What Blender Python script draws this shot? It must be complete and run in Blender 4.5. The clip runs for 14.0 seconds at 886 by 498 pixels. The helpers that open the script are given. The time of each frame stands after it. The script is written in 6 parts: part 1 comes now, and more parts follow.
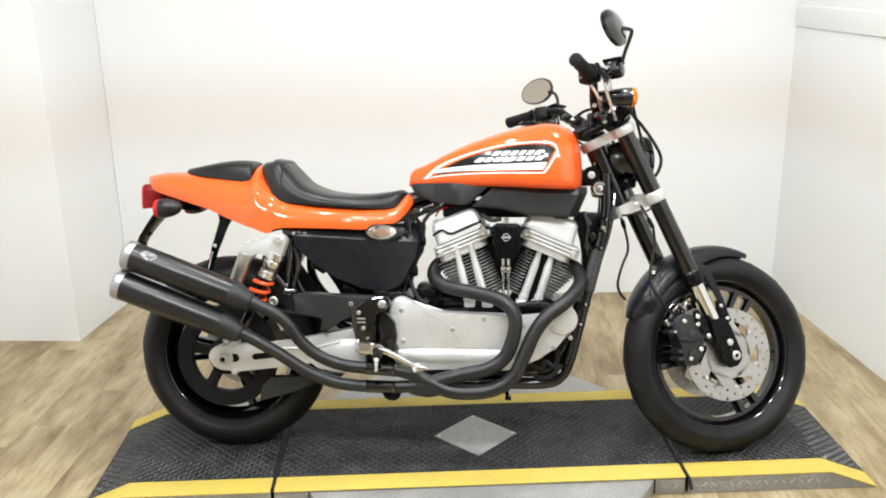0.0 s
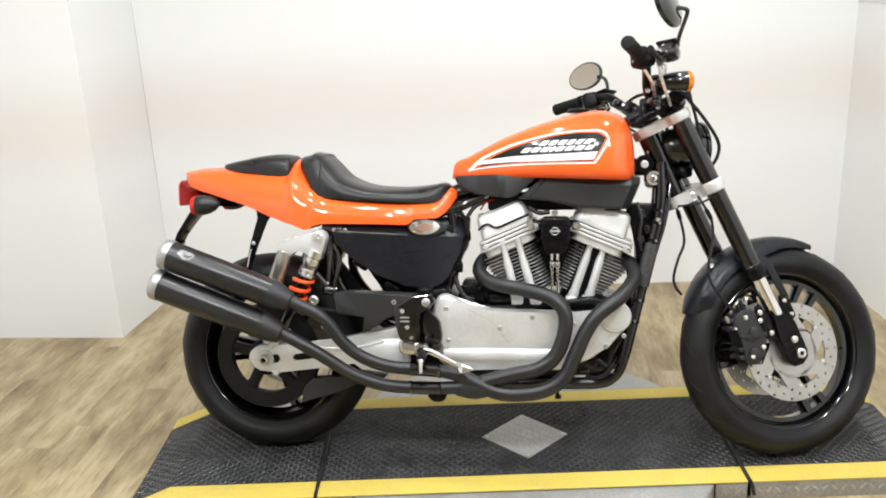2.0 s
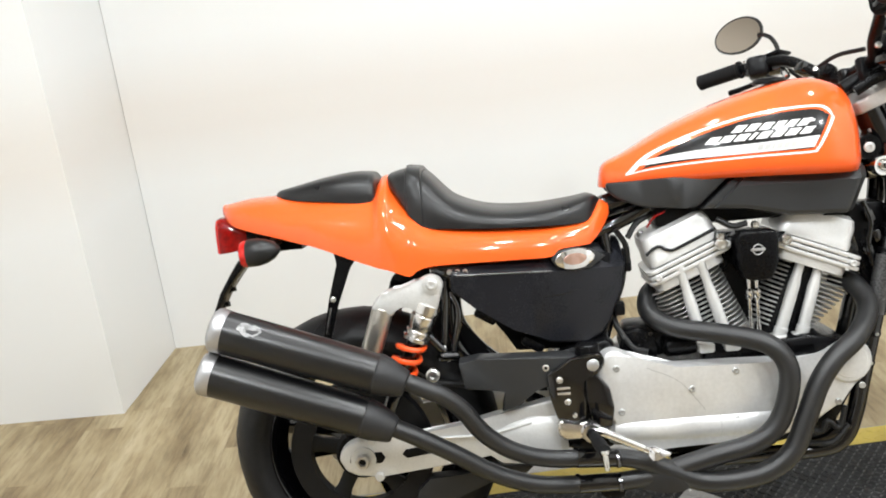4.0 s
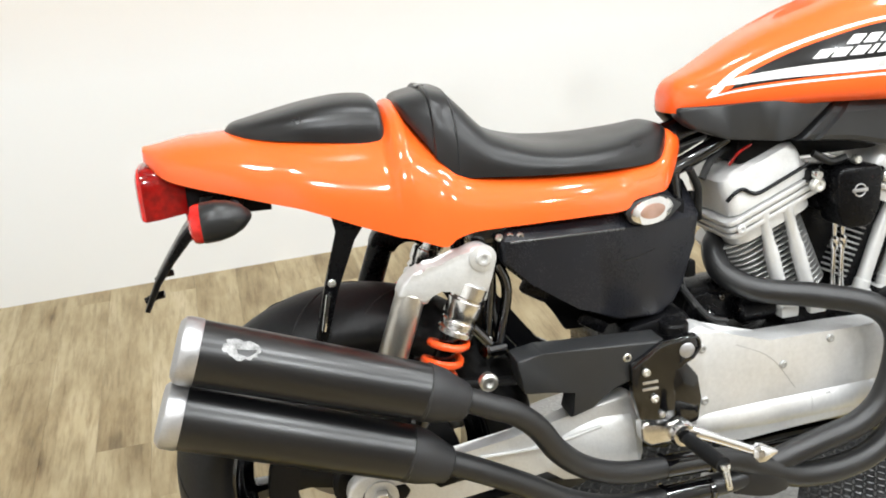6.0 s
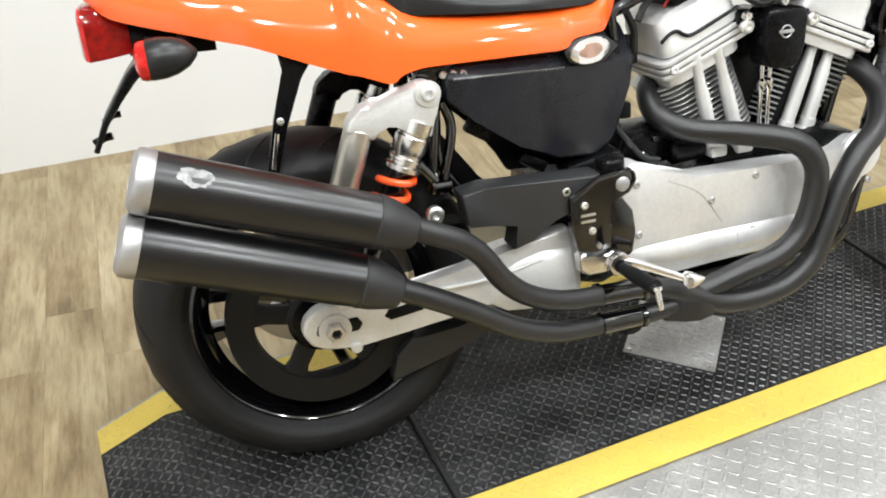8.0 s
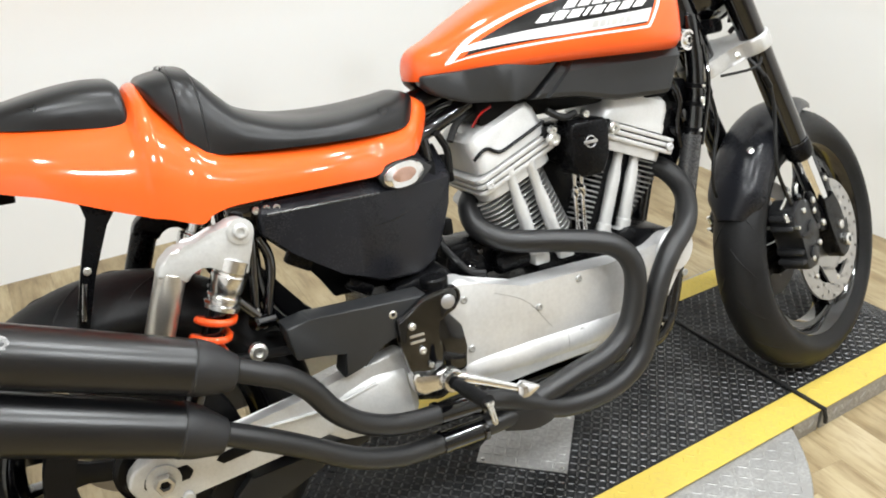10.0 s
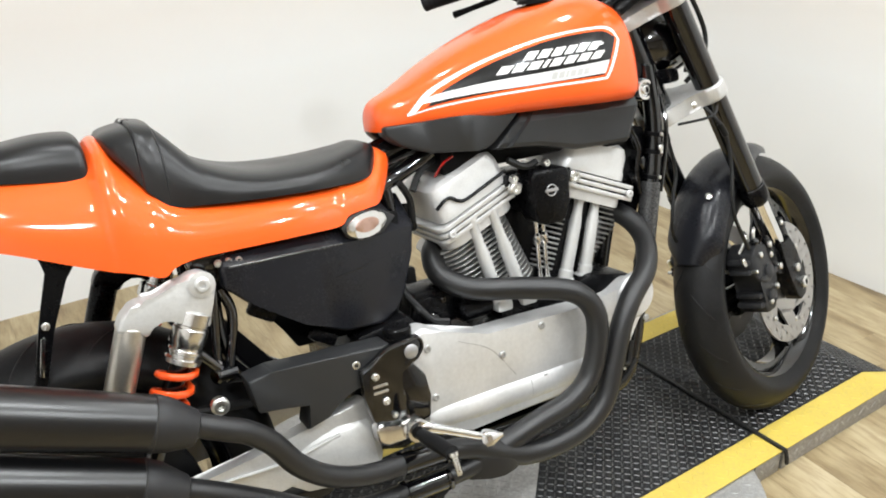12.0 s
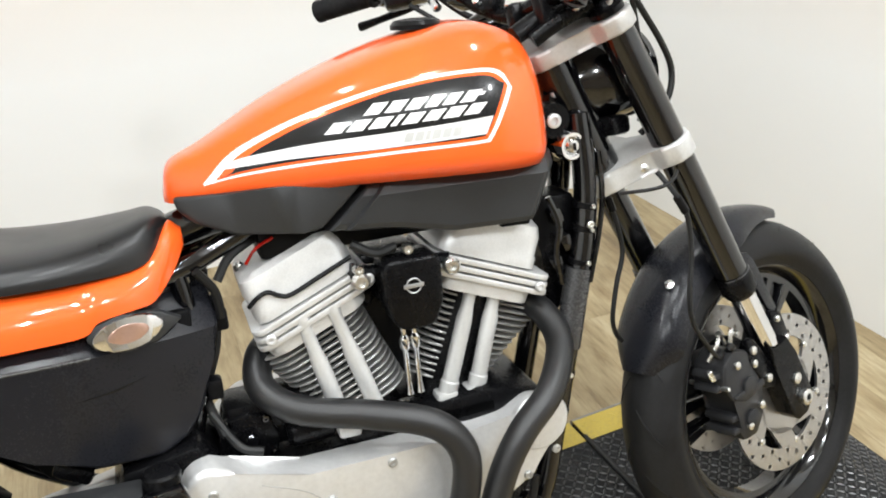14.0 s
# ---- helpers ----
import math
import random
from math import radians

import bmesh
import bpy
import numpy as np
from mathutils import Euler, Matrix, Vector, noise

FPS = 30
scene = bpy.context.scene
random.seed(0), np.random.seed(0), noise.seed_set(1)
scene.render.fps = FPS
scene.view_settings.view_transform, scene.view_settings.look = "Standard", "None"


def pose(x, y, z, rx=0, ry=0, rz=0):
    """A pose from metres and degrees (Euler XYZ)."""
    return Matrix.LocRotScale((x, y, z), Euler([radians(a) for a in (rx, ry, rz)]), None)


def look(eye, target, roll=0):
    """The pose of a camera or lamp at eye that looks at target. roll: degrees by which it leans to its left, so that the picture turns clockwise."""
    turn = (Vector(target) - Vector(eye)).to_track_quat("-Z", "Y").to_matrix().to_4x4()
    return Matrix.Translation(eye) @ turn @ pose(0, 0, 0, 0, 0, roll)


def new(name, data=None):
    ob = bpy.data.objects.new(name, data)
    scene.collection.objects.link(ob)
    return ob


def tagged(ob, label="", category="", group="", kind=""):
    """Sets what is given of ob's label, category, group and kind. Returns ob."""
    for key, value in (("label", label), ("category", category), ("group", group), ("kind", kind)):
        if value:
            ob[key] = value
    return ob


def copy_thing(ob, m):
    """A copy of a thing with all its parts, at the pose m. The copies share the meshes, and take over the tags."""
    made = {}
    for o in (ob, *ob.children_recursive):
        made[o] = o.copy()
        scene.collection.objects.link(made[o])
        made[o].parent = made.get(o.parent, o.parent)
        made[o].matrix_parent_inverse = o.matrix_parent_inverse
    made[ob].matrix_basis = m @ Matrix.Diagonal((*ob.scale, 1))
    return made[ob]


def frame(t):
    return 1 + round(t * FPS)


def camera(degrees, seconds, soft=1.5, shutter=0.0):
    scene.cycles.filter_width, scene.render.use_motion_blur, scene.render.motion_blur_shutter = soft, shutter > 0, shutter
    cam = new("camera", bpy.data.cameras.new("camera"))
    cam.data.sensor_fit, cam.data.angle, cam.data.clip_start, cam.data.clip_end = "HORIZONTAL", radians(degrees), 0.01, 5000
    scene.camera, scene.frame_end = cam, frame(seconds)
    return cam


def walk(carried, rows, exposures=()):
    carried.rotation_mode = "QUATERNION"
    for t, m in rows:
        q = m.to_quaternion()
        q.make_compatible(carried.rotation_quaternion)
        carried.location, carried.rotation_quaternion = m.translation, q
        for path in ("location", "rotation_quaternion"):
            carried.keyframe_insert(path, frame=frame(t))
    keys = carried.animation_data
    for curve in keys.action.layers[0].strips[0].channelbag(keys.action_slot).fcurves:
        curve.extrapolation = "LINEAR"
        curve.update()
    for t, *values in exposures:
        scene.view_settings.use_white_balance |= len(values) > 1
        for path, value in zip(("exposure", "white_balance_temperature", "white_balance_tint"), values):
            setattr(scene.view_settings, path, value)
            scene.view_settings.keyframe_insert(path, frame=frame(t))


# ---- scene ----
cam = camera(52.5, 14.0, 1.9)
PATH = [
    (0, (0.016, -2.644, 1.439), (-0.061, -0.735, 0.849), -1.0),
    (0.5, (0.014, -2.635, 1.441), (-0.052, -0.728, 0.842), -1.1),
    (1, (0.009, -2.623, 1.428), (-0.03, -0.713, 0.835), -1.1),
    (1.5, (0.017, -2.582, 1.45), (-0.019, -0.681, 0.829), -0.9),
    (2, (0.008, -2.528, 1.437), (-0.168, -0.635, 0.816), -2.6),
    (2.5, (-0.034, -2.39, 1.396), (-0.326, -0.506, 0.789), -2.1),
    (3, (-0.114, -2.181, 1.378), (-0.458, -0.312, 0.753), -0.9),
    (3.5, (-0.279, -2.024, 1.361), (-0.515, -0.148, 0.709), -2.7),
    (3.7, (-0.371, -1.943, 1.358), (-0.537, -0.059, 0.708), -4.4),
    (5.8, (-0.88, -1.207, 1.301), (-0.429, 0.534, 0.426), -2.5),
    (6, (-0.919, -1.208, 1.301), (-0.465, 0.508, 0.38), -2.0),
    (6.5, (-0.987, -1.23, 1.266), (-0.559, 0.389, 0.171), -1.0),
    (7, (-0.997, -1.251, 1.238), (-0.574, 0.306, 0.056), -1.3),
    (7.5, (-0.995, -1.272, 1.237), (-0.556, 0.292, 0.07), -1.0),
    (8, (-0.961, -1.289, 1.241), (-0.413, 0.279, 0.127), -0.9),
    (8.5, (-0.927, -1.301, 1.247), (-0.285, 0.256, 0.169), -1.6),
    (9, (-0.9, -1.3, 1.257), (-0.181, 0.244, 0.208), -1.8),
    (9.2, (-0.895, -1.299, 1.259), (-0.145, 0.246, 0.235), -2.0),
    (11.3, (-0.831, -1.306, 1.307), (0.07, 0.25, 0.433), -0.5),
    (11.5, (-0.832, -1.305, 1.306), (0.074, 0.249, 0.43), -0.6),
    (12, (-0.858, -1.301, 1.306), (0.057, 0.251, 0.437), -0.7),
    (12.5, (-0.867, -1.265, 1.332), (0.043, 0.288, 0.46), -4.8),
    (13, (-0.665, -1.246, 1.324), (0.098, 0.389, 0.462), -3.5),
    (13.5, (-0.434, -1.218, 1.328), (0.233, 0.436, 0.423), -1.9),
    (14, (-0.248, -1.074, 1.313), (0.394, 0.56, 0.356), -1.3),
]
walk(cam, [(t, look(eye, target, roll)) for t, eye, target, roll in PATH], [(0, -0.06), (1.5, -0.1), (3.7, -0.08), (5.9, 0.07), (6.5, 0.05), (8, 0.06), (9.2, 0.02), (11.3, -0.15), (12.5, -0.10), (14, -0.05)])

# ---- light ----
world = bpy.data.worlds.new("world")
scene.world = world
world.use_nodes = True
world.node_tree.nodes["Background"].inputs[0].default_value = (0.9, 0.92, 1.0, 1)
world.node_tree.nodes["Background"].inputs[1].default_value = 0.05
scene.view_settings.exposure = 0.0

CEILING = 2.75
FLOOR = -0.058
# ceiling lamps out of view, their places and shape made up for light
LAMP_SPOTS = [(-1.15, -0.75), (0.05, -0.75), (1.1, -0.75), (-1.15, -2.1), (0.05, -2.1), (1.1, -2.1), (-0.5, 0.12), (0.75, 0.12)]
for lx, ly in LAMP_SPOTS:
    ld = bpy.data.lights.new("ceiling_lamp_light", "AREA")
    ld.shape, ld.size, ld.size_y, ld.energy, ld.color = "RECTANGLE", 0.08, 0.24, (12.5 if ly > 0 else 19.5 if ly > -1 else 33.0), (0.955, 0.995, 1.02)
    lo = new("ceiling_lamp_light", ld)
    lo.matrix_world = pose(lx, ly, CEILING - 0.065)


# ---- materials ----
def nodes_of(name):
    m = bpy.data.materials.new(name)
    m.use_nodes = True
    nt = m.node_tree
    return m, nt, nt.nodes["Principled BSDF"]


def link(nt, a, b):
    nt.links.new(a, b)


def coords(nt, scale=1.0):
    tc = nt.nodes.new("ShaderNodeTexCoord")
    mp = nt.nodes.new("ShaderNodeMapping")
    mp.inputs["Scale"].default_value = (scale, scale, scale) if isinstance(scale, (int, float)) else scale
    link(nt, tc.outputs["Object"], mp.inputs[0])
    return mp.outputs[0]


def noise_tex(nt, vec, scale, detail=4.0, rough=0.55):
    n = nt.nodes.new("ShaderNodeTexNoise")
    n.inputs["Scale"].default_value = scale
    n.inputs["Detail"].default_value = detail
    n.inputs["Roughness"].default_value = rough
    link(nt, vec, n.inputs["Vector"])
    return n.outputs["Fac"]


def ramp(nt, fac, stops):
    r = nt.nodes.new("ShaderNodeValToRGB")
    while len(r.color_ramp.elements) < len(stops):
        r.color_ramp.elements.new(0.5)
    for e, (p, c) in zip(r.color_ramp.elements, stops):
        e.position = p
        e.color = (*c, 1) if len(c) == 3 else c
    link(nt, fac, r.inputs[0])
    return r.outputs[0]


def grey(v):
    return (v, v, v)


def bump(nt, bsdf, height, strength, dist):
    b = nt.nodes.new("ShaderNodeBump")
    b.inputs["Strength"].default_value = strength
    b.inputs["Distance"].default_value = dist
    link(nt, height, b.inputs["Height"])
    link(nt, b.outputs[0], bsdf.inputs["Normal"])


def surface(name, base, rough=0.5, metal=0.0, vary=0.12, grain=60, blotch=4, bump_d=0.0, coat=0.0, rough_vary=0.08, stretch=1.0, spec=0.5):
    """A painted, metal or plastic surface: colour that varies at two scales, uneven gloss, fine relief."""
    m, nt, b = nodes_of(name)
    v = coords(nt, stretch)
    n1, n2 = noise_tex(nt, v, grain, 5), noise_tex(nt, v, blotch, 3)
    mix = nt.nodes.new("ShaderNodeMath")
    mix.operation = "MULTIPLY_ADD"
    mix.inputs[1].default_value = 0.4
    link(nt, n1, mix.inputs[0])
    half = nt.nodes.new("ShaderNodeMath")
    half.operation = "MULTIPLY"
    half.inputs[1].default_value = 0.6
    link(nt, n2, half.inputs[0])
    link(nt, half.outputs[0], mix.inputs[2])
    lo = tuple(c * (1 - vary) for c in base)
    hi = tuple(min(1, c * (1 + vary)) for c in base)
    link(nt, ramp(nt, mix.outputs[0], [(0.3, lo), (0.7, hi)]), b.inputs["Base Color"])
    link(nt, ramp(nt, mix.outputs[0], [(0.3, grey(max(0.02, rough - rough_vary))), (0.7, grey(rough + rough_vary))]), b.inputs["Roughness"])
    b.inputs["Metallic"].default_value = metal
    b.inputs["Coat Weight"].default_value = coat
    b.inputs["Coat Roughness"].default_value = 0.085
    b.inputs["Specular IOR Level"].default_value = spec
    if bump_d:
        bump(nt, b, n1, 0.6, bump_d)
    return m


ORANGE = surface("orange_paint", (0.88, 0.106, 0.012), 0.5, 0, 0.05, 900, 3, coat=1.0, rough_vary=0.03, spec=0.15)
BLACK_GLOSS = surface("black_gloss", (0.002, 0.002, 0.0025), 0.12, 0, 0.3, 80, 8, coat=0.8, spec=0.30)
BLACK_SATIN = surface("black_satin", (0.003, 0.003, 0.0035), 0.28, 0, 0.25, 300, 10, 0.0002, spec=0.15)
BLACK_PLASTIC = surface("black_plastic", (0.0035, 0.0035, 0.004), 0.42, 0, 0.3, 400, 9, 0.0003, spec=0.10)
GREY_SATIN = surface("charcoal_satin", (0.0095, 0.0100, 0.0128), 0.27, 0.0, 0.2, 400, 6, 0.0002, spec=0.27)
EXHAUST_BLACK = surface("exhaust_black", (0.0095, 0.0095, 0.010), 0.42, 0.0, 0.3, 260, 9, 0.0003, spec=0.50)
COVER_GREY = surface("cover_grey", (0.021, 0.0218, 0.0228), 0.40, 0.0, 0.2, 400, 6, 0.0002, spec=0.38)
POLISHED = surface("polished_alloy", (0.66, 0.65, 0.64), 0.2, 1.0, 0.15, 200, 24)
PUSHROD = surface("pushrod_grey", (0.58, 0.58, 0.57), 0.40, 0.4, 0.1, 300, 12)
CONE_BLACK = surface("matt_cone_black", (0.014, 0.014, 0.015), 0.48, 0.0, 0.2, 260, 9, 0.0003, spec=0.4)
MUFFLER_BLACK = surface("muffler_black", (0.0045, 0.0045, 0.005), 0.31, 0.0, 0.2, 240, 7, 0, rough_vary=0.02, spec=0.58)
RUBBER = surface("tyre_rubber", (0.0112, 0.0112, 0.0116), 0.46, 0, 0.45, 160, 12, 0.0006, rough_vary=0.1, spec=0.18)
GRIP_RUBBER = surface("grip_rubber", (0.008, 0.008, 0.0085), 0.62, 0, 0.3, 300, 14, 0.0006, spec=0.16)
BULLET_GREY = surface("bullet_grey", (0.013, 0.0135, 0.014), 0.36, 0, 0.2, 300, 8, 0.0002, spec=0.4)
WRAP_GREY = surface("wrap_grey", (0.035, 0.035, 0.036), 0.28, 0, 0.2, 300, 8, 0.0002, spec=0.6)
BADGE_GREY = surface("badge_grey", (0.30, 0.30, 0.30), 0.6, 0.0, 0.8, 700, 90, spec=0.1)
SILVER = surface("silver_powder_coat", (0.61, 0.61, 0.605), 0.44, 0.45, 0.16, 400, 14, 0.0002)
SILVER_WORN = surface("silver_cover", (0.645, 0.645, 0.642), 0.42, 0.5, 0.13, 120, 11, 0.0002)
CAST_WHITE = surface("cast_aluminium", (0.58, 0.58, 0.57), 0.44, 0.5, 0.14, 220, 12, 0.0004)
ALLOY = surface("brushed_alloy", (0.52, 0.50, 0.46), 0.34, 0.9, 0.15, 300, 14, 0.0001)
CHROME = surface("chrome", (0.78, 0.78, 0.79), 0.10, 1.0, 0.05, 200, 20)
DARK_CHROME = surface("dark_chrome", (0.10, 0.10, 0.105), 0.12, 1.0, 0.3, 90, 20)
BOLT = surface("zinc_bolt", (0.72, 0.72, 0.70), 0.28, 1.0, 0.1, 400, 30)
FIN_METAL = surface("fin_metal", (0.41, 0.41, 0.40), 0.40, 0.6, 0.2, 300, 20)
DISC_STEEL = surface("disc_steel", (0.46, 0.45, 0.44), 0.34, 0.95, 0.12, 350, 14, 0.0001)
SPRING = surface("orange_spring", (0.85, 0.085, 0.012), 0.3, 0, 0.08, 300, 20, coat=0.5)
CAP_METAL = surface("muffler_cap_metal", (0.42, 0.42, 0.43), 0.42, 0.85, 0.15, 260, 20)
CLAMP_ALLOY = surface("clamp_alloy", (0.50, 0.49, 0.475), 0.44, 0.6, 0.15, 260, 14, 0.0003)
WHITE_LINE = surface("white_decal", (0.82, 0.81, 0.80), 0.35, 0, 0.03, 500, 9, coat=0.8)
SILVER_DECAL = surface("silver_decal", (0.70, 0.70, 0.69), 0.35, 0.1, 0.05, 500, 9, coat=0.8)
DARK_DECAL = surface("dark_decal_bar", (0.50, 0.50, 0.49), 0.4, 0.2, 0.1, 500, 9, coat=0.8)
BLACK_DECAL = surface("black_decal", (0.006, 0.006, 0.0065), 0.25, 0, 0.2, 500, 9, coat=0.35, spec=0.25)
BADGE_RED = surface("badge_copper", (0.52, 0.34, 0.28), 0.3, 0.8, 0.1, 300, 20)
YELLOW_TAG = surface("yellow_tag", (0.75, 0.55, 0.03), 0.5, 0, 0.1, 300, 20)
PULLEY_BLACK = surface("pulley_black", (0.006, 0.006, 0.0065), 0.45, 0, 0.3, 260, 9, 0.0002, spec=0.18)
CABLE = surface("black_cable", (0.009, 0.009, 0.009), 0.45, 0, 0.2, 300, 20, spec=0.25)
CORD = surface("black_cord", (0.008, 0.008, 0.008), 0.6, 0, 0.2, 300, 20)
TRIM_WHITE = surface("white_trim_paint", (0.80, 0.80, 0.79), 0.45, 0, 0.02, 60, 3)
TAN_WALL = surface("tan_wall_paint", (0.40, 0.345, 0.275), 0.75, 0, 0.12, 120, 2, 0.0005)
CEILING_PAINT = surface("ceiling_paint", (0.80, 0.80, 0.79), 0.8, 0, 0.03, 120, 2, 0.0005)
CALIPER_GREY = surface("caliper_grey", (0.026, 0.026, 0.0275), 0.40, 0.4, 0.3, 260, 18, 0.0003, spec=0.35)
DULL_LINE = surface("cover_parting_line", (0.30, 0.30, 0.30), 0.5, 0.2, 0.1, 300, 9)
GAUGE_FACE = surface("gauge_face", (0.05, 0.05, 0.055), 0.2, 0, 0.1, 300, 20, coat=0.8)


def seat_vinyl():
    m, nt, b = nodes_of("seat_vinyl")
    v = coords(nt, 1)
    vo = nt.nodes.new("ShaderNodeTexVoronoi")
    vo.inputs["Scale"].default_value = 420
    link(nt, v, vo.inputs["Vector"])
    n = noise_tex(nt, v, 9, 4)
    link(nt, ramp(nt, n, [(0.3, (0.007, 0.007, 0.0075)), (0.7, (0.014, 0.014, 0.0145))]), b.inputs["Base Color"])
    link(nt, ramp(nt, n, [(0.3, grey(0.27)), (0.7, grey(0.38))]), b.inputs["Roughness"])
    bump(nt, b, vo.outputs["Distance"], 0.4, 0.0002)
    b.inputs["Specular IOR Level"].default_value = 0.38
    return m


SEAT = seat_vinyl()


def lens_mat(name, base, trans):
    m, nt, b = nodes_of(name)
    v = coords(nt, 1)
    n = noise_tex(nt, v, 90, 3)
    link(nt, ramp(nt, n, [(0.3, tuple(c * 0.45 for c in base)), (0.7, base)]), b.inputs["Base Color"])
    b.inputs["Roughness"].default_value = 0.08
    b.inputs["Transmission Weight"].default_value = trans
    b.inputs["Coat Weight"].default_value = 0.2
    b.inputs["Specular IOR Level"].default_value = 0.3
    return m


RED_LENS = lens_mat("red_lens", (0.30, 0.005, 0.004), 0.1)
RED_BRIGHT = lens_mat("bright_red_lens", (0.75, 0.022, 0.016), 0.1)
AMBER_LENS = lens_mat("amber_lens", (0.95, 0.26, 0.01), 0.15)


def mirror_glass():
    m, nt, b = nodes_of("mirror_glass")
    # the dim tan of the reflected room is put into the base colour
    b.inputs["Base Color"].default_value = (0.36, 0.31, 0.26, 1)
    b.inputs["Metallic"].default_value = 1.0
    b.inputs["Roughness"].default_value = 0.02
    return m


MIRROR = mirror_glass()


def lamp_glass():
    m, nt, b = nodes_of("lamp_glass")
    b.inputs["Base Color"].default_value = (0.9, 0.9, 0.9, 1)
    b.inputs["Roughness"].default_value = 0.03
    b.inputs["Transmission Weight"].default_value = 0.9
    return m


LAMP_GLASS = lamp_glass()


def lamp_glow():
    m, nt, b = nodes_of("lamp_diffuser")
    b.inputs["Base Color"].default_value = (0.9, 0.9, 0.88, 1)
    b.inputs["Emission Color"].default_value = (1.0, 0.995, 0.985, 1)
    b.inputs["Emission Strength"].default_value = 6.0
    return m


LAMP_GLOW = lamp_glow()


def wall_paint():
    """White emulsion with roller texture; a faint band of warm light at hip height is put into its colour."""
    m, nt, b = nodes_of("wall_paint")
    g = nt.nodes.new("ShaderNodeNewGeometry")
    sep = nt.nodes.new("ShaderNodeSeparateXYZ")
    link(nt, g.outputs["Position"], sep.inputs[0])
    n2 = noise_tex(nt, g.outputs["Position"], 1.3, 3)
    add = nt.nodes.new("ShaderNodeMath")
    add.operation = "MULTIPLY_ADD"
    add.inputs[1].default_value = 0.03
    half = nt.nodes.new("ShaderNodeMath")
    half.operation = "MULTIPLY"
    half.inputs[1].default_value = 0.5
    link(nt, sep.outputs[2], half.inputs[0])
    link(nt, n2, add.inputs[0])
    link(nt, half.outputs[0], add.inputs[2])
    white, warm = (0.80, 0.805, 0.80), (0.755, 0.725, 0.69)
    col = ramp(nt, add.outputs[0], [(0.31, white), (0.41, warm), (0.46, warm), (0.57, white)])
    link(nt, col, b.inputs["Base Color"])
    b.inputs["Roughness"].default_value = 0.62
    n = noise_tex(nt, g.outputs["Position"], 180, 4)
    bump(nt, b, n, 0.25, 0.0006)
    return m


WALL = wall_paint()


def plank_wood():
    """Pale oak-look plank with grain along y, darker knots and a shade of its own for every plank."""
    m, nt, b = nodes_of("plank_wood")
    tc = nt.nodes.new("ShaderNodeNewGeometry")
    info = nt.nodes.new("ShaderNodeObjectInfo")
    off = nt.nodes.new("ShaderNodeVectorMath")
    off.operation = "SCALE"
    off.inputs[0].default_value = (13.0, 29.0, 0.0)
    link(nt, info.outputs["Random"], off.inputs["Scale"])
    ad = nt.nodes.new("ShaderNodeVectorMath")
    link(nt, tc.outputs["Position"], ad.inputs[0])
    link(nt, off.outputs[0], ad.inputs[1])
    mp = nt.nodes.new("ShaderNodeMapping")
    mp.inputs["Scale"].default_value = (1.0, 0.11, 1.0)
    link(nt, ad.outputs[0], mp.inputs[0])
    fine = noise_tex(nt, mp.outputs[0], 70, 6, 0.65)
    mp2 = nt.nodes.new("ShaderNodeMapping")
    mp2.inputs["Scale"].default_value = (1.0, 0.28, 1.0)
    link(nt, ad.outputs[0], mp2.inputs[0])
    broad = noise_tex(nt, mp2.outputs[0], 8.5, 5, 0.62)
    c1 = ramp(nt, broad, [(0.26, (0.135, 0.094, 0.046)), (0.40, (0.285, 0.215, 0.115)), (0.56, (0.425, 0.345, 0.205)), (0.74, (0.52, 0.44, 0.29))])
    c2 = ramp(nt, fine, [(0.34, (0.62, 0.57, 0.50)), (0.54, grey(1.0))])
    mx = nt.nodes.new("ShaderNodeMix")
    mx.data_type, mx.blend_type = "RGBA", "MULTIPLY"
    mx.inputs["Factor"].default_value = 0.8
    link(nt, c1, mx.inputs[6])
    link(nt, c2, mx.inputs[7])
    tone = ramp(nt, info.outputs["Random"], [(0.0, (0.90, 0.88, 0.85)), (1.0, (1.0, 1.0, 1.0))])
    mx2 = nt.nodes.new("ShaderNodeMix")
    mx2.data_type, mx2.blend_type = "RGBA", "MULTIPLY"
    mx2.inputs["Factor"].default_value = 1.0
    link(nt, mx.outputs[2], mx2.inputs[6])
    link(nt, tone, mx2.inputs[7])
    knot = nt.nodes.new("ShaderNodeTexVoronoi")
    knot.inputs["Scale"].default_value = 7.0
    mp3 = nt.nodes.new("ShaderNodeMapping")
    mp3.inputs["Scale"].default_value = (1.0, 0.34, 1.0)
    link(nt, ad.outputs[0], mp3.inputs[0])
    link(nt, mp3.outputs[0], knot.inputs["Vector"])
    wob = nt.nodes.new("ShaderNodeMath")
    wob.operation = "MULTIPLY_ADD"
    wob.inputs[1].default_value = 0.16
    link(nt, fine, wob.inputs[0])
    link(nt, knot.outputs["Distance"], wob.inputs[2])
    mx3 = nt.nodes.new("ShaderNodeMix")
    mx3.data_type, mx3.blend_type = "RGBA", "MULTIPLY"
    mx3.inputs["Factor"].default_value = 0.85
    link(nt, mx2.outputs[2], mx3.inputs[6])
    link(nt, ramp(nt, wob.outputs[0], [(0.10, (0.30, 0.25, 0.20)), (0.15, (0.70, 0.64, 0.56)), (0.24, (1.0, 1.0, 1.0))]), mx3.inputs[7])
    link(nt, mx3.outputs[2], b.inputs["Base Color"])
    link(nt, ramp(nt, fine, [(0.3, grey(0.36)), (0.7, grey(0.5))]), b.inputs["Roughness"])
    bump(nt, b, fine, 0.3, 0.0008)
    return m


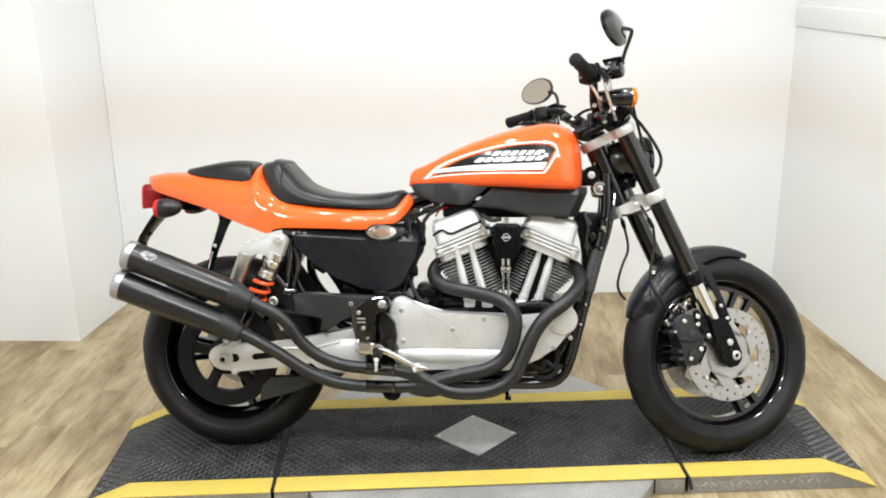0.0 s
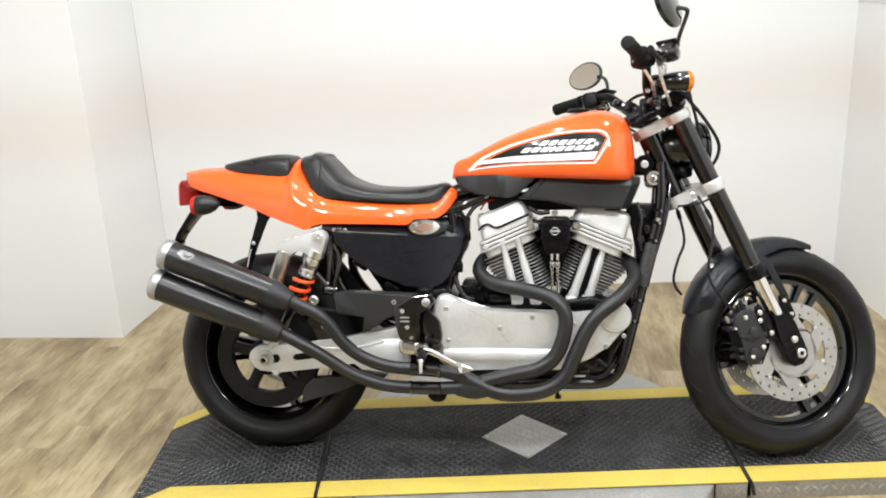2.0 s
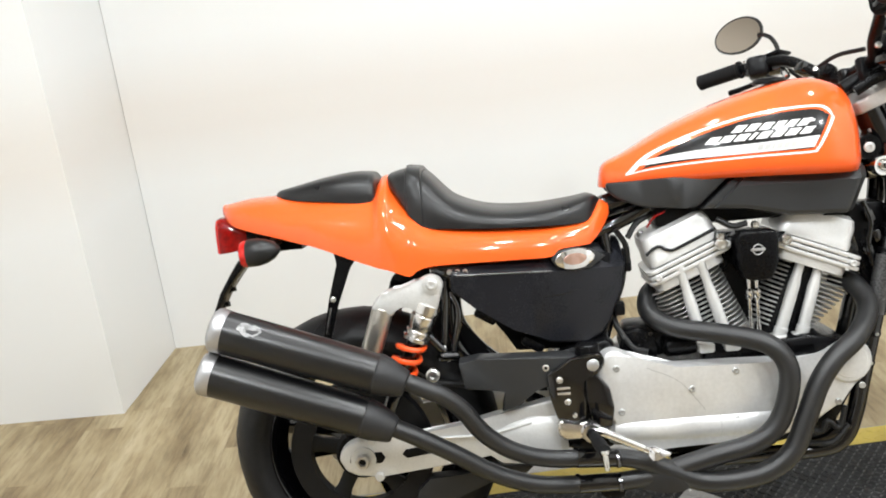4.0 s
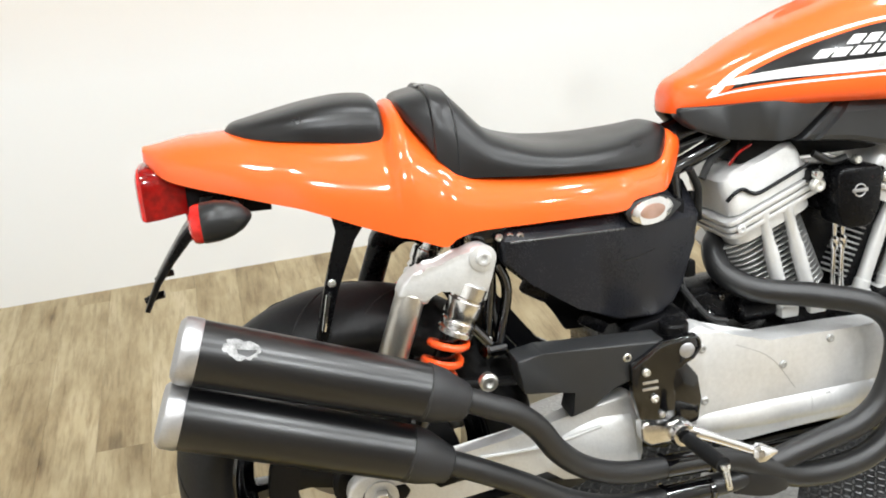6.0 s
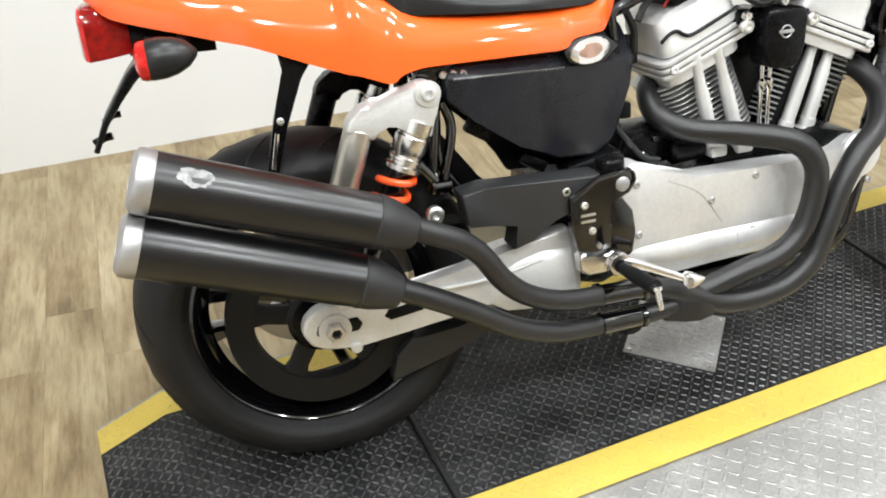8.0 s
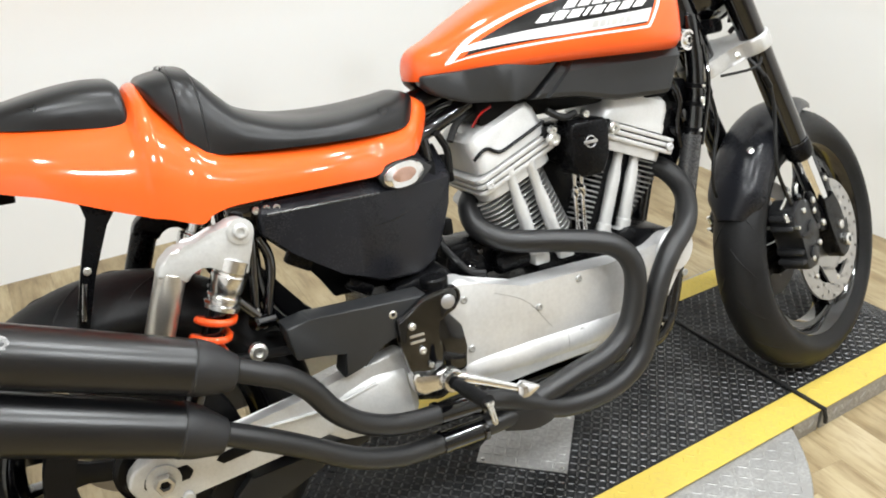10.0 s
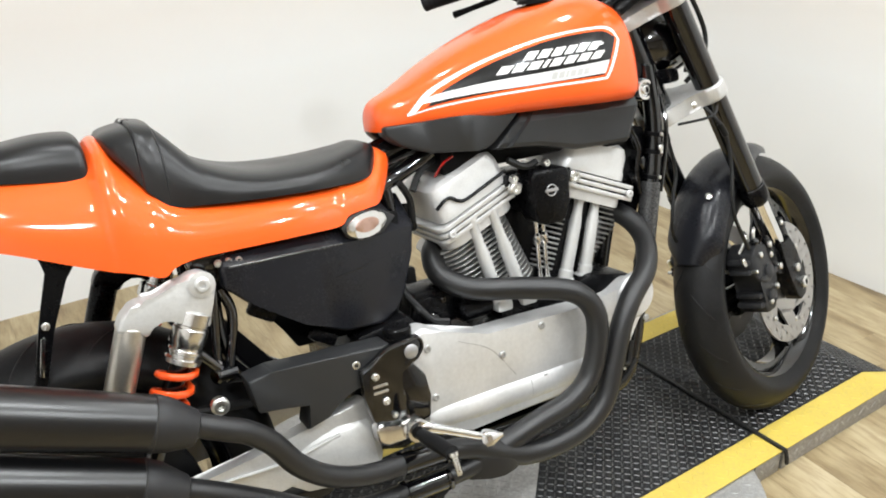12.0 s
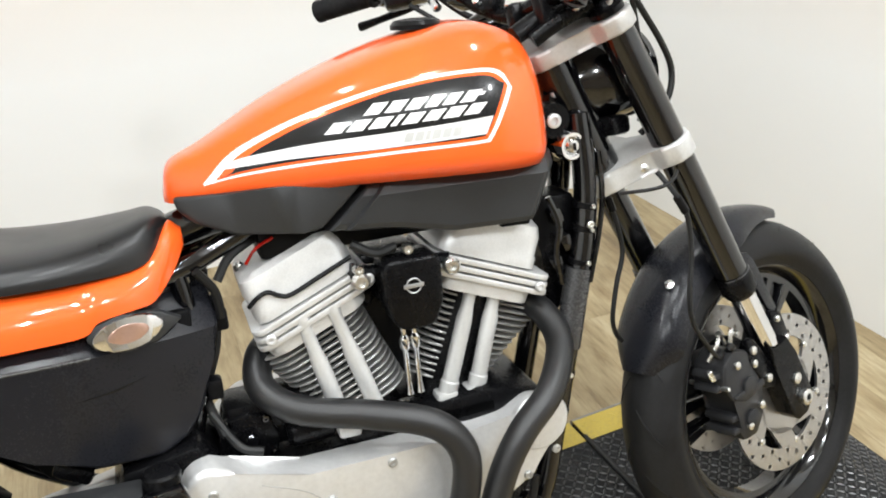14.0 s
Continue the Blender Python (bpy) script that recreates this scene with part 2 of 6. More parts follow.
PLANK = plank_wood()
SUBFLOOR = surface("dark_joint", (0.20, 0.155, 0.10), 0.8, 0, 0.2, 90, 5)


def worn_mat(name, base, dust, rough, metal, amount, spec=0.4):
    """Black tread rubber or tread plate with pale dust and scuffs on it."""
    m, nt, b = nodes_of(name)
    g = nt.nodes.new("ShaderNodeNewGeometry")
    n1 = noise_tex(nt, g.outputs["Position"], 7, 6, 0.7)
    n2 = noise_tex(nt, g.outputs["Position"], 130, 4)
    mul = nt.nodes.new("ShaderNodeMath")
    mul.operation = "MULTIPLY"
    link(nt, n1, mul.inputs[0])
    link(nt, n2, mul.inputs[1])
    link(nt, ramp(nt, mul.outputs[0], [(0.22, base), (amount, dust)]), b.inputs["Base Color"])
    link(nt, ramp(nt, n1, [(0.3, grey(rough - 0.1)), (0.7, grey(rough + 0.12))]), b.inputs["Roughness"])
    b.inputs["Metallic"].default_value = metal
    b.inputs["Specular IOR Level"].default_value = spec
    bump(nt, b, n2, 0.3, 0.0005)
    return m


MAT_BLACK = worn_mat("tread_black", (0.015, 0.0153, 0.0160), (0.084, 0.083, 0.081), 0.5, 0, 0.58, 0.14)
# scuffed tread tops, their base also paler to stand in for glints
LUG_BLACK = worn_mat("worn_glint_tread_top", (0.026, 0.0265, 0.028), (0.145, 0.143, 0.139), 0.30, 0, 0.50, 0.58)
PLATE_METAL = worn_mat("tread_plate_metal", (0.35, 0.345, 0.335), (0.47, 0.465, 0.455), 0.40, 0.45, 0.4)
SIDE_METAL = worn_mat("side_plate_metal", (0.28, 0.273, 0.26), (0.42, 0.41, 0.40), 0.42, 0.5, 0.4)
YELLOW = worn_mat("yellow_paint", (0.60, 0.455, 0.088), (0.44, 0.335, 0.11), 0.5, 0, 0.58, 0.3)


# ---- mesh helpers ----
SET = Matrix()  # where the group being built sits on its thing


def part(name, bm, mat, parent=None, label="", angle=35, bevel=0.0):
    """Links a bmesh as one mesh object under a thing or a part."""
    bmesh.ops.recalc_face_normals(bm, faces=bm.faces[:])
    me = bpy.data.meshes.new(name)
    bm.to_mesh(me)
    bm.free()
    me.polygons.foreach_set("use_smooth", [True] * len(me.polygons))
    me.set_sharp_from_angle(angle=radians(angle))
    me.materials.append(mat)
    ob = new(name, me)
    if parent is not None:
        ob.parent = parent
        if parent.type == "EMPTY":
            ob.matrix_local = SET
    if label:
        ob["label"] = label
    return ob


def thing(name, m, label, category, group="", kind=""):
    e = new(name)
    e.empty_display_size = 0.05
    e.matrix_world = m
    return tagged(e, label, category, group, kind)


def move(bm, m):
    bmesh.ops.transform(bm, matrix=m, verts=bm.verts[:])
    return bm


def join(*bms):
    """All given bmeshes in the first."""
    out = bms[0]
    for other in bms[1:]:
        me = bpy.data.meshes.new("tmp")
        other.to_mesh(me)
        out.from_mesh(me)
        other.free()
        bpy.data.meshes.remove(me)
    return out


def spline(pts, steps=6):
    """Catmull-Rom through the points."""
    p = [Vector(q) for q in pts]
    p = [p[0] * 2 - p[1]] + p + [p[-1] * 2 - p[-2]]
    out = []
    for i in range(1, len(p) - 2):
        a, b, c, d = p[i - 1:i + 3]
        for s in range(steps):
            t = s / steps
            out.append(0.5 * ((2 * b) + (c - a) * t + (2 * a - 5 * b + 4 * c - d) * t * t + (3 * b - a - 3 * c + d) * t ** 3))
    out.append(p[-2])
    return out


def skin(rings, cap=True, close=False):
    """A closed skin over rings of equal length."""
    bm = bmesh.new()
    vs = [[bm.verts.new(v) for v in r] for r in rings]
    n = len(rings[0])
    last = len(vs) if close else len(vs) - 1
    for i in range(last):
        a, b = vs[i], vs[(i + 1) % len(vs)]
        for j in range(n):
            bm.faces.new((a[j], a[(j + 1) % n], b[(j + 1) % n], b[j]))
    if cap and not close:
        bm.faces.new(vs[0][::-1])
        bm.faces.new(vs[-1])
    return bm


def tube(pts, r, n=12, steps=6, cap=True):
    """A round bar along a smooth line; r may be a list, one radius a point."""
    line = spline(pts, steps) if steps > 1 and len(pts) > 2 else [Vector(q) for q in pts]
    if isinstance(r, (int, float)):
        radii = [r] * len(line)
    else:
        radii = [float(np.interp(i / (len(line) - 1) * (len(pts) - 1), range(len(pts)), r)) for i in range(len(line))]
    rings, up = [], None
    for i, p in enumerate(line):
        d = (line[min(i + 1, len(line) - 1)] - line[max(i - 1, 0)]).normalized()
        if up is None:
            up = Vector((0, 0, 1)) if abs(d.z) < 0.9 else Vector((1, 0, 0))
        side = d.cross(up).normalized()
        up = side.cross(d).normalized()
        rings.append([p + radii[i] * (math.cos(k * math.tau / n) * side + math.sin(k * math.tau / n) * up) for k in range(n)])
    return skin(rings, cap)


def lathe(profile, origin, axis, n=32, close=False):
    """Turns (radius, distance along axis) round the axis."""
    q = Vector(axis).normalized().to_track_quat("Z", "Y")
    rings = []
    for r, d in profile:
        rings.append([Vector(origin) + q @ Vector((r * math.cos(k * math.tau / n), r * math.sin(k * math.tau / n), d)) for k in range(n)])
    return skin(rings, True, close)


def rod(a, b, r, n=16, lip=0.0):
    """A straight round bar with softened ends."""
    a, b = Vector(a), Vector(b)
    d = b - a
    h = d.length
    e = min(r * 0.25, h * 0.2) if lip == 0 else lip
    return lathe([(r - e, 0), (r, e), (r, h - e), (r - e, h)], a, d, n)


def prism(poly, y0, y1, bevel=0.0, seg=2):
    """A plate with the outline poly in x and z, from y0 to y1, edges rounded."""
    bm = skin([[Vector((x, y0, z)) for x, z in poly], [Vector((x, y1, z)) for x, z in poly]])
    if bevel:
        bmesh.ops.bevel(bm, geom=bm.edges[:], offset=bevel, segments=seg, profile=0.5, affect="EDGES", clamp_overlap=True)
    return bm


def box(c, s, bevel=0.0, m=None, seg=2):
    bm = bmesh.new()
    bmesh.ops.create_cube(bm, size=1)
    move(bm, Matrix.Diagonal((*s, 1)))
    if bevel:
        bmesh.ops.bevel(bm, geom=bm.edges[:], offset=bevel, segments=seg, profile=0.5, affect="EDGES", clamp_overlap=True)
    return move(bm, Matrix.Translation(c) @ (m or Matrix()))


def hull_sections(stations, n=28, power=0.75, powz=0.75):
    """A shell along x; stations: x, bottom z, top z, half width, and the flank's power where it varies. The foot is flat, the flanks and top are rounded."""
    rings = []
    for x, zb, zt, hw, *shape in stations:
        ring = []
        for k in range(n + 1):
            a = math.pi * k / n
            c, s = math.cos(a), math.sin(a)
            ring.append(Vector((x, hw * math.copysign(abs(c) ** (shape[0] if shape else power), c), zb + (zt - zb) * s ** powz)))
        rings.append(ring)
    return skin(rings)


def dense(stations, steps=5):
    """Stations smoothed along x."""
    line = []
    for k in range(len(stations[0]) - 1):
        line.append(np.array([tuple(v) for v in spline([(s[0], s[k + 1], 0) for s in stations], steps)]))
    return [(float(line[0][i][0]), *[float(l[i][1]) for l in line]) for i in range(len(line[0]))]


def fins_of(bm_maker, spots, name, mat, parent):
    """Alike pieces that share one mesh."""
    first = None
    for m in spots:
        if first is None:
            first = part(name, bm_maker(), mat, parent)
            ob = first
        else:
            ob = new(name, first.data)
            ob.parent = parent
        ob.matrix_local = m
    return first


# ---- room ----

def slab(name, poly, z0, z1, mat, label, category):
    bm = skin([[Vector((x, y, z0)) for x, y in poly], [Vector((x, y, z1)) for x, y in poly]])
    return tagged(part(name, bm, mat), label, category, kind="structure")


T = 0.12
slab("wall_north", [(-1.662, 1.385), (1.435, 1.506), (1.435, 1.506 + T), (-1.662, 1.385 + T)], FLOOR - 0.02, CEILING, WALL, "white painted back wall, a faint warm light band in its colour", "wall")
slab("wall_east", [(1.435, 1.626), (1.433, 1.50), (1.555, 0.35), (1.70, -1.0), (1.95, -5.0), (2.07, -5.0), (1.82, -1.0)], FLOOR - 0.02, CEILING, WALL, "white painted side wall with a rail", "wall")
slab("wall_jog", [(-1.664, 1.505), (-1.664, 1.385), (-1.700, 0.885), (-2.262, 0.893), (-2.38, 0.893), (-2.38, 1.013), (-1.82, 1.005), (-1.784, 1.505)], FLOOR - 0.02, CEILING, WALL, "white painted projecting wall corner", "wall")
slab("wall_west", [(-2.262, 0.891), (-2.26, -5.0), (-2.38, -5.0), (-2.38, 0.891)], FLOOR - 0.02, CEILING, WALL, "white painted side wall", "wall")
slab("wall_south", [(-2.38, -5.002), (2.07, -5.002), (2.07, -5.12), (-2.38, -5.12)], FLOOR - 0.02, CEILING, TAN_WALL, "plain tan painted wall", "wall")
slab("ceiling", [(-2.7, -5.2), (2.2, -5.2), (2.2, 1.8), (-2.7, 1.8)], CEILING, CEILING + 0.1, CEILING_PAINT, "plain white ceiling", "ceiling")

# rail on the east wall
rail = prism([(0, 1.180), (0.006, 1.183), (0.006, 1.267), (0.004, 1.273), (0, 1.275)], 0, 1.9, 0.002)
move(rail, Matrix.Translation((1.432, 1.495, 0)) @ pose(0, 0, 0, 0, 0, 180 + 6.06))
tagged(part("trim", rail, TRIM_WHITE), "white painted wooden rail on the wall", "rail", kind="structure")


def ceiling_lamp(lx, ly):
    e = thing("ceiling_lamp", pose(lx, ly, CEILING), "slim white rectangular ceiling lamp, lit", "ceiling lamp", "ceiling lamps")
    hx, hy = 0.052, 0.132
    for cx, cy, sx, sy in ((-hx, 0, 0.02, 2 * hy + 0.02), (hx, 0, 0.02, 2 * hy + 0.02), (0, -hy, 2 * hx - 0.02, 0.02), (0, hy, 2 * hx - 0.02, 0.02)):
        part("frame", box((cx, cy, -0.021), (sx, sy, 0.040), 0.003), TRIM_WHITE, e)
    part("diffuser", box((0, 0, -0.026), (2 * hx - 0.02, 2 * hy - 0.02, 0.010), 0.002), LAMP_GLOW, e)
    return e


first_lamp = ceiling_lamp(*LAMP_SPOTS[0])
for lx, ly in LAMP_SPOTS[1:]:
    copy_thing(first_lamp, pose(lx, ly, CEILING))


# ---- display turntable ----
XC, YC, YAW = 0.006, -0.034, 4.3
stand = thing("display_turntable", pose(XC, YC, 0, 0, 0, YAW), "black tread-rubber display platform with yellow edges on a steel disc", "display platform")
HALF_IN, HALF_OUT, JOINT, BEND, END = 0.217, 0.290, 0.616, 1.048, 1.180
JOINT_R, BEND_R, END_R = 0.606, 1.040, 1.182


def z_at(x):
    bend, end = (BEND_R, END_R) if x > 0 else (BEND, END)
    return 0.0 if abs(x) <= bend else (abs(x) - bend) / (end - bend) * (FLOOR + 0.004)


def deck_block(x0, x1, y0, y1, lift=0.0, thick=0.012):
    xs = sorted({x0, x1, *[v for v in (-BEND, BEND_R) if x0 < v < x1]})
    rings = []
    for x in xs:
        z = z_at(x) + lift
        zb = max(z - thick, FLOOR + 0.001)
        rings.append([Vector((x, y0, zb)), Vector((x, y1, zb)), Vector((x, y1, z)), Vector((x, y0, z))])
    return skin(rings)


def lugs(x0, x1, y0, y1, pitch, length, width, height, z_of, keep=lambda x, y: True):
    """Raised tread marks, turned by turns, all in one mesh."""
    verts, faces = [], []
    nx, ny = int((x1 - x0) / pitch), int((y1 - y0) / pitch)
    for i in range(nx):
        for j in range(ny):
            x, y = x0 + (i + 0.5) * (x1 - x0) / nx, y0 + (j + 0.5) * (y1 - y0) / ny
            if not keep(x, y):
                continue
            a = radians(45 if (i + j) % 2 else -45)
            c, s = math.cos(a), math.sin(a)
            k = len(verts)
            for u, v, h in ((-1, 0, 0), (-0.55, -1, 0), (0.55, -1, 0), (1, 0, 0), (0.55, 1, 0), (-0.55, 1, 0), (-0.6, 0, 1), (0.6, 0, 1)):
                px, py = u * length / 2, v * width / 2
                vx, vy = x + c * px - s * py, y + s * px + c * py
                verts.append((vx, vy, z_of(vx) + h * height))
            faces += [(k, k + 1, k + 6), (k + 1, k + 2, k + 7, k + 6), (k + 2, k + 3, k + 7), (k + 3, k + 4, k + 7), (k + 4, k + 5, k + 6, k + 7), (k + 5, k, k + 6)]
    me = bpy.data.meshes.new("tread")
    me.from_pydata(verts, [], faces)
    me.update()
    return me


def tread(me, mat, parent, label=""):
    me.materials.append(mat)
    ob = new("tread", me)
    ob.parent = parent
    return tagged(ob, label, kind="stuff")


GAP = 0.005
disc = part("base_disc", lathe([(0.582, FLOOR + 0.001), (0.585, FLOOR + 0.003), (0.585, -0.010), (0.582, -0.007)], (0, 0, 0), (0, 0, 1), 96), PLATE_METAL, stand, "round steel tread-plate disc")
tread(lugs(-0.6, 0.6, -0.6, 0.6, 0.0225, 0.0215, 0.006, 0.0008, lambda x: -0.0069, lambda x, y: x * x + y * y < 0.568 ** 2 and abs(y) > 0.296), PLATE_METAL, disc)
for nm, x0, x1 in (("centre_deck", -JOINT + GAP, JOINT_R - GAP), ("ramp", JOINT_R + GAP, END_R), ("ramp", -END, -JOINT - GAP)):
    deck = part(nm, deck_block(x0, x1, -HALF_OUT + 0.004, HALF_OUT - 0.004, -0.003, 0.050), BLACK_PLASTIC, stand)
    mat_ob = part("rubber_mat", deck_block(x0, x1, -HALF_IN, HALF_IN, 0.0, 0.002), MAT_BLACK, deck)
    for s in (-1, 1):
        ya, yb = sorted((s * (HALF_IN + 0.0005), s * (HALF_OUT + (0.0055 if s < 0 else -0.004))))
        part("edge_strip", deck_block(x0, x1, ya, yb, 0.0006, 0.003), YELLOW, deck, "yellow painted edge strip")
        tread(lugs(x0 + 0.005, x1 - 0.005, ya + 0.004, yb - 0.004, 0.024, 0.021, 0.0065, 0.0011, lambda x: z_at(x) + 0.0006), YELLOW, deck)
        yo, yi = (s * (HALF_OUT + 0.004), s * (HALF_OUT - 0.002)) if x1 - x0 < 0.8 else (s * (HALF_OUT + 0.0025), s * (HALF_OUT - 0.002))
        xs = [x0] + [v for v in (-BEND, BEND_R) if x0 < v < x1] + [x1]
        rings = [[Vector((x, yo, -0.006 if x1 - x0 > 0.8 else FLOOR + 0.001)), Vector((x, yi, -0.006 if x1 - x0 > 0.8 else FLOOR + 0.001)), Vector((x, yi, max(z_at(x) - 0.001, FLOOR + 0.002))), Vector((x, yo, max(z_at(x) - 0.001, FLOOR + 0.002)))] for x in xs]
        side = part("side_plate", skin(rings), SIDE_METAL, deck, "bare steel tread-plate side")
        me = lugs(x0 + 0.01, x1 - 0.01, 0, 0.045, 0.026, 0.024, 0.007, 0.0014, lambda x: 0.0, lambda x, y: y < 0.042 and -BEND < x < BEND_R and x1 - x0 < 0.8)
        for v in me.vertices:
            v.co = Vector((v.co.x, yo + s * v.co.z, FLOOR + 0.006 + v.co.y))
        tread(me, PLATE_METAL, side)
        if x1 - x0 > 0.8:
            for xa, xb in ((x0, -0.512), (0.512, x1)):
                plate = part("side_plate", box(((xa + xb) / 2, s * (HALF_OUT + 0.001), (FLOOR - 0.006) / 2), (xb - xa, 0.006, -FLOOR - 0.008), 0.001), SIDE_METAL, deck, "bare steel tread-plate side")
                me = lugs(xa + 0.006, xb - 0.006, 0, 0.045, 0.026, 0.024, 0.007, 0.0014, lambda x: 0.0)
                for v in me.vertices:
                    v.co = Vector((v.co.x, s * (HALF_OUT + 0.004 + v.co.z), FLOOR + 0.004 + v.co.y))
                tread(me, PLATE_METAL, plate)
    me = lugs(x0 + 0.004, x1 - 0.004, -HALF_IN + 0.004, HALF_IN - 0.004, 0.0142, 0.0168, 0.0048, 0.0023, z_at, lambda x, y: abs(x) / 0.140 + abs(y) / 0.140 > 1.0 or abs(x) > 0.3)
    tread(me, LUG_BLACK, mat_ob)
inset = part("diamond_inset", skin([[Vector((x, y, z)) for x, y in ((-0.134, 0), (0, -0.134), (0.134, 0), (0, 0.134))] for z in (-0.001, 0.0022)]), PLATE_METAL, stand, "bare steel diamond plate inset")
tread(lugs(-0.13, 0.13, -0.13, 0.13, 0.0185, 0.0185, 0.005, 0.0011, lambda x: 0.0022, lambda x, y: abs(x) + abs(y) < 0.118), PLATE_METAL, inset)
for x, y in ((-0.118, 0), (0.118, 0), (0, 0.118), (0, -0.118)):
    part("screw", lathe([(0.005, 0), (0.005, 0.001), (0.003, 0.002)], (x, y, 0.0022), (0, 0, 1), 10), BOLT, inset)


def cord(x, lo, hi, far_up):
    pts = [(x, y, 0.004) for y in np.linspace(lo, hi, 6)]
    if far_up:
        pts = [(x + 0.012, lo - 0.012, FLOOR + 0.02), (x + 0.008, lo - 0.012, -0.02), (x + 0.002, lo - 0.008, 0.002)] + pts
    e = thing("rubber_cord", pose(XC, YC, 0, 0, 0, YAW), "black rubber cord lying in the platform joint", "cord", "cords in the platform joints")
    part("cord", tube(pts, 0.0048, 10, 4), CORD, e)


cord(JOINT_R, -HALF_OUT, HALF_OUT - 0.06, True)
cord(-JOINT, -HALF_OUT - 0.003, HALF_OUT, False)


# ---- motorcycle: x forward, y to its left, z up; it leans on its side stand ----
bike = thing("motorcycle", pose(0, -0.0985, -0.004, -12, -0.45, -2.8), "orange and black motorcycle leaning on its side stand on a platform", "motorcycle")
AX, AXZ = -0.759, 0.306
STEER = Matrix.Translation((0.45, 0, 0.76)) @ Matrix.Rotation(radians(19.5), 4, Vector((-0.42, 0, 0.907))) @ Matrix.Translation((-0.45, 0, -0.76))
FX, FZ = 0.746, 0.298


def bolt(p, d, r, parent, mat=None, h=0.005, n=12):
    return part("bolt", lathe([(r, 0), (r, h * 0.7), (r * 0.75, h), (r * 0.45, h), (r * 0.42, h * 0.5)], p, d, n), mat or BOLT, parent)


def ring_y(profile, cx, cz, n=72):
    """A closed profile (radius, y) turned round the axle line."""
    return lathe([(r, y) for r, y in profile], (cx, 0, cz), (0, 1, 0), n, True)


def tyre_profile(R, w, rim, round_):
    """Half of a tyre's section from crown to bead, as (radius, half width)."""
    h = w / 2
    if round_:
        q = (R - rim) / 0.0905
        return [(R - d * q, h * f) for d, f in ((0, 0), (0.0015, 0.2), (0.006, 0.38), (0.013, 0.55), (0.023, 0.72), (0.035, 0.87), (0.047, 0.96), (0.058, 1.0), (0.071, 0.97))] + [(rim + 0.008, h * 0.84), (rim - 0.004, h * 0.72)]
    g = R - rim
    return [(R, 0.0), (R - 0.001, h * 0.2), (R - 0.004, h * 0.38), (R - 0.0065, h * 0.55), (rim + g * 0.88, h * 0.70), (rim + g * 0.72, h * 0.92), (rim + g * 0.52, h), (rim + g * 0.30, h * 0.97), (rim + 0.008, h * 0.84), (rim - 0.004, h * 0.72)]


def tyre_mesh(cx, cz, R, w, rim, round_=False):
    half = tyre_profile(R, w, rim, round_)
    return ring_y([(r, -y) for r, y in half[:0:-1]] + half, cx, cz, 96)


def tyre_grooves(cx, cz, R, w, rim, round_, count, wheel, m):
    """Shallow slanting tread cuts, each a dark sliver of its own."""
    half = tyre_profile(R, w, rim, round_)[:7]
    for s in (-1, 1):
        pts = []
        for i in range(7):
            u = i / 6
            y = w * (0.06 + 0.34 * u)
            r = float(np.interp(y, [q[1] for q in half], [q[0] for q in half]))
            a = 0.22 * u
            pts.append((cx + r * math.cos(a), s * y, cz + r * math.sin(a)))
        spots = [m @ Matrix.Translation((cx, 0, cz)) @ Matrix.Rotation(math.tau * (k + (0.5 if s > 0 else 0)) / count, 4, "Y") @ Matrix.Translation((-cx, 0, -cz)) for k in range(count)]
        fins_of(lambda: tube(pts, [0.0004, 0.0014, 0.0017, 0.0017, 0.0017, 0.0014, 0.0004], 6, 2), spots, "tread_cut", CABLE, wheel)


def rim_mesh(cx, cz, rim, w):
    h = w / 2 * 0.74
    prof = [(rim + 0.004, -h), (rim - 0.006, -h - 0.004), (rim - 0.014, -h + 0.002), (rim - 0.022, -h + 0.022), (rim - 0.034, -h * 0.4), (rim - 0.034, h * 0.4), (rim - 0.022, h - 0.022),
            (rim - 0.014, h - 0.002), (rim - 0.006, h + 0.004), (rim + 0.004, h), (rim - 0.010, h * 0.5), (rim - 0.010, -h * 0.5)]
    return ring_y(prof, cx, cz, 96)


def blade(cx, cz, a, b, r0, r1, wide, deep, y=0.0):
    """A wheel spoke from radius r0 at angle a to radius r1 at angle b."""
    p0 = Vector((cx + r0 * math.cos(a), y, cz + r0 * math.sin(a)))
    p1 = Vector((cx + r1 * math.cos(b), y, cz + r1 * math.sin(b)))
    d = (p1 - p0).normalized()
    s = Vector((0, 1, 0)).cross(d)
    rings = []
    for u, k in ((0, 1.25), (0.3, 0.95), (0.7, 0.9), (1, 1.25)):
        p = p0.lerp(p1, u)
        rings.append([p + s * (x * wide * k / 2) + Vector((0, yy * deep * k / 2, 0)) for x, yy in ((-1, -0.6), (-0.6, -1), (0.6, -1), (1, -0.6), (1, 0.6), (0.6, 1), (-0.6, 1), (-1, 0.6))])
    return skin(rings)


# rear wheel
SET = Matrix.Translation((0, -0.012, 0))
rear_wheel = part("rear_wheel", rim_mesh(AX, AXZ, 0.214, 0.175), BLACK_GLOSS, bike, "gloss black cast rear wheel")
tyre = part("tyre", tyre_mesh(AX, AXZ, 0.302, 0.178, 0.214, True), RUBBER, rear_wheel, "worn black rubber tyre")
tyre_grooves(AX, AXZ, 0.302, 0.178, 0.214, True, 15, rear_wheel, Matrix())
part("hub", lathe([(0.030, -0.10), (0.05, -0.09), (0.05, -0.05), (0.04, 0), (0.05, 0.07), (0.03, 0.09)], (AX, 0, AXZ), (0, 1, 0), 28), BLACK_SATIN, rear_wheel)
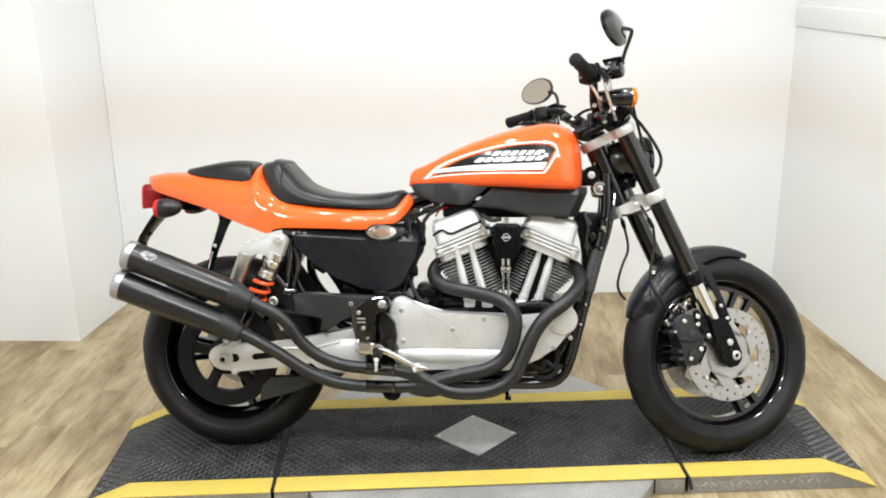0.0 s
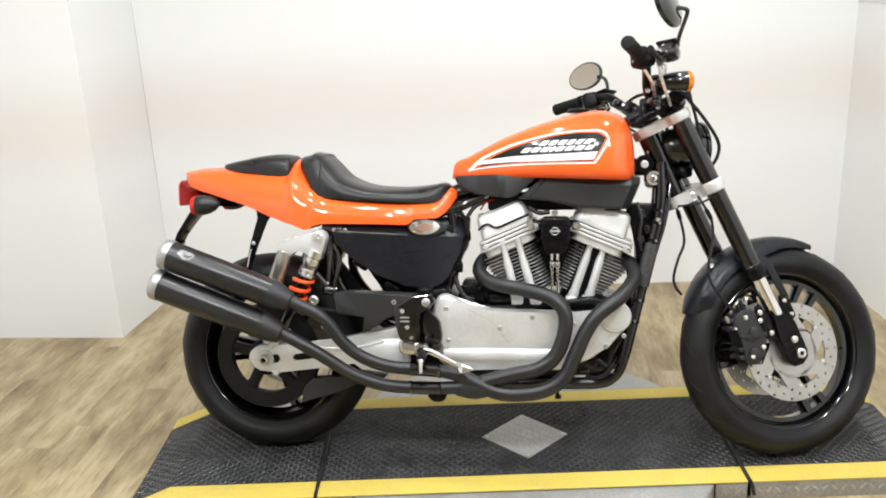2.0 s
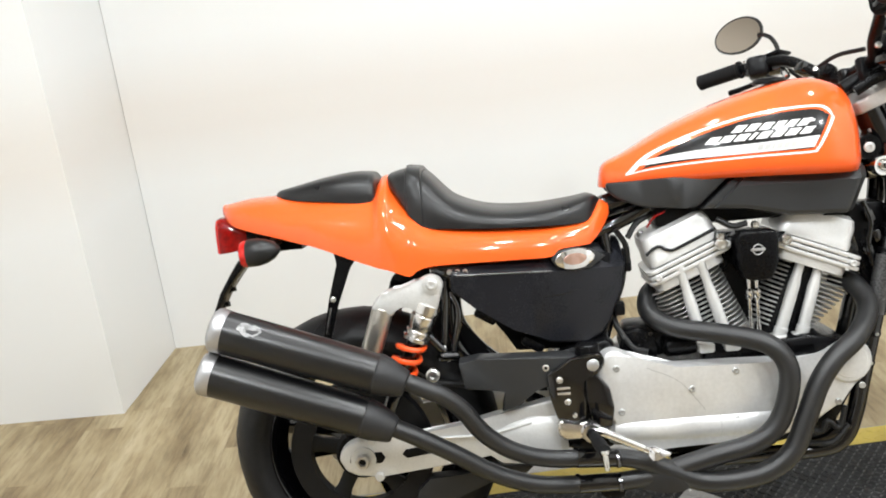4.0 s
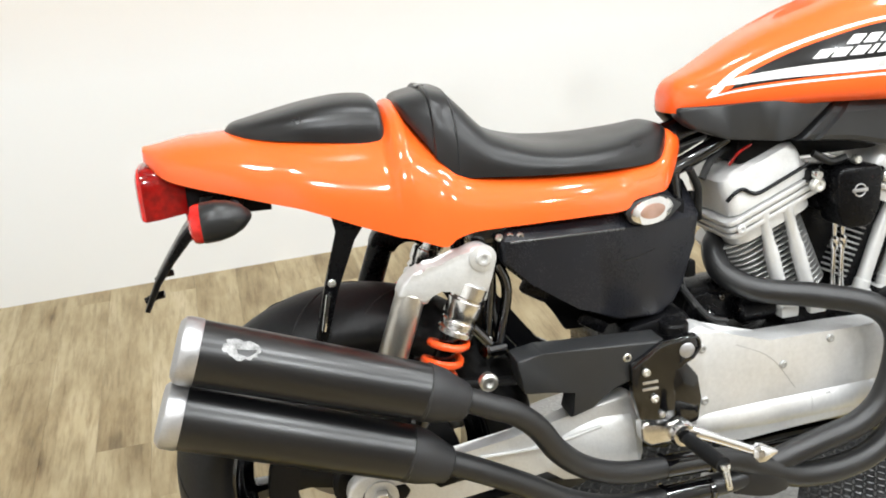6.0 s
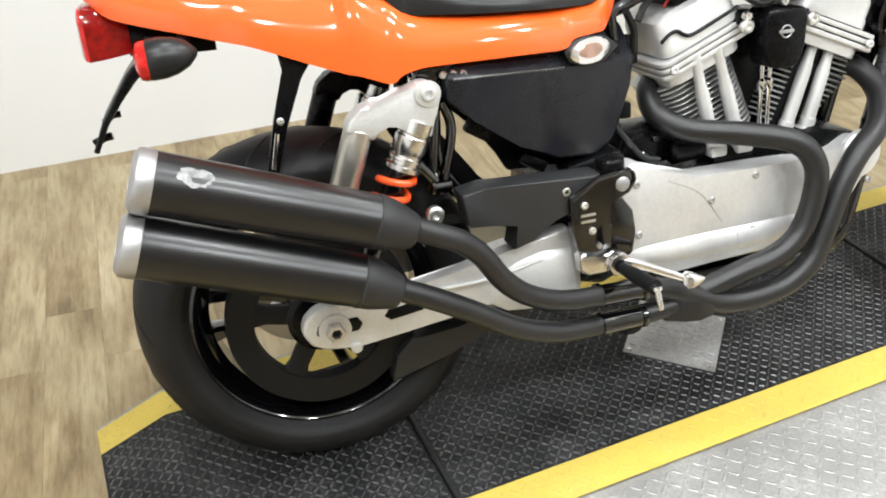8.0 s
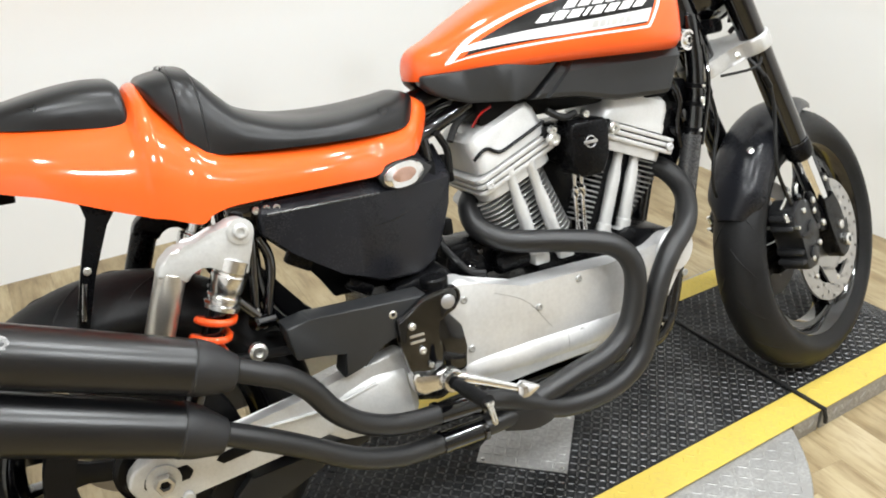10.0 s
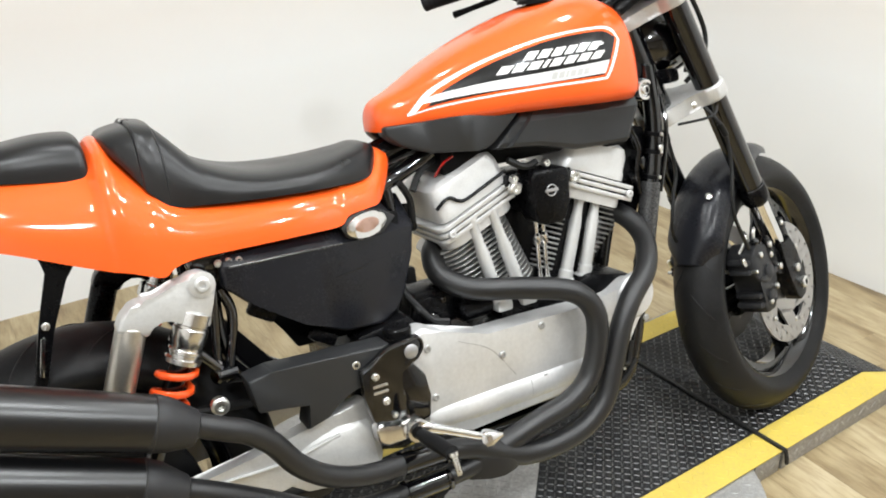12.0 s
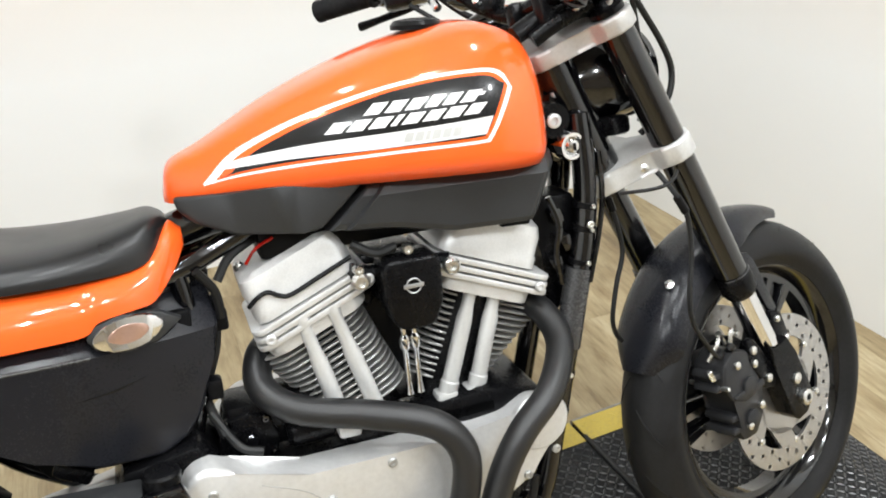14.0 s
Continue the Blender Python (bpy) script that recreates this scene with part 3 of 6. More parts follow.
for k in range(3):
    a = math.tau * k / 3 + 1.02
    for s in (-1, 1):
        part("spoke", blade(AX, AXZ, a + s * 0.35, a + s * 0.20, 0.045, 0.192, 0.024, 0.045), BLACK_GLOSS, rear_wheel)
pulley = part("belt_pulley", ring_y([(0.112, -0.100), (0.156, -0.100), (0.158, -0.096), (0.158, -0.072), (0.112, -0.072)], AX, AXZ, 72), PULLEY_BLACK, rear_wheel, "satin black drive pulley")
for k in range(5):
    a = math.tau * k / 5 + 0.3
    part("spoke", blade(AX, AXZ, a, a + 0.1, 0.03, 0.118, 0.036, 0.018, -0.087), PULLEY_BLACK, rear_wheel)
part("pulley_hub", lathe([(0.050, -0.105), (0.058, -0.098), (0.058, -0.07), (0.03, -0.068)], (AX, 0, AXZ), (0, 1, 0), 32), BLACK_SATIN, rear_wheel)
part("brake_disc", ring_y([(0.08, 0.088), (0.13, 0.088), (0.13, 0.093), (0.08, 0.093)], AX, AXZ, 48), DISC_STEEL, rear_wheel)

# swing arm and axle
SET = Matrix.Translation((0.012, -0.038, -0.007))
arm_poly = [(-0.812, 0.318), (-0.806, 0.338), (-0.79, 0.352), (-0.765, 0.360), (-0.725, 0.360), (-0.66, 0.352), (-0.54, 0.376), (-0.45, 0.396), (-0.35, 0.418), (-0.33, 0.40), (-0.325, 0.35), (-0.36, 0.326),
            (-0.45, 0.312), (-0.54, 0.297), (-0.644, 0.285), (-0.725, 0.276), (-0.775, 0.279), (-0.80, 0.293)]
swing = part("swing_arm", prism(arm_poly, -0.128, -0.098, 0.007, 3), CAST_WHITE, bike, "silver cast swing arm")
part("swing_arm", prism(arm_poly, 0.098, 0.128, 0.007, 3), CAST_WHITE, bike, "silver cast swing arm")
part("arm_bulge", hull_sections([(-0.50, -0.02, 0.02, 0.01), (-0.47, -0.04, 0.045, 0.022), (-0.40, -0.048, 0.055, 0.034), (-0.345, -0.045, 0.05, 0.03), (-0.33, -0.03, 0.03, 0.015)], 20), CAST_WHITE, swing).matrix_local = pose(0, -0.112, 0.362, 0, -4, 0)
part("slot", prism([(-0.676, 0.322), (-0.668, 0.332), (-0.615, 0.338), (-0.603, 0.330), (-0.610, 0.320), (-0.666, 0.313)], -0.1295, -0.12, 0.001), BLACK_PLASTIC, swing)
part("rib", tube([(-0.60, -0.131, 0.352), (-0.50, -0.131, 0.352), (-0.40, -0.136, 0.372)], 0.003, 8), CAST_WHITE, swing)
part("adjuster_slot", prism([(-0.79, 0.312), (-0.785, 0.328), (-0.72, 0.331), (-0.712, 0.318), (-0.72, 0.306), (-0.78, 0.304)], -0.1305, -0.12, 0.003), BLACK_SATIN, swing)
for x, z in ((-0.752, 0.372), (-0.724, 0.368), (-0.738, 0.358), (-0.728, 0.277)):
    part("adjuster_bolt", rod((x, -0.135, z), (x, -0.10, z), 0.010, 12), CAST_WHITE, swing)
part("axle_nut", lathe([(0.014, 0), (0.0165, 0.003), (0.0165, 0.013), (0.014, 0.017), (0.009, 0.017), (0.008, 0.006), (0.0, 0.006)], (AX, -0.132, 0.3165), (0, -1, 0), 6), ALLOY, bike, "large hexagonal axle nut")
part("axle_washer", lathe([(0.027, 0), (0.027, 0.0045), (0.020, 0.0048)], (AX, -0.128, 0.3165), (0, -1, 0), 24), CAST_WHITE, bike)
part("axle", rod((AX, -0.142, 0.3165), (AX, 0.17, 0.3165), 0.0088), BLACK_SATIN, bike)
SET = Matrix.Translation((0.019, -0.070, 0.005))
part("belt_guard", prism([(-0.545, 0.503), (-0.505, 0.508), (-0.305, 0.499), (-0.318, 0.474), (-0.340, 0.447), (-0.392, 0.437), (-0.425, 0.405), (-0.465, 0.394), (-0.450, 0.440), (-0.535, 0.446)], -0.127, -0.075, 0.004), COVER_GREY, bike, "charcoal plastic belt guard")
SET = Matrix.Translation((0.012, -0.025, -0.006))
part("lower_belt_guard", prism([(-0.668, 0.172), (-0.655, 0.222), (-0.624, 0.252), (-0.54, 0.250), (-0.499, 0.270), (-0.40, 0.262), (-0.42, 0.245), (-0.49, 0.238), (-0.564, 0.204)], -0.105, -0.070, 0.004), BULLET_GREY, bike, "charcoal plastic lower belt guard")
part("drive_belt", tube([(-0.757, -0.086, 0.478), (-0.60, -0.086, 0.455), (-0.36, -0.086, 0.425)], 0.008, 8), RUBBER, bike)

# rear shocks
SET = Matrix.Translation((0.004, -0.018, 0.001))
for s in (-1, 1):
    y = s * 0.15
    # the left arm and reservoir are black to stand in for shade
    arm = part("shock_absorber", prism([(-0.546, 0.666), (-0.551, 0.681), (-0.565, 0.690), (-0.583, 0.689), (-0.604, 0.675), (-0.634, 0.664), (-0.650, 0.664), (-0.661, 0.668), (-0.672, 0.662), (-0.688, 0.650), (-0.698, 0.630), (-0.655, 0.612), (-0.645, 0.626), (-0.634, 0.637), (-0.616, 0.634), (-0.604, 0.612), (-0.566, 0.604), (-0.556, 0.640)],
                                       y - 0.020, y + 0.020, 0.009, 3), CAST_WHITE if s < 0 else BLACK_SATIN, bike, "shock absorber with remote reservoir")
    part("reservoir", lathe([(0.018, 0), (0.0225, 0.004), (0.0225, 0.105), (0.018, 0.112)], (-0.673, y, 0.632), (-0.36, 0, -0.93), 28), ALLOY if s < 0 else BLACK_SATIN, arm, "reservoir, brushed alloy on the right, blackened for shade on the left")
    part("collar", lathe([(0.022, 0), (0.027, 0.003), (0.027, 0.022), (0.0255, 0.024), (0.0255, 0.027), (0.027, 0.029), (0.027, 0.05), (0.024, 0.055), (0.024, 0.060), (0.026, 0.062), (0.026, 0.066), (0.024, 0.068), (0.024, 0.072), (0.028, 0.075), (0.028, 0.082)], (-0.580, y, 0.632), (-0.42, 0, -0.907), 28), POLISHED, arm, "polished ribbed collar")
    part("damper", rod((-0.612, y, 0.57), (-0.692, y, 0.40), 0.016), BLACK_GLOSS, arm)
    coil = []
    o, d = Vector((-0.619, y, 0.556)), Vector((-0.42, 0, -0.907))
    u, v = Vector((0, 1, 0)), d.cross(Vector((0, 1, 0)))
    for k in range(37):
        a = k * math.tau / 12
        coil.append(o + d * (0.028 * k / 12) + 0.027 * (math.cos(a) * u + math.sin(a) * v))
    part("spring", tube(coil, 0.0058, 10, 1), SPRING, arm, "orange coil spring")
    part("lower_eye", rod((-0.703, y - 0.018, 0.398), (-0.703, y + 0.018, 0.398), 0.020), BLACK_SATIN, arm)
    bolt((-0.568, y + s * 0.021, 0.673), (0, s, 0), 0.012, arm, CAST_WHITE, 0.008)
    part("bolt_ring", lathe([(0.019, 0), (0.020, 0.003), (0.013, 0.004)], (-0.568, y + s * 0.020, 0.673), (0, s, 0), 20), CAST_WHITE, arm)
bolt((-0.581, -0.196, 0.493), (0, -1, 0), 0.014, bike, BOLT, 0.014, 20)

# mufflers
SET = Matrix.Translation((-0.012, 0, 0))


def muffler(rear, front, tip, label):
    a, b, c = Vector((rear[0], -0.277, rear[1])), Vector((front[0], -0.278, front[1])), Vector((tip[0], -0.279, tip[1]))
    h = (b - a).length
    ob = part("muffler", lathe([(0.0435, 0.016), (0.0425, h * 0.5), (0.0395, h)], a, b - a, 48), MUFFLER_BLACK, bike, label)
    part("end_cap", lathe([(0.022, 0.012), (0.026, -0.004), (0.036, -0.003), (0.0435, 0.003), (0.0448, 0.008), (0.0448, 0.024), (0.0435, 0.026)], a, b - a, 48), CAP_METAL, ob, "dull metal end cap")
    part("inner_tube", lathe([(0.024, 0.002), (0.024, 0.05), (0.020, 0.05), (0.020, 0.002)], a, b - a, 32, True), BLACK_SATIN, ob)
    k = (c - b).length
    part("inlet_cone", lathe([(0.0402, -0.004), (0.0406, 0.0), (0.038, k * 0.35), (0.0265, k * 0.97), (0.0225, k * 1.02)], b, c - b, 40), CONE_BLACK, ob, "matt black inlet cone")
    part("seam_ring", lathe([(0.0404, -0.0025), (0.0412, -0.001), (0.0404, 0.0005)], b, b - a, 40), EXHAUST_BLACK, ob)
    return ob


upper = muffler((-0.981, 0.638), (-0.668, 0.522), (-0.614, 0.497), "black upper muffler with a dull metal end cap")
muffler((-1.014, 0.554), (-0.700, 0.435), (-0.646, 0.406), "black lower muffler with a dull metal end cap")
# worn maker's badge: a plain silver patch of irregular outline
bad = bmesh.new()
d = (Vector((-0.668, 0, 0.522)) - Vector((-0.981, 0, 0.638))).normalized()
rng = random.Random(5)
ring0 = []
for k in range(26):
    a = math.tau * k / 26
    rr = 1.0 + 0.16 * rng.uniform(-1, 1)
    u, w = 0.024 * rr * math.cos(a), 0.30 * rr * math.sin(a)
    ang = radians(-52) + w
    p = Vector((-0.981, -0.2765, 0.638)) + d * (0.075 + u)
    n = Vector((0, 1, 0)) * math.sin(ang) + Vector((-d.z, 0, d.x)) * math.cos(ang) * -1
    if n.z < 0:
        n = Vector((0, 1, 0)) * math.sin(ang) + Vector((-d.z, 0, d.x)) * math.cos(ang)
    ring0.append(bad.verts.new(p + n * 0.0441))
bad.faces.new(ring0)
part("badge", bad, BADGE_GREY, upper, "worn silver maker's patch")

# exhaust pipes
SET = Matrix()
PR = 0.0210
part("rear_header_pipe", tube([(-0.084, 0.010, 0.595), (-0.111, -0.020, 0.579), (-0.116, -0.060, 0.549), (-0.074, -0.098, 0.523), (0.020, -0.135, 0.509), (0.098, -0.168, 0.490), (0.132, -0.182, 0.445), (0.126, -0.188, 0.382), (0.100, -0.192, 0.326), (0.052, -0.196, 0.294), (-0.020, -0.198, 0.277),
                                (-0.098, -0.198, 0.256), (-0.150, -0.200, 0.243), (-0.225, -0.206, 0.239), (-0.302, -0.214, 0.242), (-0.354, -0.226, 0.249), (-0.402, -0.238, 0.261), (-0.470, -0.252, 0.292), (-0.547, -0.268, 0.346), (-0.611, -0.277, 0.386), (-0.668, -0.279, 0.416)], [PR] * 12 + [0.0190] + [0.0180] * 8, 18, 5), EXHAUST_BLACK, bike, "matt black rear header pipe")
part("front_header_pipe", tube([(0.290, 0.0, 0.584), (0.320, -0.045, 0.569), (0.325, -0.094, 0.532), (0.282, -0.150, 0.489), (0.226, -0.172, 0.448), (0.190, -0.182, 0.402), (0.158, -0.190, 0.332), (0.128, -0.196, 0.272), (0.076, -0.200, 0.236), (0.006, -0.204, 0.224), (-0.060, -0.204, 0.228),
                                 (-0.115, -0.204, 0.252), (-0.165, -0.206, 0.276), (-0.222, -0.208, 0.290), (-0.300, -0.216, 0.297), (-0.355, -0.227, 0.305), (-0.405, -0.238, 0.321), (-0.452, -0.248, 0.348), (-0.490, -0.260, 0.386), (-0.522, -0.268, 0.434), (-0.556, -0.275, 0.466), (-0.586, -0.278, 0.482), (-0.636, -0.279, 0.507)], [PR] * 12 + [0.0190] + [0.0180] * 10, 18, 5), EXHAUST_BLACK, bike, "matt black front header pipe")
part("pipe_crossing", hull_sections([(-0.20, 0.232, 0.280, 0.010), (-0.165, 0.228, 0.284, 0.024), (-0.14, 0.226, 0.286, 0.026), (-0.115, 0.230, 0.282, 0.024), (-0.09, 0.236, 0.276, 0.010)], 20), EXHAUST_BLACK, bike).matrix_local = pose(0.022, -0.201, -0.012)
for x, z, zz in ((-0.222, 0.239, 0.290), (-0.304, 0.242, 0.297)):
    for q in (z, zz):
        clamp = part("pipe_clamp", lathe([(0.0183, -0.005), (0.0196, -0.004), (0.0196, 0.004), (0.0183, 0.005)], (x, -0.211, q), (1, 0.06, 0.06), 24), BLACK_GLOSS, bike)
        part("clamp_screw", rod((x, -0.231, q + 0.006), (x, -0.226, q - 0.012), 0.0035, 8), DARK_CHROME, clamp)
for z0, z1 in ((0.239, 0.242), (0.290, 0.297)):
    part("heat_sleeve", tube([(-0.222, -0.2085, z0), (-0.26, -0.212, (z0 + z1) / 2), (-0.304, -0.2165, z1)], 0.0187, 20), BLACK_GLOSS, bike, "glossy black pipe sleeve")
part("pipe_bracket", prism([(-0.262, 0.214), (-0.205, 0.214), (-0.212, 0.198), (-0.226, 0.192), (-0.244, 0.194), (-0.256, 0.202)], -0.190, -0.165, 0.004), BLACK_SATIN, bike, "black exhaust bracket")

# crankcase and engine covers
SET = Matrix.Translation((0.008, 0, 0))
part("crankcase", prism([(-0.25, 0.30), (-0.255, 0.415), (-0.20, 0.430), (-0.03, 0.436), (0.05, 0.462), (0.20, 0.482), (0.29, 0.46), (0.30, 0.38), (0.24, 0.27), (0.05, 0.235), (-0.15, 0.24)], -0.085, 0.16, 0.012), BLACK_SATIN, bike, "black engine crankcase")
part("gearbox_housing", prism([(-0.335, 0.285), (-0.345, 0.44), (-0.32, 0.50), (-0.22, 0.515), (-0.19, 0.46), (-0.20, 0.29), (-0.26, 0.265)], -0.118, 0.12, 0.012), BLACK_SATIN, bike, "black gearbox housing")
for x, z in ((-0.252, 0.440), (-0.238, 0.400), (-0.262, 0.345), (-0.300, 0.330)):
    bolt((x, -0.118, z), (0, -1, 0), 0.008, bike, DARK_CHROME, 0.006)
SET = Matrix.Translation((0.013, -0.018, 0)) @ Matrix.Rotation(radians(4.0), 4, "Z")
cover = part("engine_cover", prism([(-0.262, 0.478), (-0.245, 0.496), (-0.222, 0.498), (-0.196, 0.482), (-0.168, 0.460), (-0.10, 0.450), (0.085, 0.442), (0.150, 0.435), (0.205, 0.44), (0.245, 0.462), (0.275, 0.455), (0.290, 0.430), (0.284, 0.395), (0.235, 0.345), (0.18, 0.305), (0.09, 0.274), (-0.152, 0.279), (-0.225, 0.290), (-0.236, 0.315), (-0.236, 0.375), (-0.268, 0.440)],
                                 -0.124, -0.07, 0.022, 5), SILVER_WORN, bike, "silver right engine cover with stains")
part("cover_barrel", tube([(-0.233, -0.088, 0.326), (-0.222, -0.090, 0.325), (-0.10, -0.091, 0.320), (0.05, -0.091, 0.317), (0.13, -0.090, 0.322), (0.19, -0.088, 0.332)], [0.034, 0.038, 0.0400, 0.0400, 0.038, 0.026], 40), SILVER_WORN, cover, "rounded lower half of the cover")
part("barrel_seam", lathe([(0.0396, -0.001), (0.0404, 0), (0.0396, 0.001)], (-0.020, -0.091, 0.3183), (1, 0, -0.01), 32), DULL_LINE, cover)
part("cover_seam", tube([(-0.165, -0.1243, 0.455), (-0.10, -0.1246, 0.42), (-0.05, -0.1243, 0.355)], 0.0005, 6), DULL_LINE, cover)
for x, z in ((-0.223, 0.367), (-0.075, 0.402), (0.017, 0.432), (0.014, 0.330), (0.225, 0.345), (0.135, 0.41), (0.275, 0.375), (0.278, 0.435), (-0.228, 0.46)):
    bolt((x, -0.124, z), (0, -1, 0), 0.007, cover, FIN_METAL, 0.004)
part("round_cover", lathe([(0.046, 0), (0.046, 0.010), (0.042, 0.014), (0.036, 0.014), (0.034, 0.016), (0.0, 0.017)], (0.250, -0.118, 0.430), (0, -1, 0), 40), SILVER_WORN, cover, "round silver cover plate")
SET = Matrix.Translation((0.008, 0, 0))
part("left_engine_cover", prism([(-0.20, 0.26), (-0.24, 0.40), (-0.15, 0.47), (0.15, 0.47), (0.28, 0.43), (0.29, 0.36), (0.22, 0.27)], 0.12, 0.18, 0.015, 3), SILVER_WORN, bike)
part("starter_motor", lathe([(0.0, 0), (0.02, 0.0), (0.022, 0.012), (0.034, 0.014), (0.036, 0.03), (0.036, 0.11)], (-0.149, -0.060, 0.474), (0, 1, 0), 28), BLACK_SATIN, bike)
part("starter_cap", rod((-0.149, -0.067, 0.474), (-0.149, -0.052, 0.474), 0.011, 8), BLACK_GLOSS, bike)
part("starter_plate", prism([(-0.196, 0.462), (-0.184, 0.440), (-0.150, 0.432), (-0.118, 0.440), (-0.108, 0.470), (-0.120, 0.505), (-0.150, 0.516), (-0.184, 0.508)], -0.058, -0.040, 0.004), BLACK_SATIN, bike)
for x, z in ((-0.186, 0.446), (-0.120, 0.448), (-0.126, 0.504), (-0.180, 0.506)):
    bolt((x, -0.058, z), (0, -1, 0), 0.006, bike, DARK_CHROME, 0.006)
part("starter_body", box((-0.110, -0.010, 0.488), (0.14, 0.08, 0.075), 0.012), BLACK_SATIN, bike)
part("solenoid", rod((-0.100, -0.060, 0.474), (-0.030, -0.060, 0.478), 0.024), BLACK_SATIN, bike)
part("gearcase_top", box((0.10, -0.055, 0.452), (0.24, 0.06, 0.04), 0.012), BLACK_SATIN, bike)

# cylinders
SET = Matrix.Translation((0.004, -0.004, 0.002))
CRANK = Vector((0.095, 0, 0.325))


def cyl_frame(tilt):
    return Matrix.Translation(CRANK) @ Matrix.Rotation(radians(tilt), 4, "Y")


def rounded(hx, hy, r, n=5):
    pts = []
    for cx, cy, a0 in ((hx - r, hy - r, 0), (-hx + r, hy - r, 90), (-hx + r, -hy + r, 180), (hx - r, -hy + r, 270)):
        for k in range(n + 1):
            a = radians(a0 + 90 * k / n)
            pts.append((cx + r * math.cos(a), cy + r * math.sin(a)))
    return pts


def plate_z(hx, hy, r, z0, z1, ch=0.0):
    o = rounded(hx, hy, r)
    rings = [[Vector((x * k, y * k, z)) for x, y in o] for k, z in (((1 - ch), z0), (1, z0 + (z1 - z0) * 0.25), (1, z0 + (z1 - z0) * 0.75), ((1 - ch), z1))]
    return skin(rings)


for name, tilt, flip in (("rear_cylinder", -22.5, 1), ("front_cylinder", 22.5, -1)):
    F = cyl_frame(tilt)
    c = part(name, move(plate_z(0.046, 0.046, 0.045, 0.13, 0.34), F), BLACK_SATIN, bike, "air-cooled finned cylinder")
    for k in range(15):
        out = (0.030 if flip > 0 else 0.066) * (k / 14) ** 1.2
        part("fin", move(plate_z(0.069 + out / 2, 0.066 if flip > 0 else 0.058, 0.040, 0.0, 0.0032, 0.01), F @ Matrix.Translation((-flip * out / 2, 0.012 if flip > 0 else 0.022, 0.170 + 0.0102 * k))), FIN_METAL, c)
    head = part("cylinder_head", move(plate_z(0.078, 0.070, 0.03, 0.318, 0.345, 0.01), F), SILVER, c, "silver cylinder head")
    for k in range(3):
        part("head_fin", move(plate_z((0.094 if flip > 0 else 0.100) - 0.002 * k, 0.078, 0.02, 0.338 + 0.0115 * k, 0.346 + 0.0115 * k, 0.008), F @ Matrix.Translation((0.008 if flip > 0 else -0.002, 0, 0))), SILVER, head)
    o = rounded(0.080, 0.072, 0.022)
    rings = []
    for k, z in ((1.0, 0.372), (1.0, 0.386), (0.97, 0.392), (0.96, 0.418), (0.90, 0.434), (0.78, 0.441)):
        rings.append([Vector((x * k, y * k, z)) for x, y in o])
    rk = part("rocker_cover", move(skin(rings), F @ Matrix.Translation((0.012 * flip, 0, 0))), SILVER, c, "silver rocker cover")
    if flip > 0:
        part("cover_groove", move(tube([(-0.078, -0.0725, 0.405), (-0.058, -0.0725, 0.411), (-0.044, -0.0725, 0.409), (-0.034, -0.0735, 0.397), (-0.020, -0.0745, 0.390), (0.02, -0.0745, 0.390), (0.075, -0.0745, 0.391)], 0.0034, 8), F @ Matrix.Translation((0.012 * flip, 0, 0))), BLACK_SATIN, rk)
    for x, z in ((-0.072, 0.352), (0.084, 0.352)):
        q = F @ Vector((x + 0.008 * flip, -0.079, z))
        bolt(q, (0, -1, 0), 0.008, head, SILVER, 0.006)
    for x in (-0.05, 0.05):
        q = F @ Vector((x, 0, 0.436))
        bolt(q, F.to_3x3() @ Vector((0, 0, 1)), 0.008, rk, BOLT, 0.010)
    part("intake_stub", move(rod((0.05 * flip, 0, 0.335), (0.09 * flip, 0, 0.30), 0.024), F), BLACK_SATIN, c)
for (x0, z0), (x1, z1) in (((-0.054, 0.648), (-0.013, 0.470)), ((-0.010, 0.655), (0.040, 0.470)), ((0.214, 0.660), (0.149, 0.474)), ((0.250, 0.650), (0.196, 0.474))):
    y = -0.068 if x0 < 0.1 else -0.048
    a, b = Vector((x0, y, z0)), Vector((x1, y - 0.006, z1))
    h = (b - a).length
    part("pushrod_tube", lathe([(0.0105, 0), (0.0115, 0.008), (0.0095, 0.016), (0.0097, h * 0.3), (0.0125, h * 0.42), (0.0125, h - 0.02), (0.0145, h - 0.018), (0.0145, h)], a, b - a, 20), PUSHROD, bike, "silver grey pushrod tube")
for x in (-0.010, 0.044, 0.146, 0.192):
    part("tappet_block", box((x, -0.074 if x < 0.1 else -0.054, 0.468), (0.034, 0.034, 0.022), 0.006), PUSHROD, bike)
for x in (0.091, 0.107):
    part("tie_rod", lathe([(0.006, 0), (0.004, 0.02), (0.0045, 0.07), (0.008, 0.075), (0.008, 0.09), (0.004, 0.095), (0.006, 0.13)], (x, -0.058, 0.488), (0, 0, 1), 12), CHROME, bike)

# horn cover between the cylinders
horn = part("horn_cover", prism([(0.060, 0.700), (0.068, 0.712), (0.138, 0.711), (0.145, 0.700), (0.143, 0.642), (0.130, 0.612), (0.118, 0.606), (0.084, 0.607), (0.072, 0.614), (0.062, 0.645)], -0.108, -0.045, 0.009, 3), BLACK_SATIN, bike, "satin black horn cover with a small emblem")
em = []
for k in range(16):
    a = math.tau * k / 16
    em.append((0.101 + 0.0105 * math.cos(a), -0.1088, 0.672 + 0.0105 * math.sin(a)))
em.append(em[0])
part("emblem", join(tube(em, 0.0012, 6, 1), box((0.101, -0.1088, 0.672), (0.029, 0.002, 0.006), 0.0006)), CAP_METAL, horn, "plain silver ring and bar emblem")
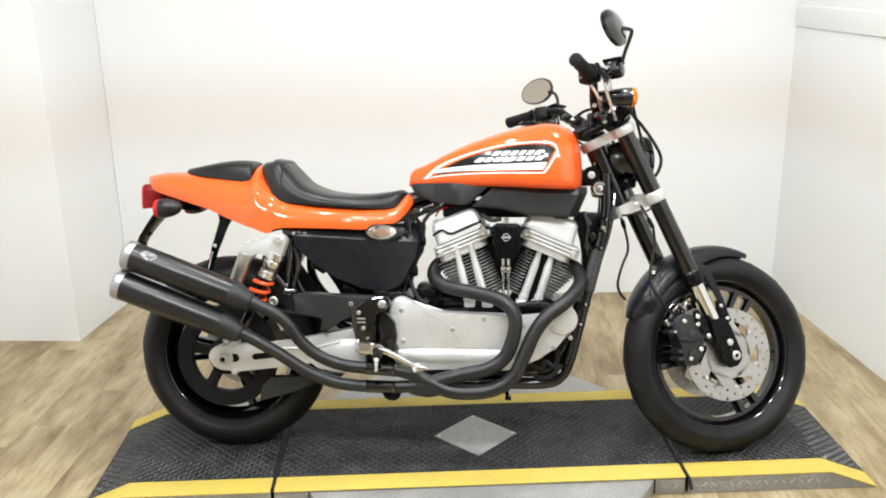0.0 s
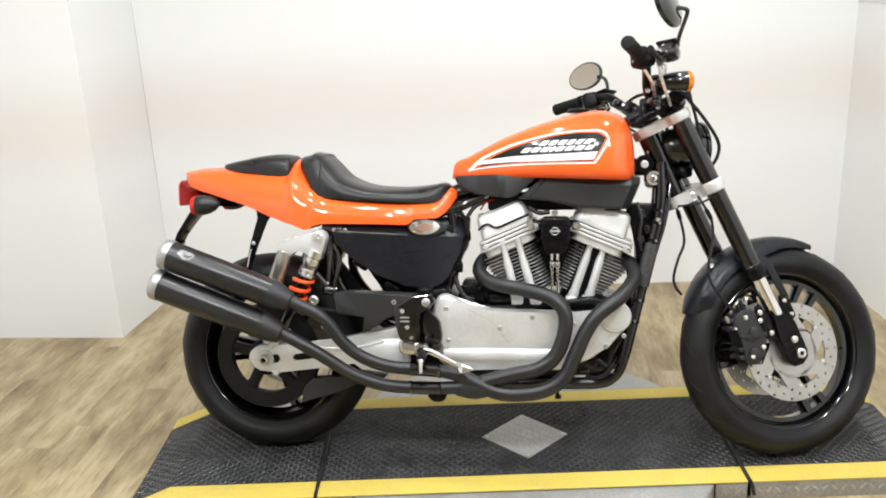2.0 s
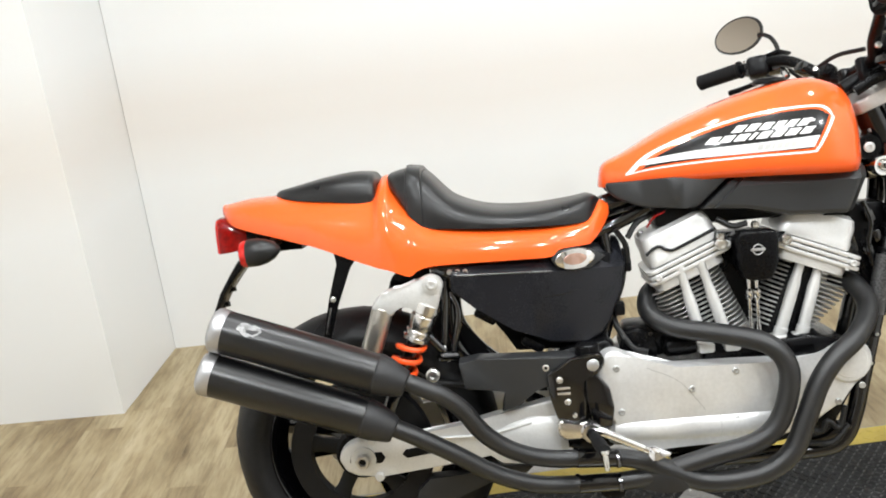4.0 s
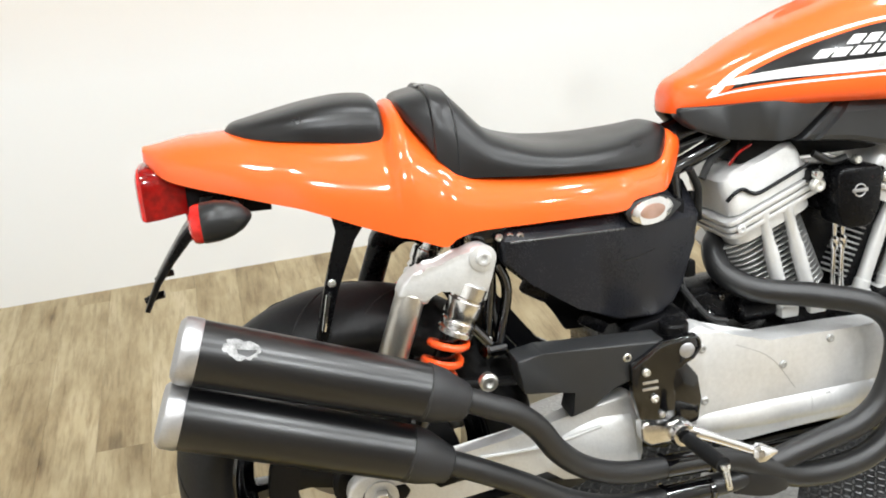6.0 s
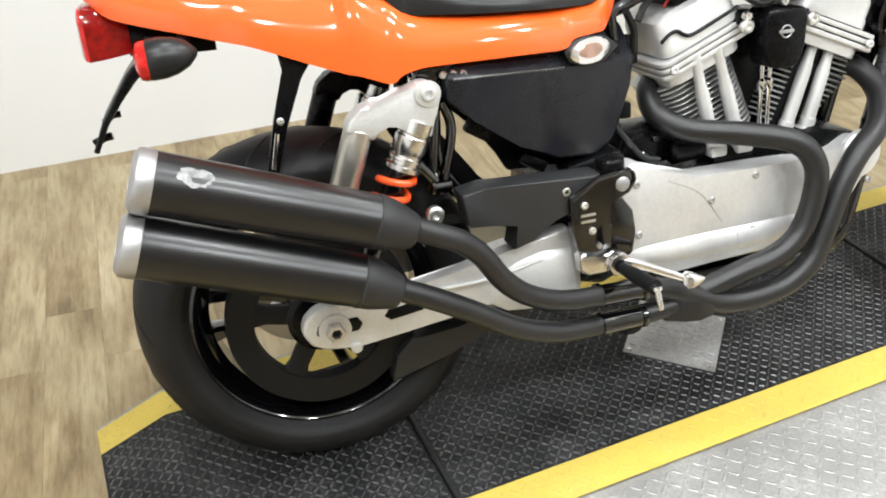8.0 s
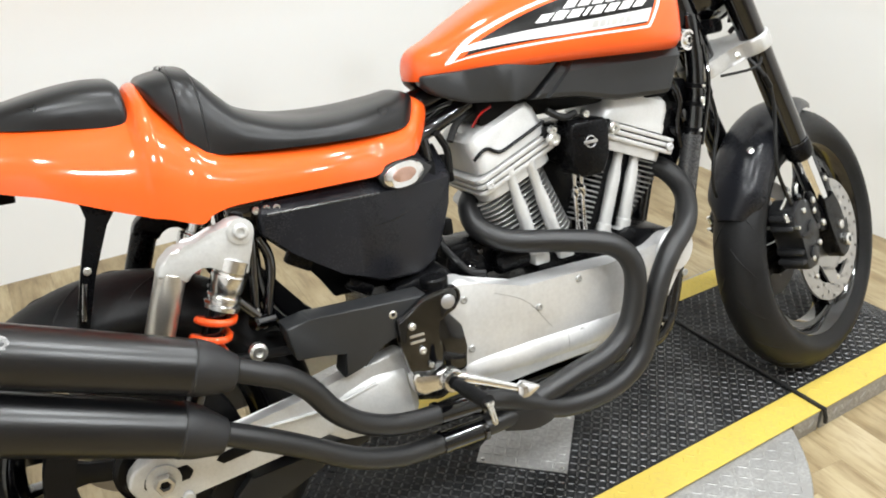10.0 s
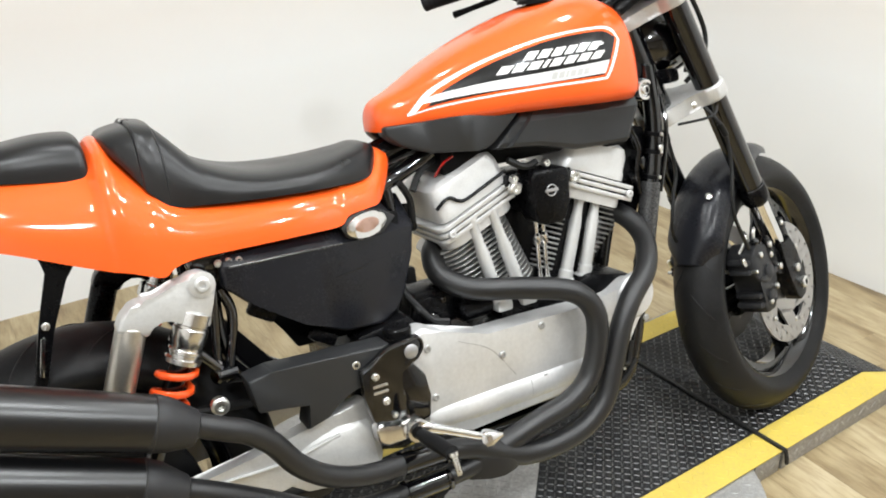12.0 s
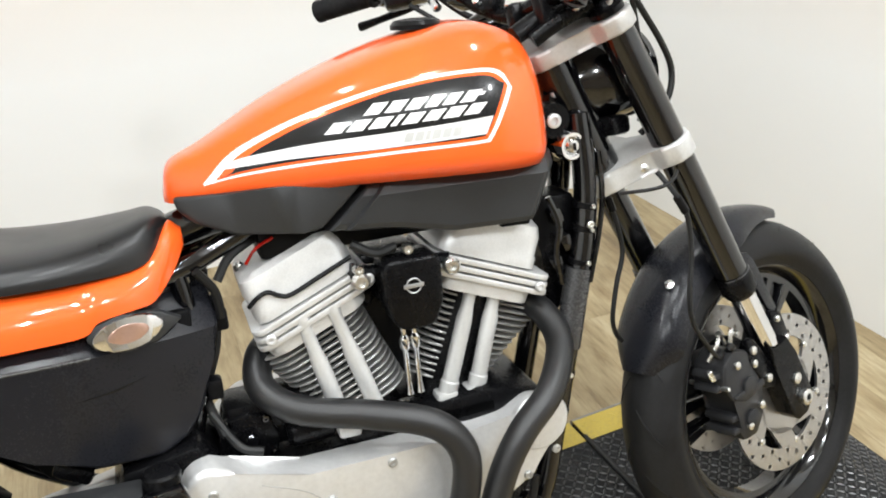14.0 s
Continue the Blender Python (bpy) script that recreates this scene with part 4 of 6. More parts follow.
part("horn_bracket", tube([(0.022, -0.075, 0.700), (0.06, -0.07, 0.690), (0.14, -0.07, 0.690), (0.165, -0.078, 0.690)], 0.011, 10), BLACK_SATIN, bike)
for x, z, r in ((0.031, 0.687, 0.0125), (0.162, 0.685, 0.0125), (0.030, 0.705, 0.008), (0.101, 0.722, 0.008)):
    bolt((x, -0.090, z), (0, -1, 0), r, horn, BOLT, 0.012, 16)

# frame
SET = Matrix()


def pair(name, pts, r, mat, label="", n=12, steps=6):
    for s in (1, -1):
        part(name, tube([(x, s * y, z) for x, y, z in pts], r, n, steps), mat, bike, label)


pair("down_tube", [(0.405, -0.030, 0.86), (0.405, -0.045, 0.76), (0.391, -0.055, 0.66), (0.357, -0.066, 0.54), (0.318, -0.070, 0.38), (0.296, -0.074, 0.298), (0.270, -0.078, 0.248), (0.22, -0.082, 0.228), (0.08, -0.085, 0.226), (-0.10, -0.090, 0.226)], 0.0180, BLACK_GLOSS, "gloss black frame down tube")
part("hose_wrap", tube([(0.381, -0.059, 0.630), (0.370, -0.062, 0.590), (0.357, -0.066, 0.540), (0.350, -0.067, 0.510)], 0.0205, 14), WRAP_GREY, bike, "grey protective wrap")
part("front_engine_mount", prism([(0.305, 0.745), (0.39, 0.742), (0.40, 0.69), (0.372, 0.60), (0.350, 0.545), (0.335, 0.57), (0.338, 0.65), (0.318, 0.70)], -0.035, 0.035, 0.006), BLACK_SATIN, bike)
for x, z, dx in ((0.352, 0.715, 0.012), (0.366, 0.672, 0.010), (0.350, 0.640, 0.008)):
    part("wiring_plug", box((x, -0.045, z), (0.018, 0.024, 0.026), 0.004, pose(0, 0, 0, 0, -20, 0)), BLACK_GLOSS, bike)
for x, y, z in ((0.401, -0.049, 0.725), (0.396, -0.052, 0.690), (0.385, -0.056, 0.640), (0.340, -0.068, 0.470), (0.325, -0.070, 0.410)):
    clip = part("cable_clip", lathe([(0.0170, -0.005), (0.0190, -0.004), (0.0190, 0.004), (0.0170, 0.005)], (x, y, z), (-0.22, 0.04, -1), 20), BLACK_SATIN, bike)
    bolt((x + 0.004, y - 0.019, z), (0, -1, 0), 0.0038, clip, BOLT, 0.004)
part("front_loom", tube([(0.432, -0.040, 0.80), (0.424, -0.062, 0.74), (0.412, -0.068, 0.68), (0.390, -0.075, 0.61)], 0.0045, 8), BLACK_GLOSS, bike)
part("loom", tube([(0.338, -0.055, 0.748), (0.350, -0.064, 0.705), (0.345, -0.060, 0.660), (0.352, -0.058, 0.610)], 0.005, 8), BLACK_GLOSS, bike)
part("head_tube", rod((0.465, 0, 0.735), (0.370, 0, 0.955), 0.034, 24), BLACK_GLOSS, bike)
part("backbone", tube([(0.40, 0, 0.85), (0.20, 0, 0.84), (-0.15, 0, 0.79), (-0.30, 0, 0.74)], 0.026), BLACK_GLOSS, bike)
pair("seat_rail", [(-0.10, -0.040, 0.775), (-0.20, -0.045, 0.735), (-0.35, -0.085, 0.712), (-0.55, -0.10, 0.712), (-0.70, -0.085, 0.745), (-0.82, -0.06, 0.79)], 0.014, BLACK_GLOSS)
pair("rear_frame_tube", [(-0.535, -0.100, 0.705), (-0.538, -0.100, 0.62), (-0.532, -0.100, 0.53), (-0.47, -0.095, 0.45), (-0.36, -0.09, 0.38)], 0.014, BLACK_GLOSS)
pair("frame_stay", [(-0.20, -0.045, 0.735), (-0.19, -0.045, 0.60), (-0.22, -0.045, 0.48)], 0.013, BLACK_GLOSS)
SET = Matrix.Translation((0.003, 0.040, 0.028))
part("frame_foot", prism([(0.195, 0.195), (0.20, 0.245), (0.255, 0.262), (0.285, 0.250), (0.275, 0.215), (0.25, 0.196)], -0.126, -0.118, 0.003), BLACK_GLOSS, bike)
for x, z in ((0.262, 0.236), (0.238, 0.212)):
    bolt((x, -0.126, z), (0, -1, 0), 0.007, bike)
SET = Matrix()
bolt((0.395, -0.075, 0.70), (0, -1, 0), 0.006, bike)
part("inner_panel", prism([(-0.535, 0.69), (-0.515, 0.63), (-0.452, 0.575), (-0.425, 0.530), (-0.405, 0.495), (-0.23, 0.488), (-0.20, 0.55), (-0.19, 0.69)], -0.075, -0.060, 0.004), BLACK_PLASTIC, bike, "black inner panel behind the side cover")
part("inner_panel", prism([(-0.60, 0.66), (-0.555, 0.64), (-0.525, 0.585), (-0.475, 0.51), (-0.45, 0.488), (-0.50, 0.475), (-0.565, 0.52), (-0.61, 0.60)], -0.090, -0.072, 0.004), BLACK_PLASTIC, bike, "black mudguard edge")
for x, z, w, h in ((-0.462, 0.592, 0.05, 0.03), (-0.37, 0.520, 0.05, 0.022)):
    part("bracket_block", box((x, -0.105, z - 0.006), (w, 0.02, h), 0.006, pose(0, 0, 0, 0, 32, 0)), BLACK_SATIN, bike)
part("linkage_block", box((-0.335, -0.125, 0.325), (0.10, 0.03, 0.07), 0.010), BLACK_SATIN, bike)
part("linkage_rod", tube([(-0.31, -0.155, 0.335), (-0.34, -0.155, 0.31), (-0.37, -0.15, 0.315)], 0.006, 8), BLACK_GLOSS, bike)
part("battery_box", box((-0.285, 0, 0.63), (0.19, 0.09, 0.14), 0.02), BLACK_PLASTIC, bike)
part("inner_fender", prism([(-0.50, 0.70), (-0.70, 0.735), (-0.82, 0.775), (-0.60, 0.79), (-0.30, 0.74), (-0.30, 0.69)], -0.075, 0.075, 0.01), BLACK_PLASTIC, bike)
for pts, r in (([(-0.616, -0.160, 0.600), (-0.606, -0.160, 0.588), (-0.589, -0.158, 0.568), (-0.555, -0.150, 0.525)], 0.009), ([(-0.540, -0.140, 0.672), (-0.544, -0.140, 0.626), (-0.557, -0.140, 0.514)], 0.0085), ([(-0.530, -0.140, 0.648), (-0.519, -0.140, 0.600), (-0.538, -0.140, 0.516)], 0.0085)):
    part("frame_link", tube(pts, r, 12), DARK_CHROME, bike, "glossy black link with bright reflections")
part("link_knuckle", rod((-0.566, -0.156, 0.516), (-0.530, -0.136, 0.510), 0.013), DARK_CHROME, bike)
for x, z in ((-0.548, 0.508), (-0.556, 0.532), (-0.528, 0.690), (-0.512, 0.690), (-0.496, 0.688)):
    bolt((x, -0.150, z), (0, -1, 0), 0.006, bike, BOLT, 0.006)
part("link_bracket", prism([(-0.556, 0.700), (-0.500, 0.706), (-0.488, 0.690), (-0.512, 0.664), (-0.528, 0.640), (-0.548, 0.650)], -0.136, -0.120, 0.004), BLACK_GLOSS, bike)
bolt((-0.510, -0.12, 0.722), (0, -1, 0), 0.006, bike)
part("shock_mount", box((-0.54, -0.115, 0.690), (0.06, 0.05, 0.03), 0.008), BLACK_GLOSS, bike)

# footrest bracket, brake pedal and rider's peg
br = part("footrest_bracket", prism([(-0.349, 0.474), (-0.325, 0.486), (-0.300, 0.502), (-0.270, 0.507), (-0.238, 0.509), (-0.231, 0.488), (-0.247, 0.465), (-0.279, 0.457), (-0.283, 0.435), (-0.274, 0.414), (-0.277, 0.378), (-0.308, 0.362), (-0.336, 0.380), (-0.347, 0.424)], -0.207, -0.190, 0.004, 2), BLACK_GLOSS, bike, "gloss black footrest bracket")
for x, z, r in ((-0.325, 0.460, 0.0065), (-0.312, 0.414, 0.0065), (-0.300, 0.385, 0.005)):
    bolt((x, -0.207, z), (0, -1, 0), r, br, BOLT, 0.006)
bolt((-0.350, -0.192, 0.484), (0, -1, 0), 0.008, br, BOLT, 0.006)
for z in (0.442, 0.431):
    part("rib", box((-0.318, -0.2075, z), (0.026, 0.003, 0.0045), 0.001), ALLOY, br)
part("bracket_rim", tube([(-0.345, -0.208, 0.470), (-0.322, -0.208, 0.484), (-0.300, -0.208, 0.498), (-0.268, -0.208, 0.503), (-0.241, -0.208, 0.505), (-0.235, -0.208, 0.488), (-0.248, -0.208, 0.470)], 0.0022, 8), DARK_CHROME, br)
part("brake_cylinder", lathe([(0.0, 0.0), (0.009, 0.001), (0.0125, 0.003), (0.0125, 0.02)], (-0.256, -0.211, 0.485), (0, 1, 0), 24), CAP_METAL, br, "bare alloy brake cylinder")
part("brake_reservoir", lathe([(0.019, -0.010), (0.024, -0.006), (0.024, 0.006), (0.021, 0.010), (0.0, 0.012)], (-0.262, -0.172, 0.512), (0, 0, 1), 28), BLACK_SATIN, bike, "black brake fluid cap")
part("inner_bracket", prism([(-0.275, 0.462), (-0.245, 0.455), (-0.222, 0.425), (-0.216, 0.385), (-0.222, 0.345), (-0.262, 0.336), (-0.270, 0.40)], -0.180, -0.150, 0.006), BLACK_GLOSS, bike)
peg = part("footpeg", lathe([(0.0, 0.0), (0.017, 0.0), (0.021, 0.005), (0.021, 0.028), (0.018, 0.034), (0.012, 0.034), (0.010, 0.028)], (-0.270, -0.192, 0.350), (0, -1, 0), 28), POLISHED, bike, "polished footpeg boss")
part("socket", lathe([(0.0, 0.026), (0.0115, 0.026), (0.0115, 0.034), (0.006, 0.037)], (-0.270, -0.192, 0.350), (0, -1, 0), 6), BLACK_SATIN, peg, "dark hexagon bolt")
part("peg_mount", prism([(-0.338, 0.372), (-0.326, 0.380), (-0.312, 0.362), (-0.290, 0.370), (-0.268, 0.372), (-0.262, 0.340), (-0.292, 0.334), (-0.322, 0.334), (-0.336, 0.345)], -0.214, -0.186, 0.006, 3), POLISHED, bike)
pedal = part("brake_pedal", tube([(-0.266, -0.214, 0.356), (-0.246, -0.222, 0.349), (-0.214, -0.229, 0.335), (-0.186, -0.234, 0.322), (-0.164, -0.238, 0.312), (-0.148, -0.240, 0.307)], [0.012, 0.010, 0.0078, 0.007, 0.0065, 0.0065], 12), CHROME, bike, "polished brake pedal")
part("pedal_rib", tube([(-0.246, -0.231, 0.354), (-0.214, -0.236, 0.340), (-0.170, -0.244, 0.320)], 0.003, 8), SILVER, pedal)
part("pedal_tip", hull_sections([(-0.020, -0.006, 0.008, 0.006), (-0.013, -0.013, 0.014, 0.012), (-0.003, -0.011, 0.012, 0.014), (0.022, -0.002, 0.002, 0.004)], 14), CHROME, bike).matrix_local = pose(-0.143, -0.240, 0.306, 0, 8, 0)
part("peg_rubber", tube([(-0.268, -0.222, 0.346), (-0.262, -0.270, 0.346), (-0.256, -0.318, 0.346)], [0.010, 0.013, 0.0125], 14), GRIP_RUBBER, bike, "black rubber peg")
part("peg_pin", lathe([(0.008, 0), (0.008, 0.005), (0.0052, 0.008), (0.0050, 0.034), (0.0038, 0.037)], (-0.256, -0.322, 0.348), (0.04, -0.35, -0.94), 12), BOLT, bike)
SET = Matrix.Translation((0.030, -0.014, -0.004))
part("tag", prism([(-0.374, 0.350), (-0.364, 0.353), (-0.356, 0.328), (-0.352, 0.318), (-0.366, 0.325)], -0.140, -0.138), YELLOW_TAG, bike, "small yellow tag")
SET = Matrix()
part("side_stand", tube([(0.09, 0.11, 0.23), (0.10, 0.18, 0.14), (0.105, 0.245, 0.098)], 0.008), BLACK_GLOSS, bike)
part("stand_foot", box((0.105, 0.25, 0.093), (0.022, 0.022, 0.008), 0.003, pose(0, 0, 0, 20, 0, 0)), BLACK_GLOSS, bike)

# side cover with oval badge
def sliced(bm, x0, x1, step):
    """Cuts a plate across, so that it bends smoothly."""
    for i in range(int((x1 - x0) / step)):
        bmesh.ops.bisect_plane(bm, geom=bm.verts[:] + bm.edges[:] + bm.faces[:], plane_co=(x0 + i * step, 0, 0), plane_no=(1, 0, 0))
    return bm


def tucked(bm):
    """Bends a right-hand plate inwards towards its front."""
    sliced(bm, -0.52, -0.15, 0.025)
    for v in bm.verts:
        t = min(max((v.co.x + 0.515) / 0.35, 0), 1.1)
        v.co.y += -0.055 + 0.052 * t + 0.045 * t ** 3
    return bm


def creased(bm):
    """Leans the strip above a line that runs forwards and slightly down."""
    co, no = Vector((-0.521, 0, 0.685)), Vector((0.078, 0, 1)).normalized()
    bmesh.ops.bisect_plane(bm, geom=bm.verts[:] + bm.edges[:] + bm.faces[:], plane_co=co, plane_no=no)
    for v in bm.verts:
        d = (v.co - co).dot(no)
        if d > 0:
            v.co.y += min(d * 0.9, -v.co.y - 0.058) if v.co.y < -0.058 else 0
    return bm


sc = part("side_cover", tucked(creased(prism([(-0.528, 0.684), (-0.522, 0.696), (-0.50, 0.701), (-0.32, 0.696), (-0.30, 0.706), (-0.165, 0.712), (-0.158, 0.66), (-0.172, 0.612), (-0.200, 0.545), (-0.222, 0.520), (-0.255, 0.507), (-0.333, 0.519), (-0.405, 0.555), (-0.484, 0.612), (-0.528, 0.650)], -0.108, -0.06, 0.010, 4))), GREY_SATIN, bike, "dark charcoal plastic side cover", 24)
# thin paler, glossier strip added for the highlight along the crease
part("cover_crease_glint", tucked(tube([(-0.515, -0.1072, 0.683), (-0.42, -0.1072, 0.677), (-0.318, -0.1072, 0.669)], 0.0024, 8)), WRAP_GREY, sc)
part("scratch", tucked(prism([(-0.345, 0.618), (-0.30, 0.619), (-0.258, 0.624), (-0.30, 0.616)], -0.1092, -0.107)), BLACK_DECAL, sc)
ov = [(-0.268 + 0.043 * math.cos(math.tau * k / 24), 0.690 + 0.021 * math.sin(math.tau * k / 24)) for k in range(24)]
part("badge_plate", tucked(prism([(-0.318, 0.694), (-0.308, 0.708), (-0.275, 0.715), (-0.232, 0.706), (-0.202, 0.686), (-0.235, 0.666), (-0.275, 0.663), (-0.308, 0.676)], -0.113, -0.100, 0.003)), COVER_GREY, sc, "grey badge plate")
part("badge_rim", tucked(prism(ov, -0.119, -0.110, 0.004)), CHROME, sc, "chrome oval badge rim")
part("badge", tucked(prism([(-0.268 + (x + 0.268) * 0.58, 0.690 + (z - 0.690) * 0.56) for x, z in ov], -0.1205, -0.115, 0.002)), BADGE_RED, sc, "coppery oval badge")
part("left_side_cover", prism([(-0.518, 0.680), (-0.485, 0.697), (-0.155, 0.708), (-0.163, 0.612), (-0.222, 0.526), (-0.343, 0.524), (-0.506, 0.637)], 0.06, 0.108, 0.012, 3), GREY_SATIN, bike)

# tail cowl, hump pad, seat
SET = Matrix.Translation((0.010, 0, -0.006))


def tail_set(bm):
    """The tail unit droops a little towards its end."""
    for v in bm.verts:
        k = min(max((-v.co.x - 0.60) / 0.40, 0), 1.1)
        v.co += Vector((0.014, 0, -0.013)) * k
    return bm


COWL = dense([(-1.052, 0.864, 0.884, 0.019, 0.9), (-1.024, 0.842, 0.887, 0.062, 0.9), (-0.987, 0.828, 0.891, 0.084, 0.9), (-0.921, 0.808, 0.890, 0.106, 0.95), (-0.865, 0.790, 0.887, 0.118, 1.1), (-0.82, 0.776, 0.885, 0.130, 1.2), (-0.739, 0.741, 0.884, 0.144, 1.25), (-0.70, 0.725, 0.884, 0.151, 1.20), (-0.688, 0.720, 0.890, 0.153, 1.15),
              (-0.677, 0.717, 0.902, 0.155, 1.08), (-0.662, 0.712, 0.902, 0.157, 1.02), (-0.648, 0.706, 0.880, 0.159, 0.92), (-0.620, 0.696, 0.846, 0.161, 0.74), (-0.602, 0.706, 0.825, 0.162, 0.62), (-0.577, 0.712, 0.802, 0.162, 0.52), (-0.546, 0.713, 0.790, 0.161, 0.47), (-0.466, 0.711, 0.780, 0.156, 0.50), (-0.385, 0.708, 0.775, 0.145, 0.52), (-0.328, 0.706, 0.772, 0.132, 0.55),
              (-0.308, 0.719, 0.771, 0.126, 0.56), (-0.265, 0.721, 0.770, 0.110, 0.56), (-0.240, 0.723, 0.778, 0.094, 0.55), (-0.212, 0.748, 0.806, 0.064, 0.55), (-0.193, 0.776, 0.797, 0.042, 0.5)], 4)
part("tail_cowl", tail_set(hull_sections(COWL, 48, 0.50, 0.74)), ORANGE, bike, "glossy orange tail cowl", 50)
PAD = dense([(-0.926, 0.886, 0.892, 0.010), (-0.915, 0.884, 0.900, 0.034), (-0.89, 0.880, 0.904, 0.056), (-0.85, 0.873, 0.910, 0.072), (-0.80, 0.866, 0.917, 0.082), (-0.745, 0.857, 0.920, 0.088), (-0.705, 0.851, 0.916, 0.091), (-0.695, 0.850, 0.912, 0.091), (-0.690, 0.851, 0.907, 0.089), (-0.687, 0.856, 0.898, 0.084)], 4)
part("hump_pad", tail_set(hull_sections(PAD, 36, 0.55, 0.70)), SEAT, bike, "black vinyl hump pad", 60)
SEATLINE = dense([(-0.660, 0.888, 0.900, 0.040), (-0.653, 0.878, 0.906, 0.072), (-0.638, 0.857, 0.910, 0.097), (-0.615, 0.823, 0.913, 0.116), (-0.600, 0.805, 0.912, 0.120), (-0.585, 0.792, 0.908, 0.124), (-0.568, 0.786, 0.893, 0.127), (-0.542, 0.784, 0.863, 0.129), (-0.52, 0.782, 0.843, 0.130), (-0.476, 0.778, 0.823, 0.130), (-0.42, 0.774, 0.811, 0.128),
                  (-0.34, 0.769, 0.808, 0.116), (-0.265, 0.765, 0.815, 0.088), (-0.235, 0.772, 0.820, 0.068), (-0.218, 0.788, 0.815, 0.045), (-0.208, 0.798, 0.806, 0.022)], 4)
seat = part("seat", hull_sections(SEATLINE, 36, 0.50, 0.72), SEAT, bike, "black vinyl solo seat", 60)


def seat_at(x):
    xs = [s[0] for s in SEATLINE]
    return [float(np.interp(x, xs, [s[k] for s in SEATLINE])) for k in (1, 2, 3)]


band = []
for x, g in ((-0.6165, 0.0002), (-0.6155, 0.0026), (-0.613, 0.0034), (-0.587, 0.0030), (-0.5845, 0.0022), (-0.583, 0.0002)):
    zb, zt, hw = seat_at(x)
    band.append((x, zb - g, zt + g * 1.6, hw + g))
part("seat_strap", hull_sections(band, 36, 0.50, 0.72), SEAT, seat, "stitched vinyl strap")
for x in (-0.6175, -0.5815):
    zb, zt, hw = seat_at(x)
    part("seat_seam", hull_sections([(x - 0.0012, zb, zt, hw), (x - 0.0006, zb, zt + 0.0005, hw + 0.0005), (x + 0.0006, zb, zt + 0.0005, hw + 0.0005), (x + 0.0012, zb, zt, hw)], 36, 0.50, 0.72), CORD, seat)
zb, zt, hw = seat_at(-0.612)
part("strap_buckle", box((-0.612, -0.004, zt + 0.003), (0.012, 0.030, 0.006), 0.002), BLACK_GLOSS, seat, "small black strap clip")

# tail light, rear signals, plate bracket
SET = Matrix.Translation((0.0, 0, -0.012))
tail = part("tail_light", tail_set(hull_sections([(-1.054, 0.790, 0.860, 0.052), (-1.048, 0.786, 0.864, 0.058), (-1.027, 0.787, 0.862, 0.058), (-0.985, 0.790, 0.838, 0.052)], 24, 0.4, 0.4)), RED_LENS, bike, "red tail light lens")
part("lens_rim", tail_set(hull_sections([(-1.056, 0.794, 0.856, 0.048), (-1.053, 0.788, 0.862, 0.055), (-1.047, 0.787, 0.863, 0.0585)], 24, 0.4, 0.4)), RED_BRIGHT, tail, "brighter red lens face")
part("housing", tail_set(hull_sections([(-0.99, 0.786, 0.845, 0.050), (-0.94, 0.780, 0.83, 0.055), (-0.86, 0.775, 0.80, 0.05)], 16, 0.5, 0.5)), BLACK_PLASTIC, tail)
for s in (-1, 1):
    sig = part("rear_signal", tail_set(lathe([(0.028, 0.006), (0.0295, 0.010), (0.0295, 0.03), (0.026, 0.048), (0.018, 0.066), (0.006, 0.078), (0.0, 0.080)], (-0.970, s * 0.125, 0.787), (1, 0, 0.02), 28)), BULLET_GREY, bike, "black bullet turn signal with red lens")
    part("lens", tail_set(lathe([(0.0, -0.012), (0.016, -0.011), (0.026, -0.006), (0.0285, 0.0), (0.0285, 0.008)], (-0.970, s * 0.125, 0.787), (1, 0, 0.02), 28)), RED_BRIGHT, sig, "red lens")
    part("stalk", tail_set(rod((-0.915, s * 0.11, 0.80), (-0.90, s * 0.03, 0.806), 0.010)), BLACK_SATIN, sig)
rings = []
for (x, z, w, h), d in zip(((-0.925, 0.790, 0.050, 0.012), (-0.955, 0.772, 0.048, 0.010), (-0.980, 0.748, 0.045, 0.008), (-1.003, 0.720, 0.042, 0.006), (-1.027, 0.688, 0.038, 0.005), (-1.049, 0.646, 0.030, 0.004)), (0.6, 0.7, 0.8, 0.85, 0.9, 0.9)):
    t = Vector((d, 0, -0.45)).normalized()
    rings.append([Vector((x, -0.062, z)) + t * (u * h) + Vector((0, v * w, 0)) for u, v in ((-1, -0.9), (-1, 0.9), (-0.6, 1), (0.6, 1), (1, 0.9), (1, -0.9), (0.6, -1), (-0.6, -1))])
pb = part("plate_bracket", skin(rings), BLACK_SATIN, bike, "flat black plate bracket")
part("cross_bolt", tube([(-1.006, -0.062, 0.693), (-1.018, -0.062, 0.692), (-1.032, -0.062, 0.684)], 0.005, 8), BLACK_SATIN, pb)
part("cross_bolt", tube([(-1.024, -0.062, 0.662), (-1.037, -0.062, 0.660), (-1.052, -0.062, 0.654)], 0.006, 8), BLACK_SATIN, pb)
part("bracket_foot", box((-0.93, -0.02, 0.792), (0.05, 0.08, 0.02), 0.006), BLACK_SATIN, pb)
st = part("fender_strut", prism([(-0.772, 0.768), (-0.720, 0.745), (-0.742, 0.724), (-0.771, 0.650), (-0.796, 0.570), (-0.814, 0.573), (-0.790, 0.66), (-0.762, 0.735)], -0.128, -0.116, 0.003), BLACK_SATIN, bike, "black fender strut")
bolt((-0.780, -0.128, 0.662), (0, -1, 0), 0.006, st, BOLT, 0.003)
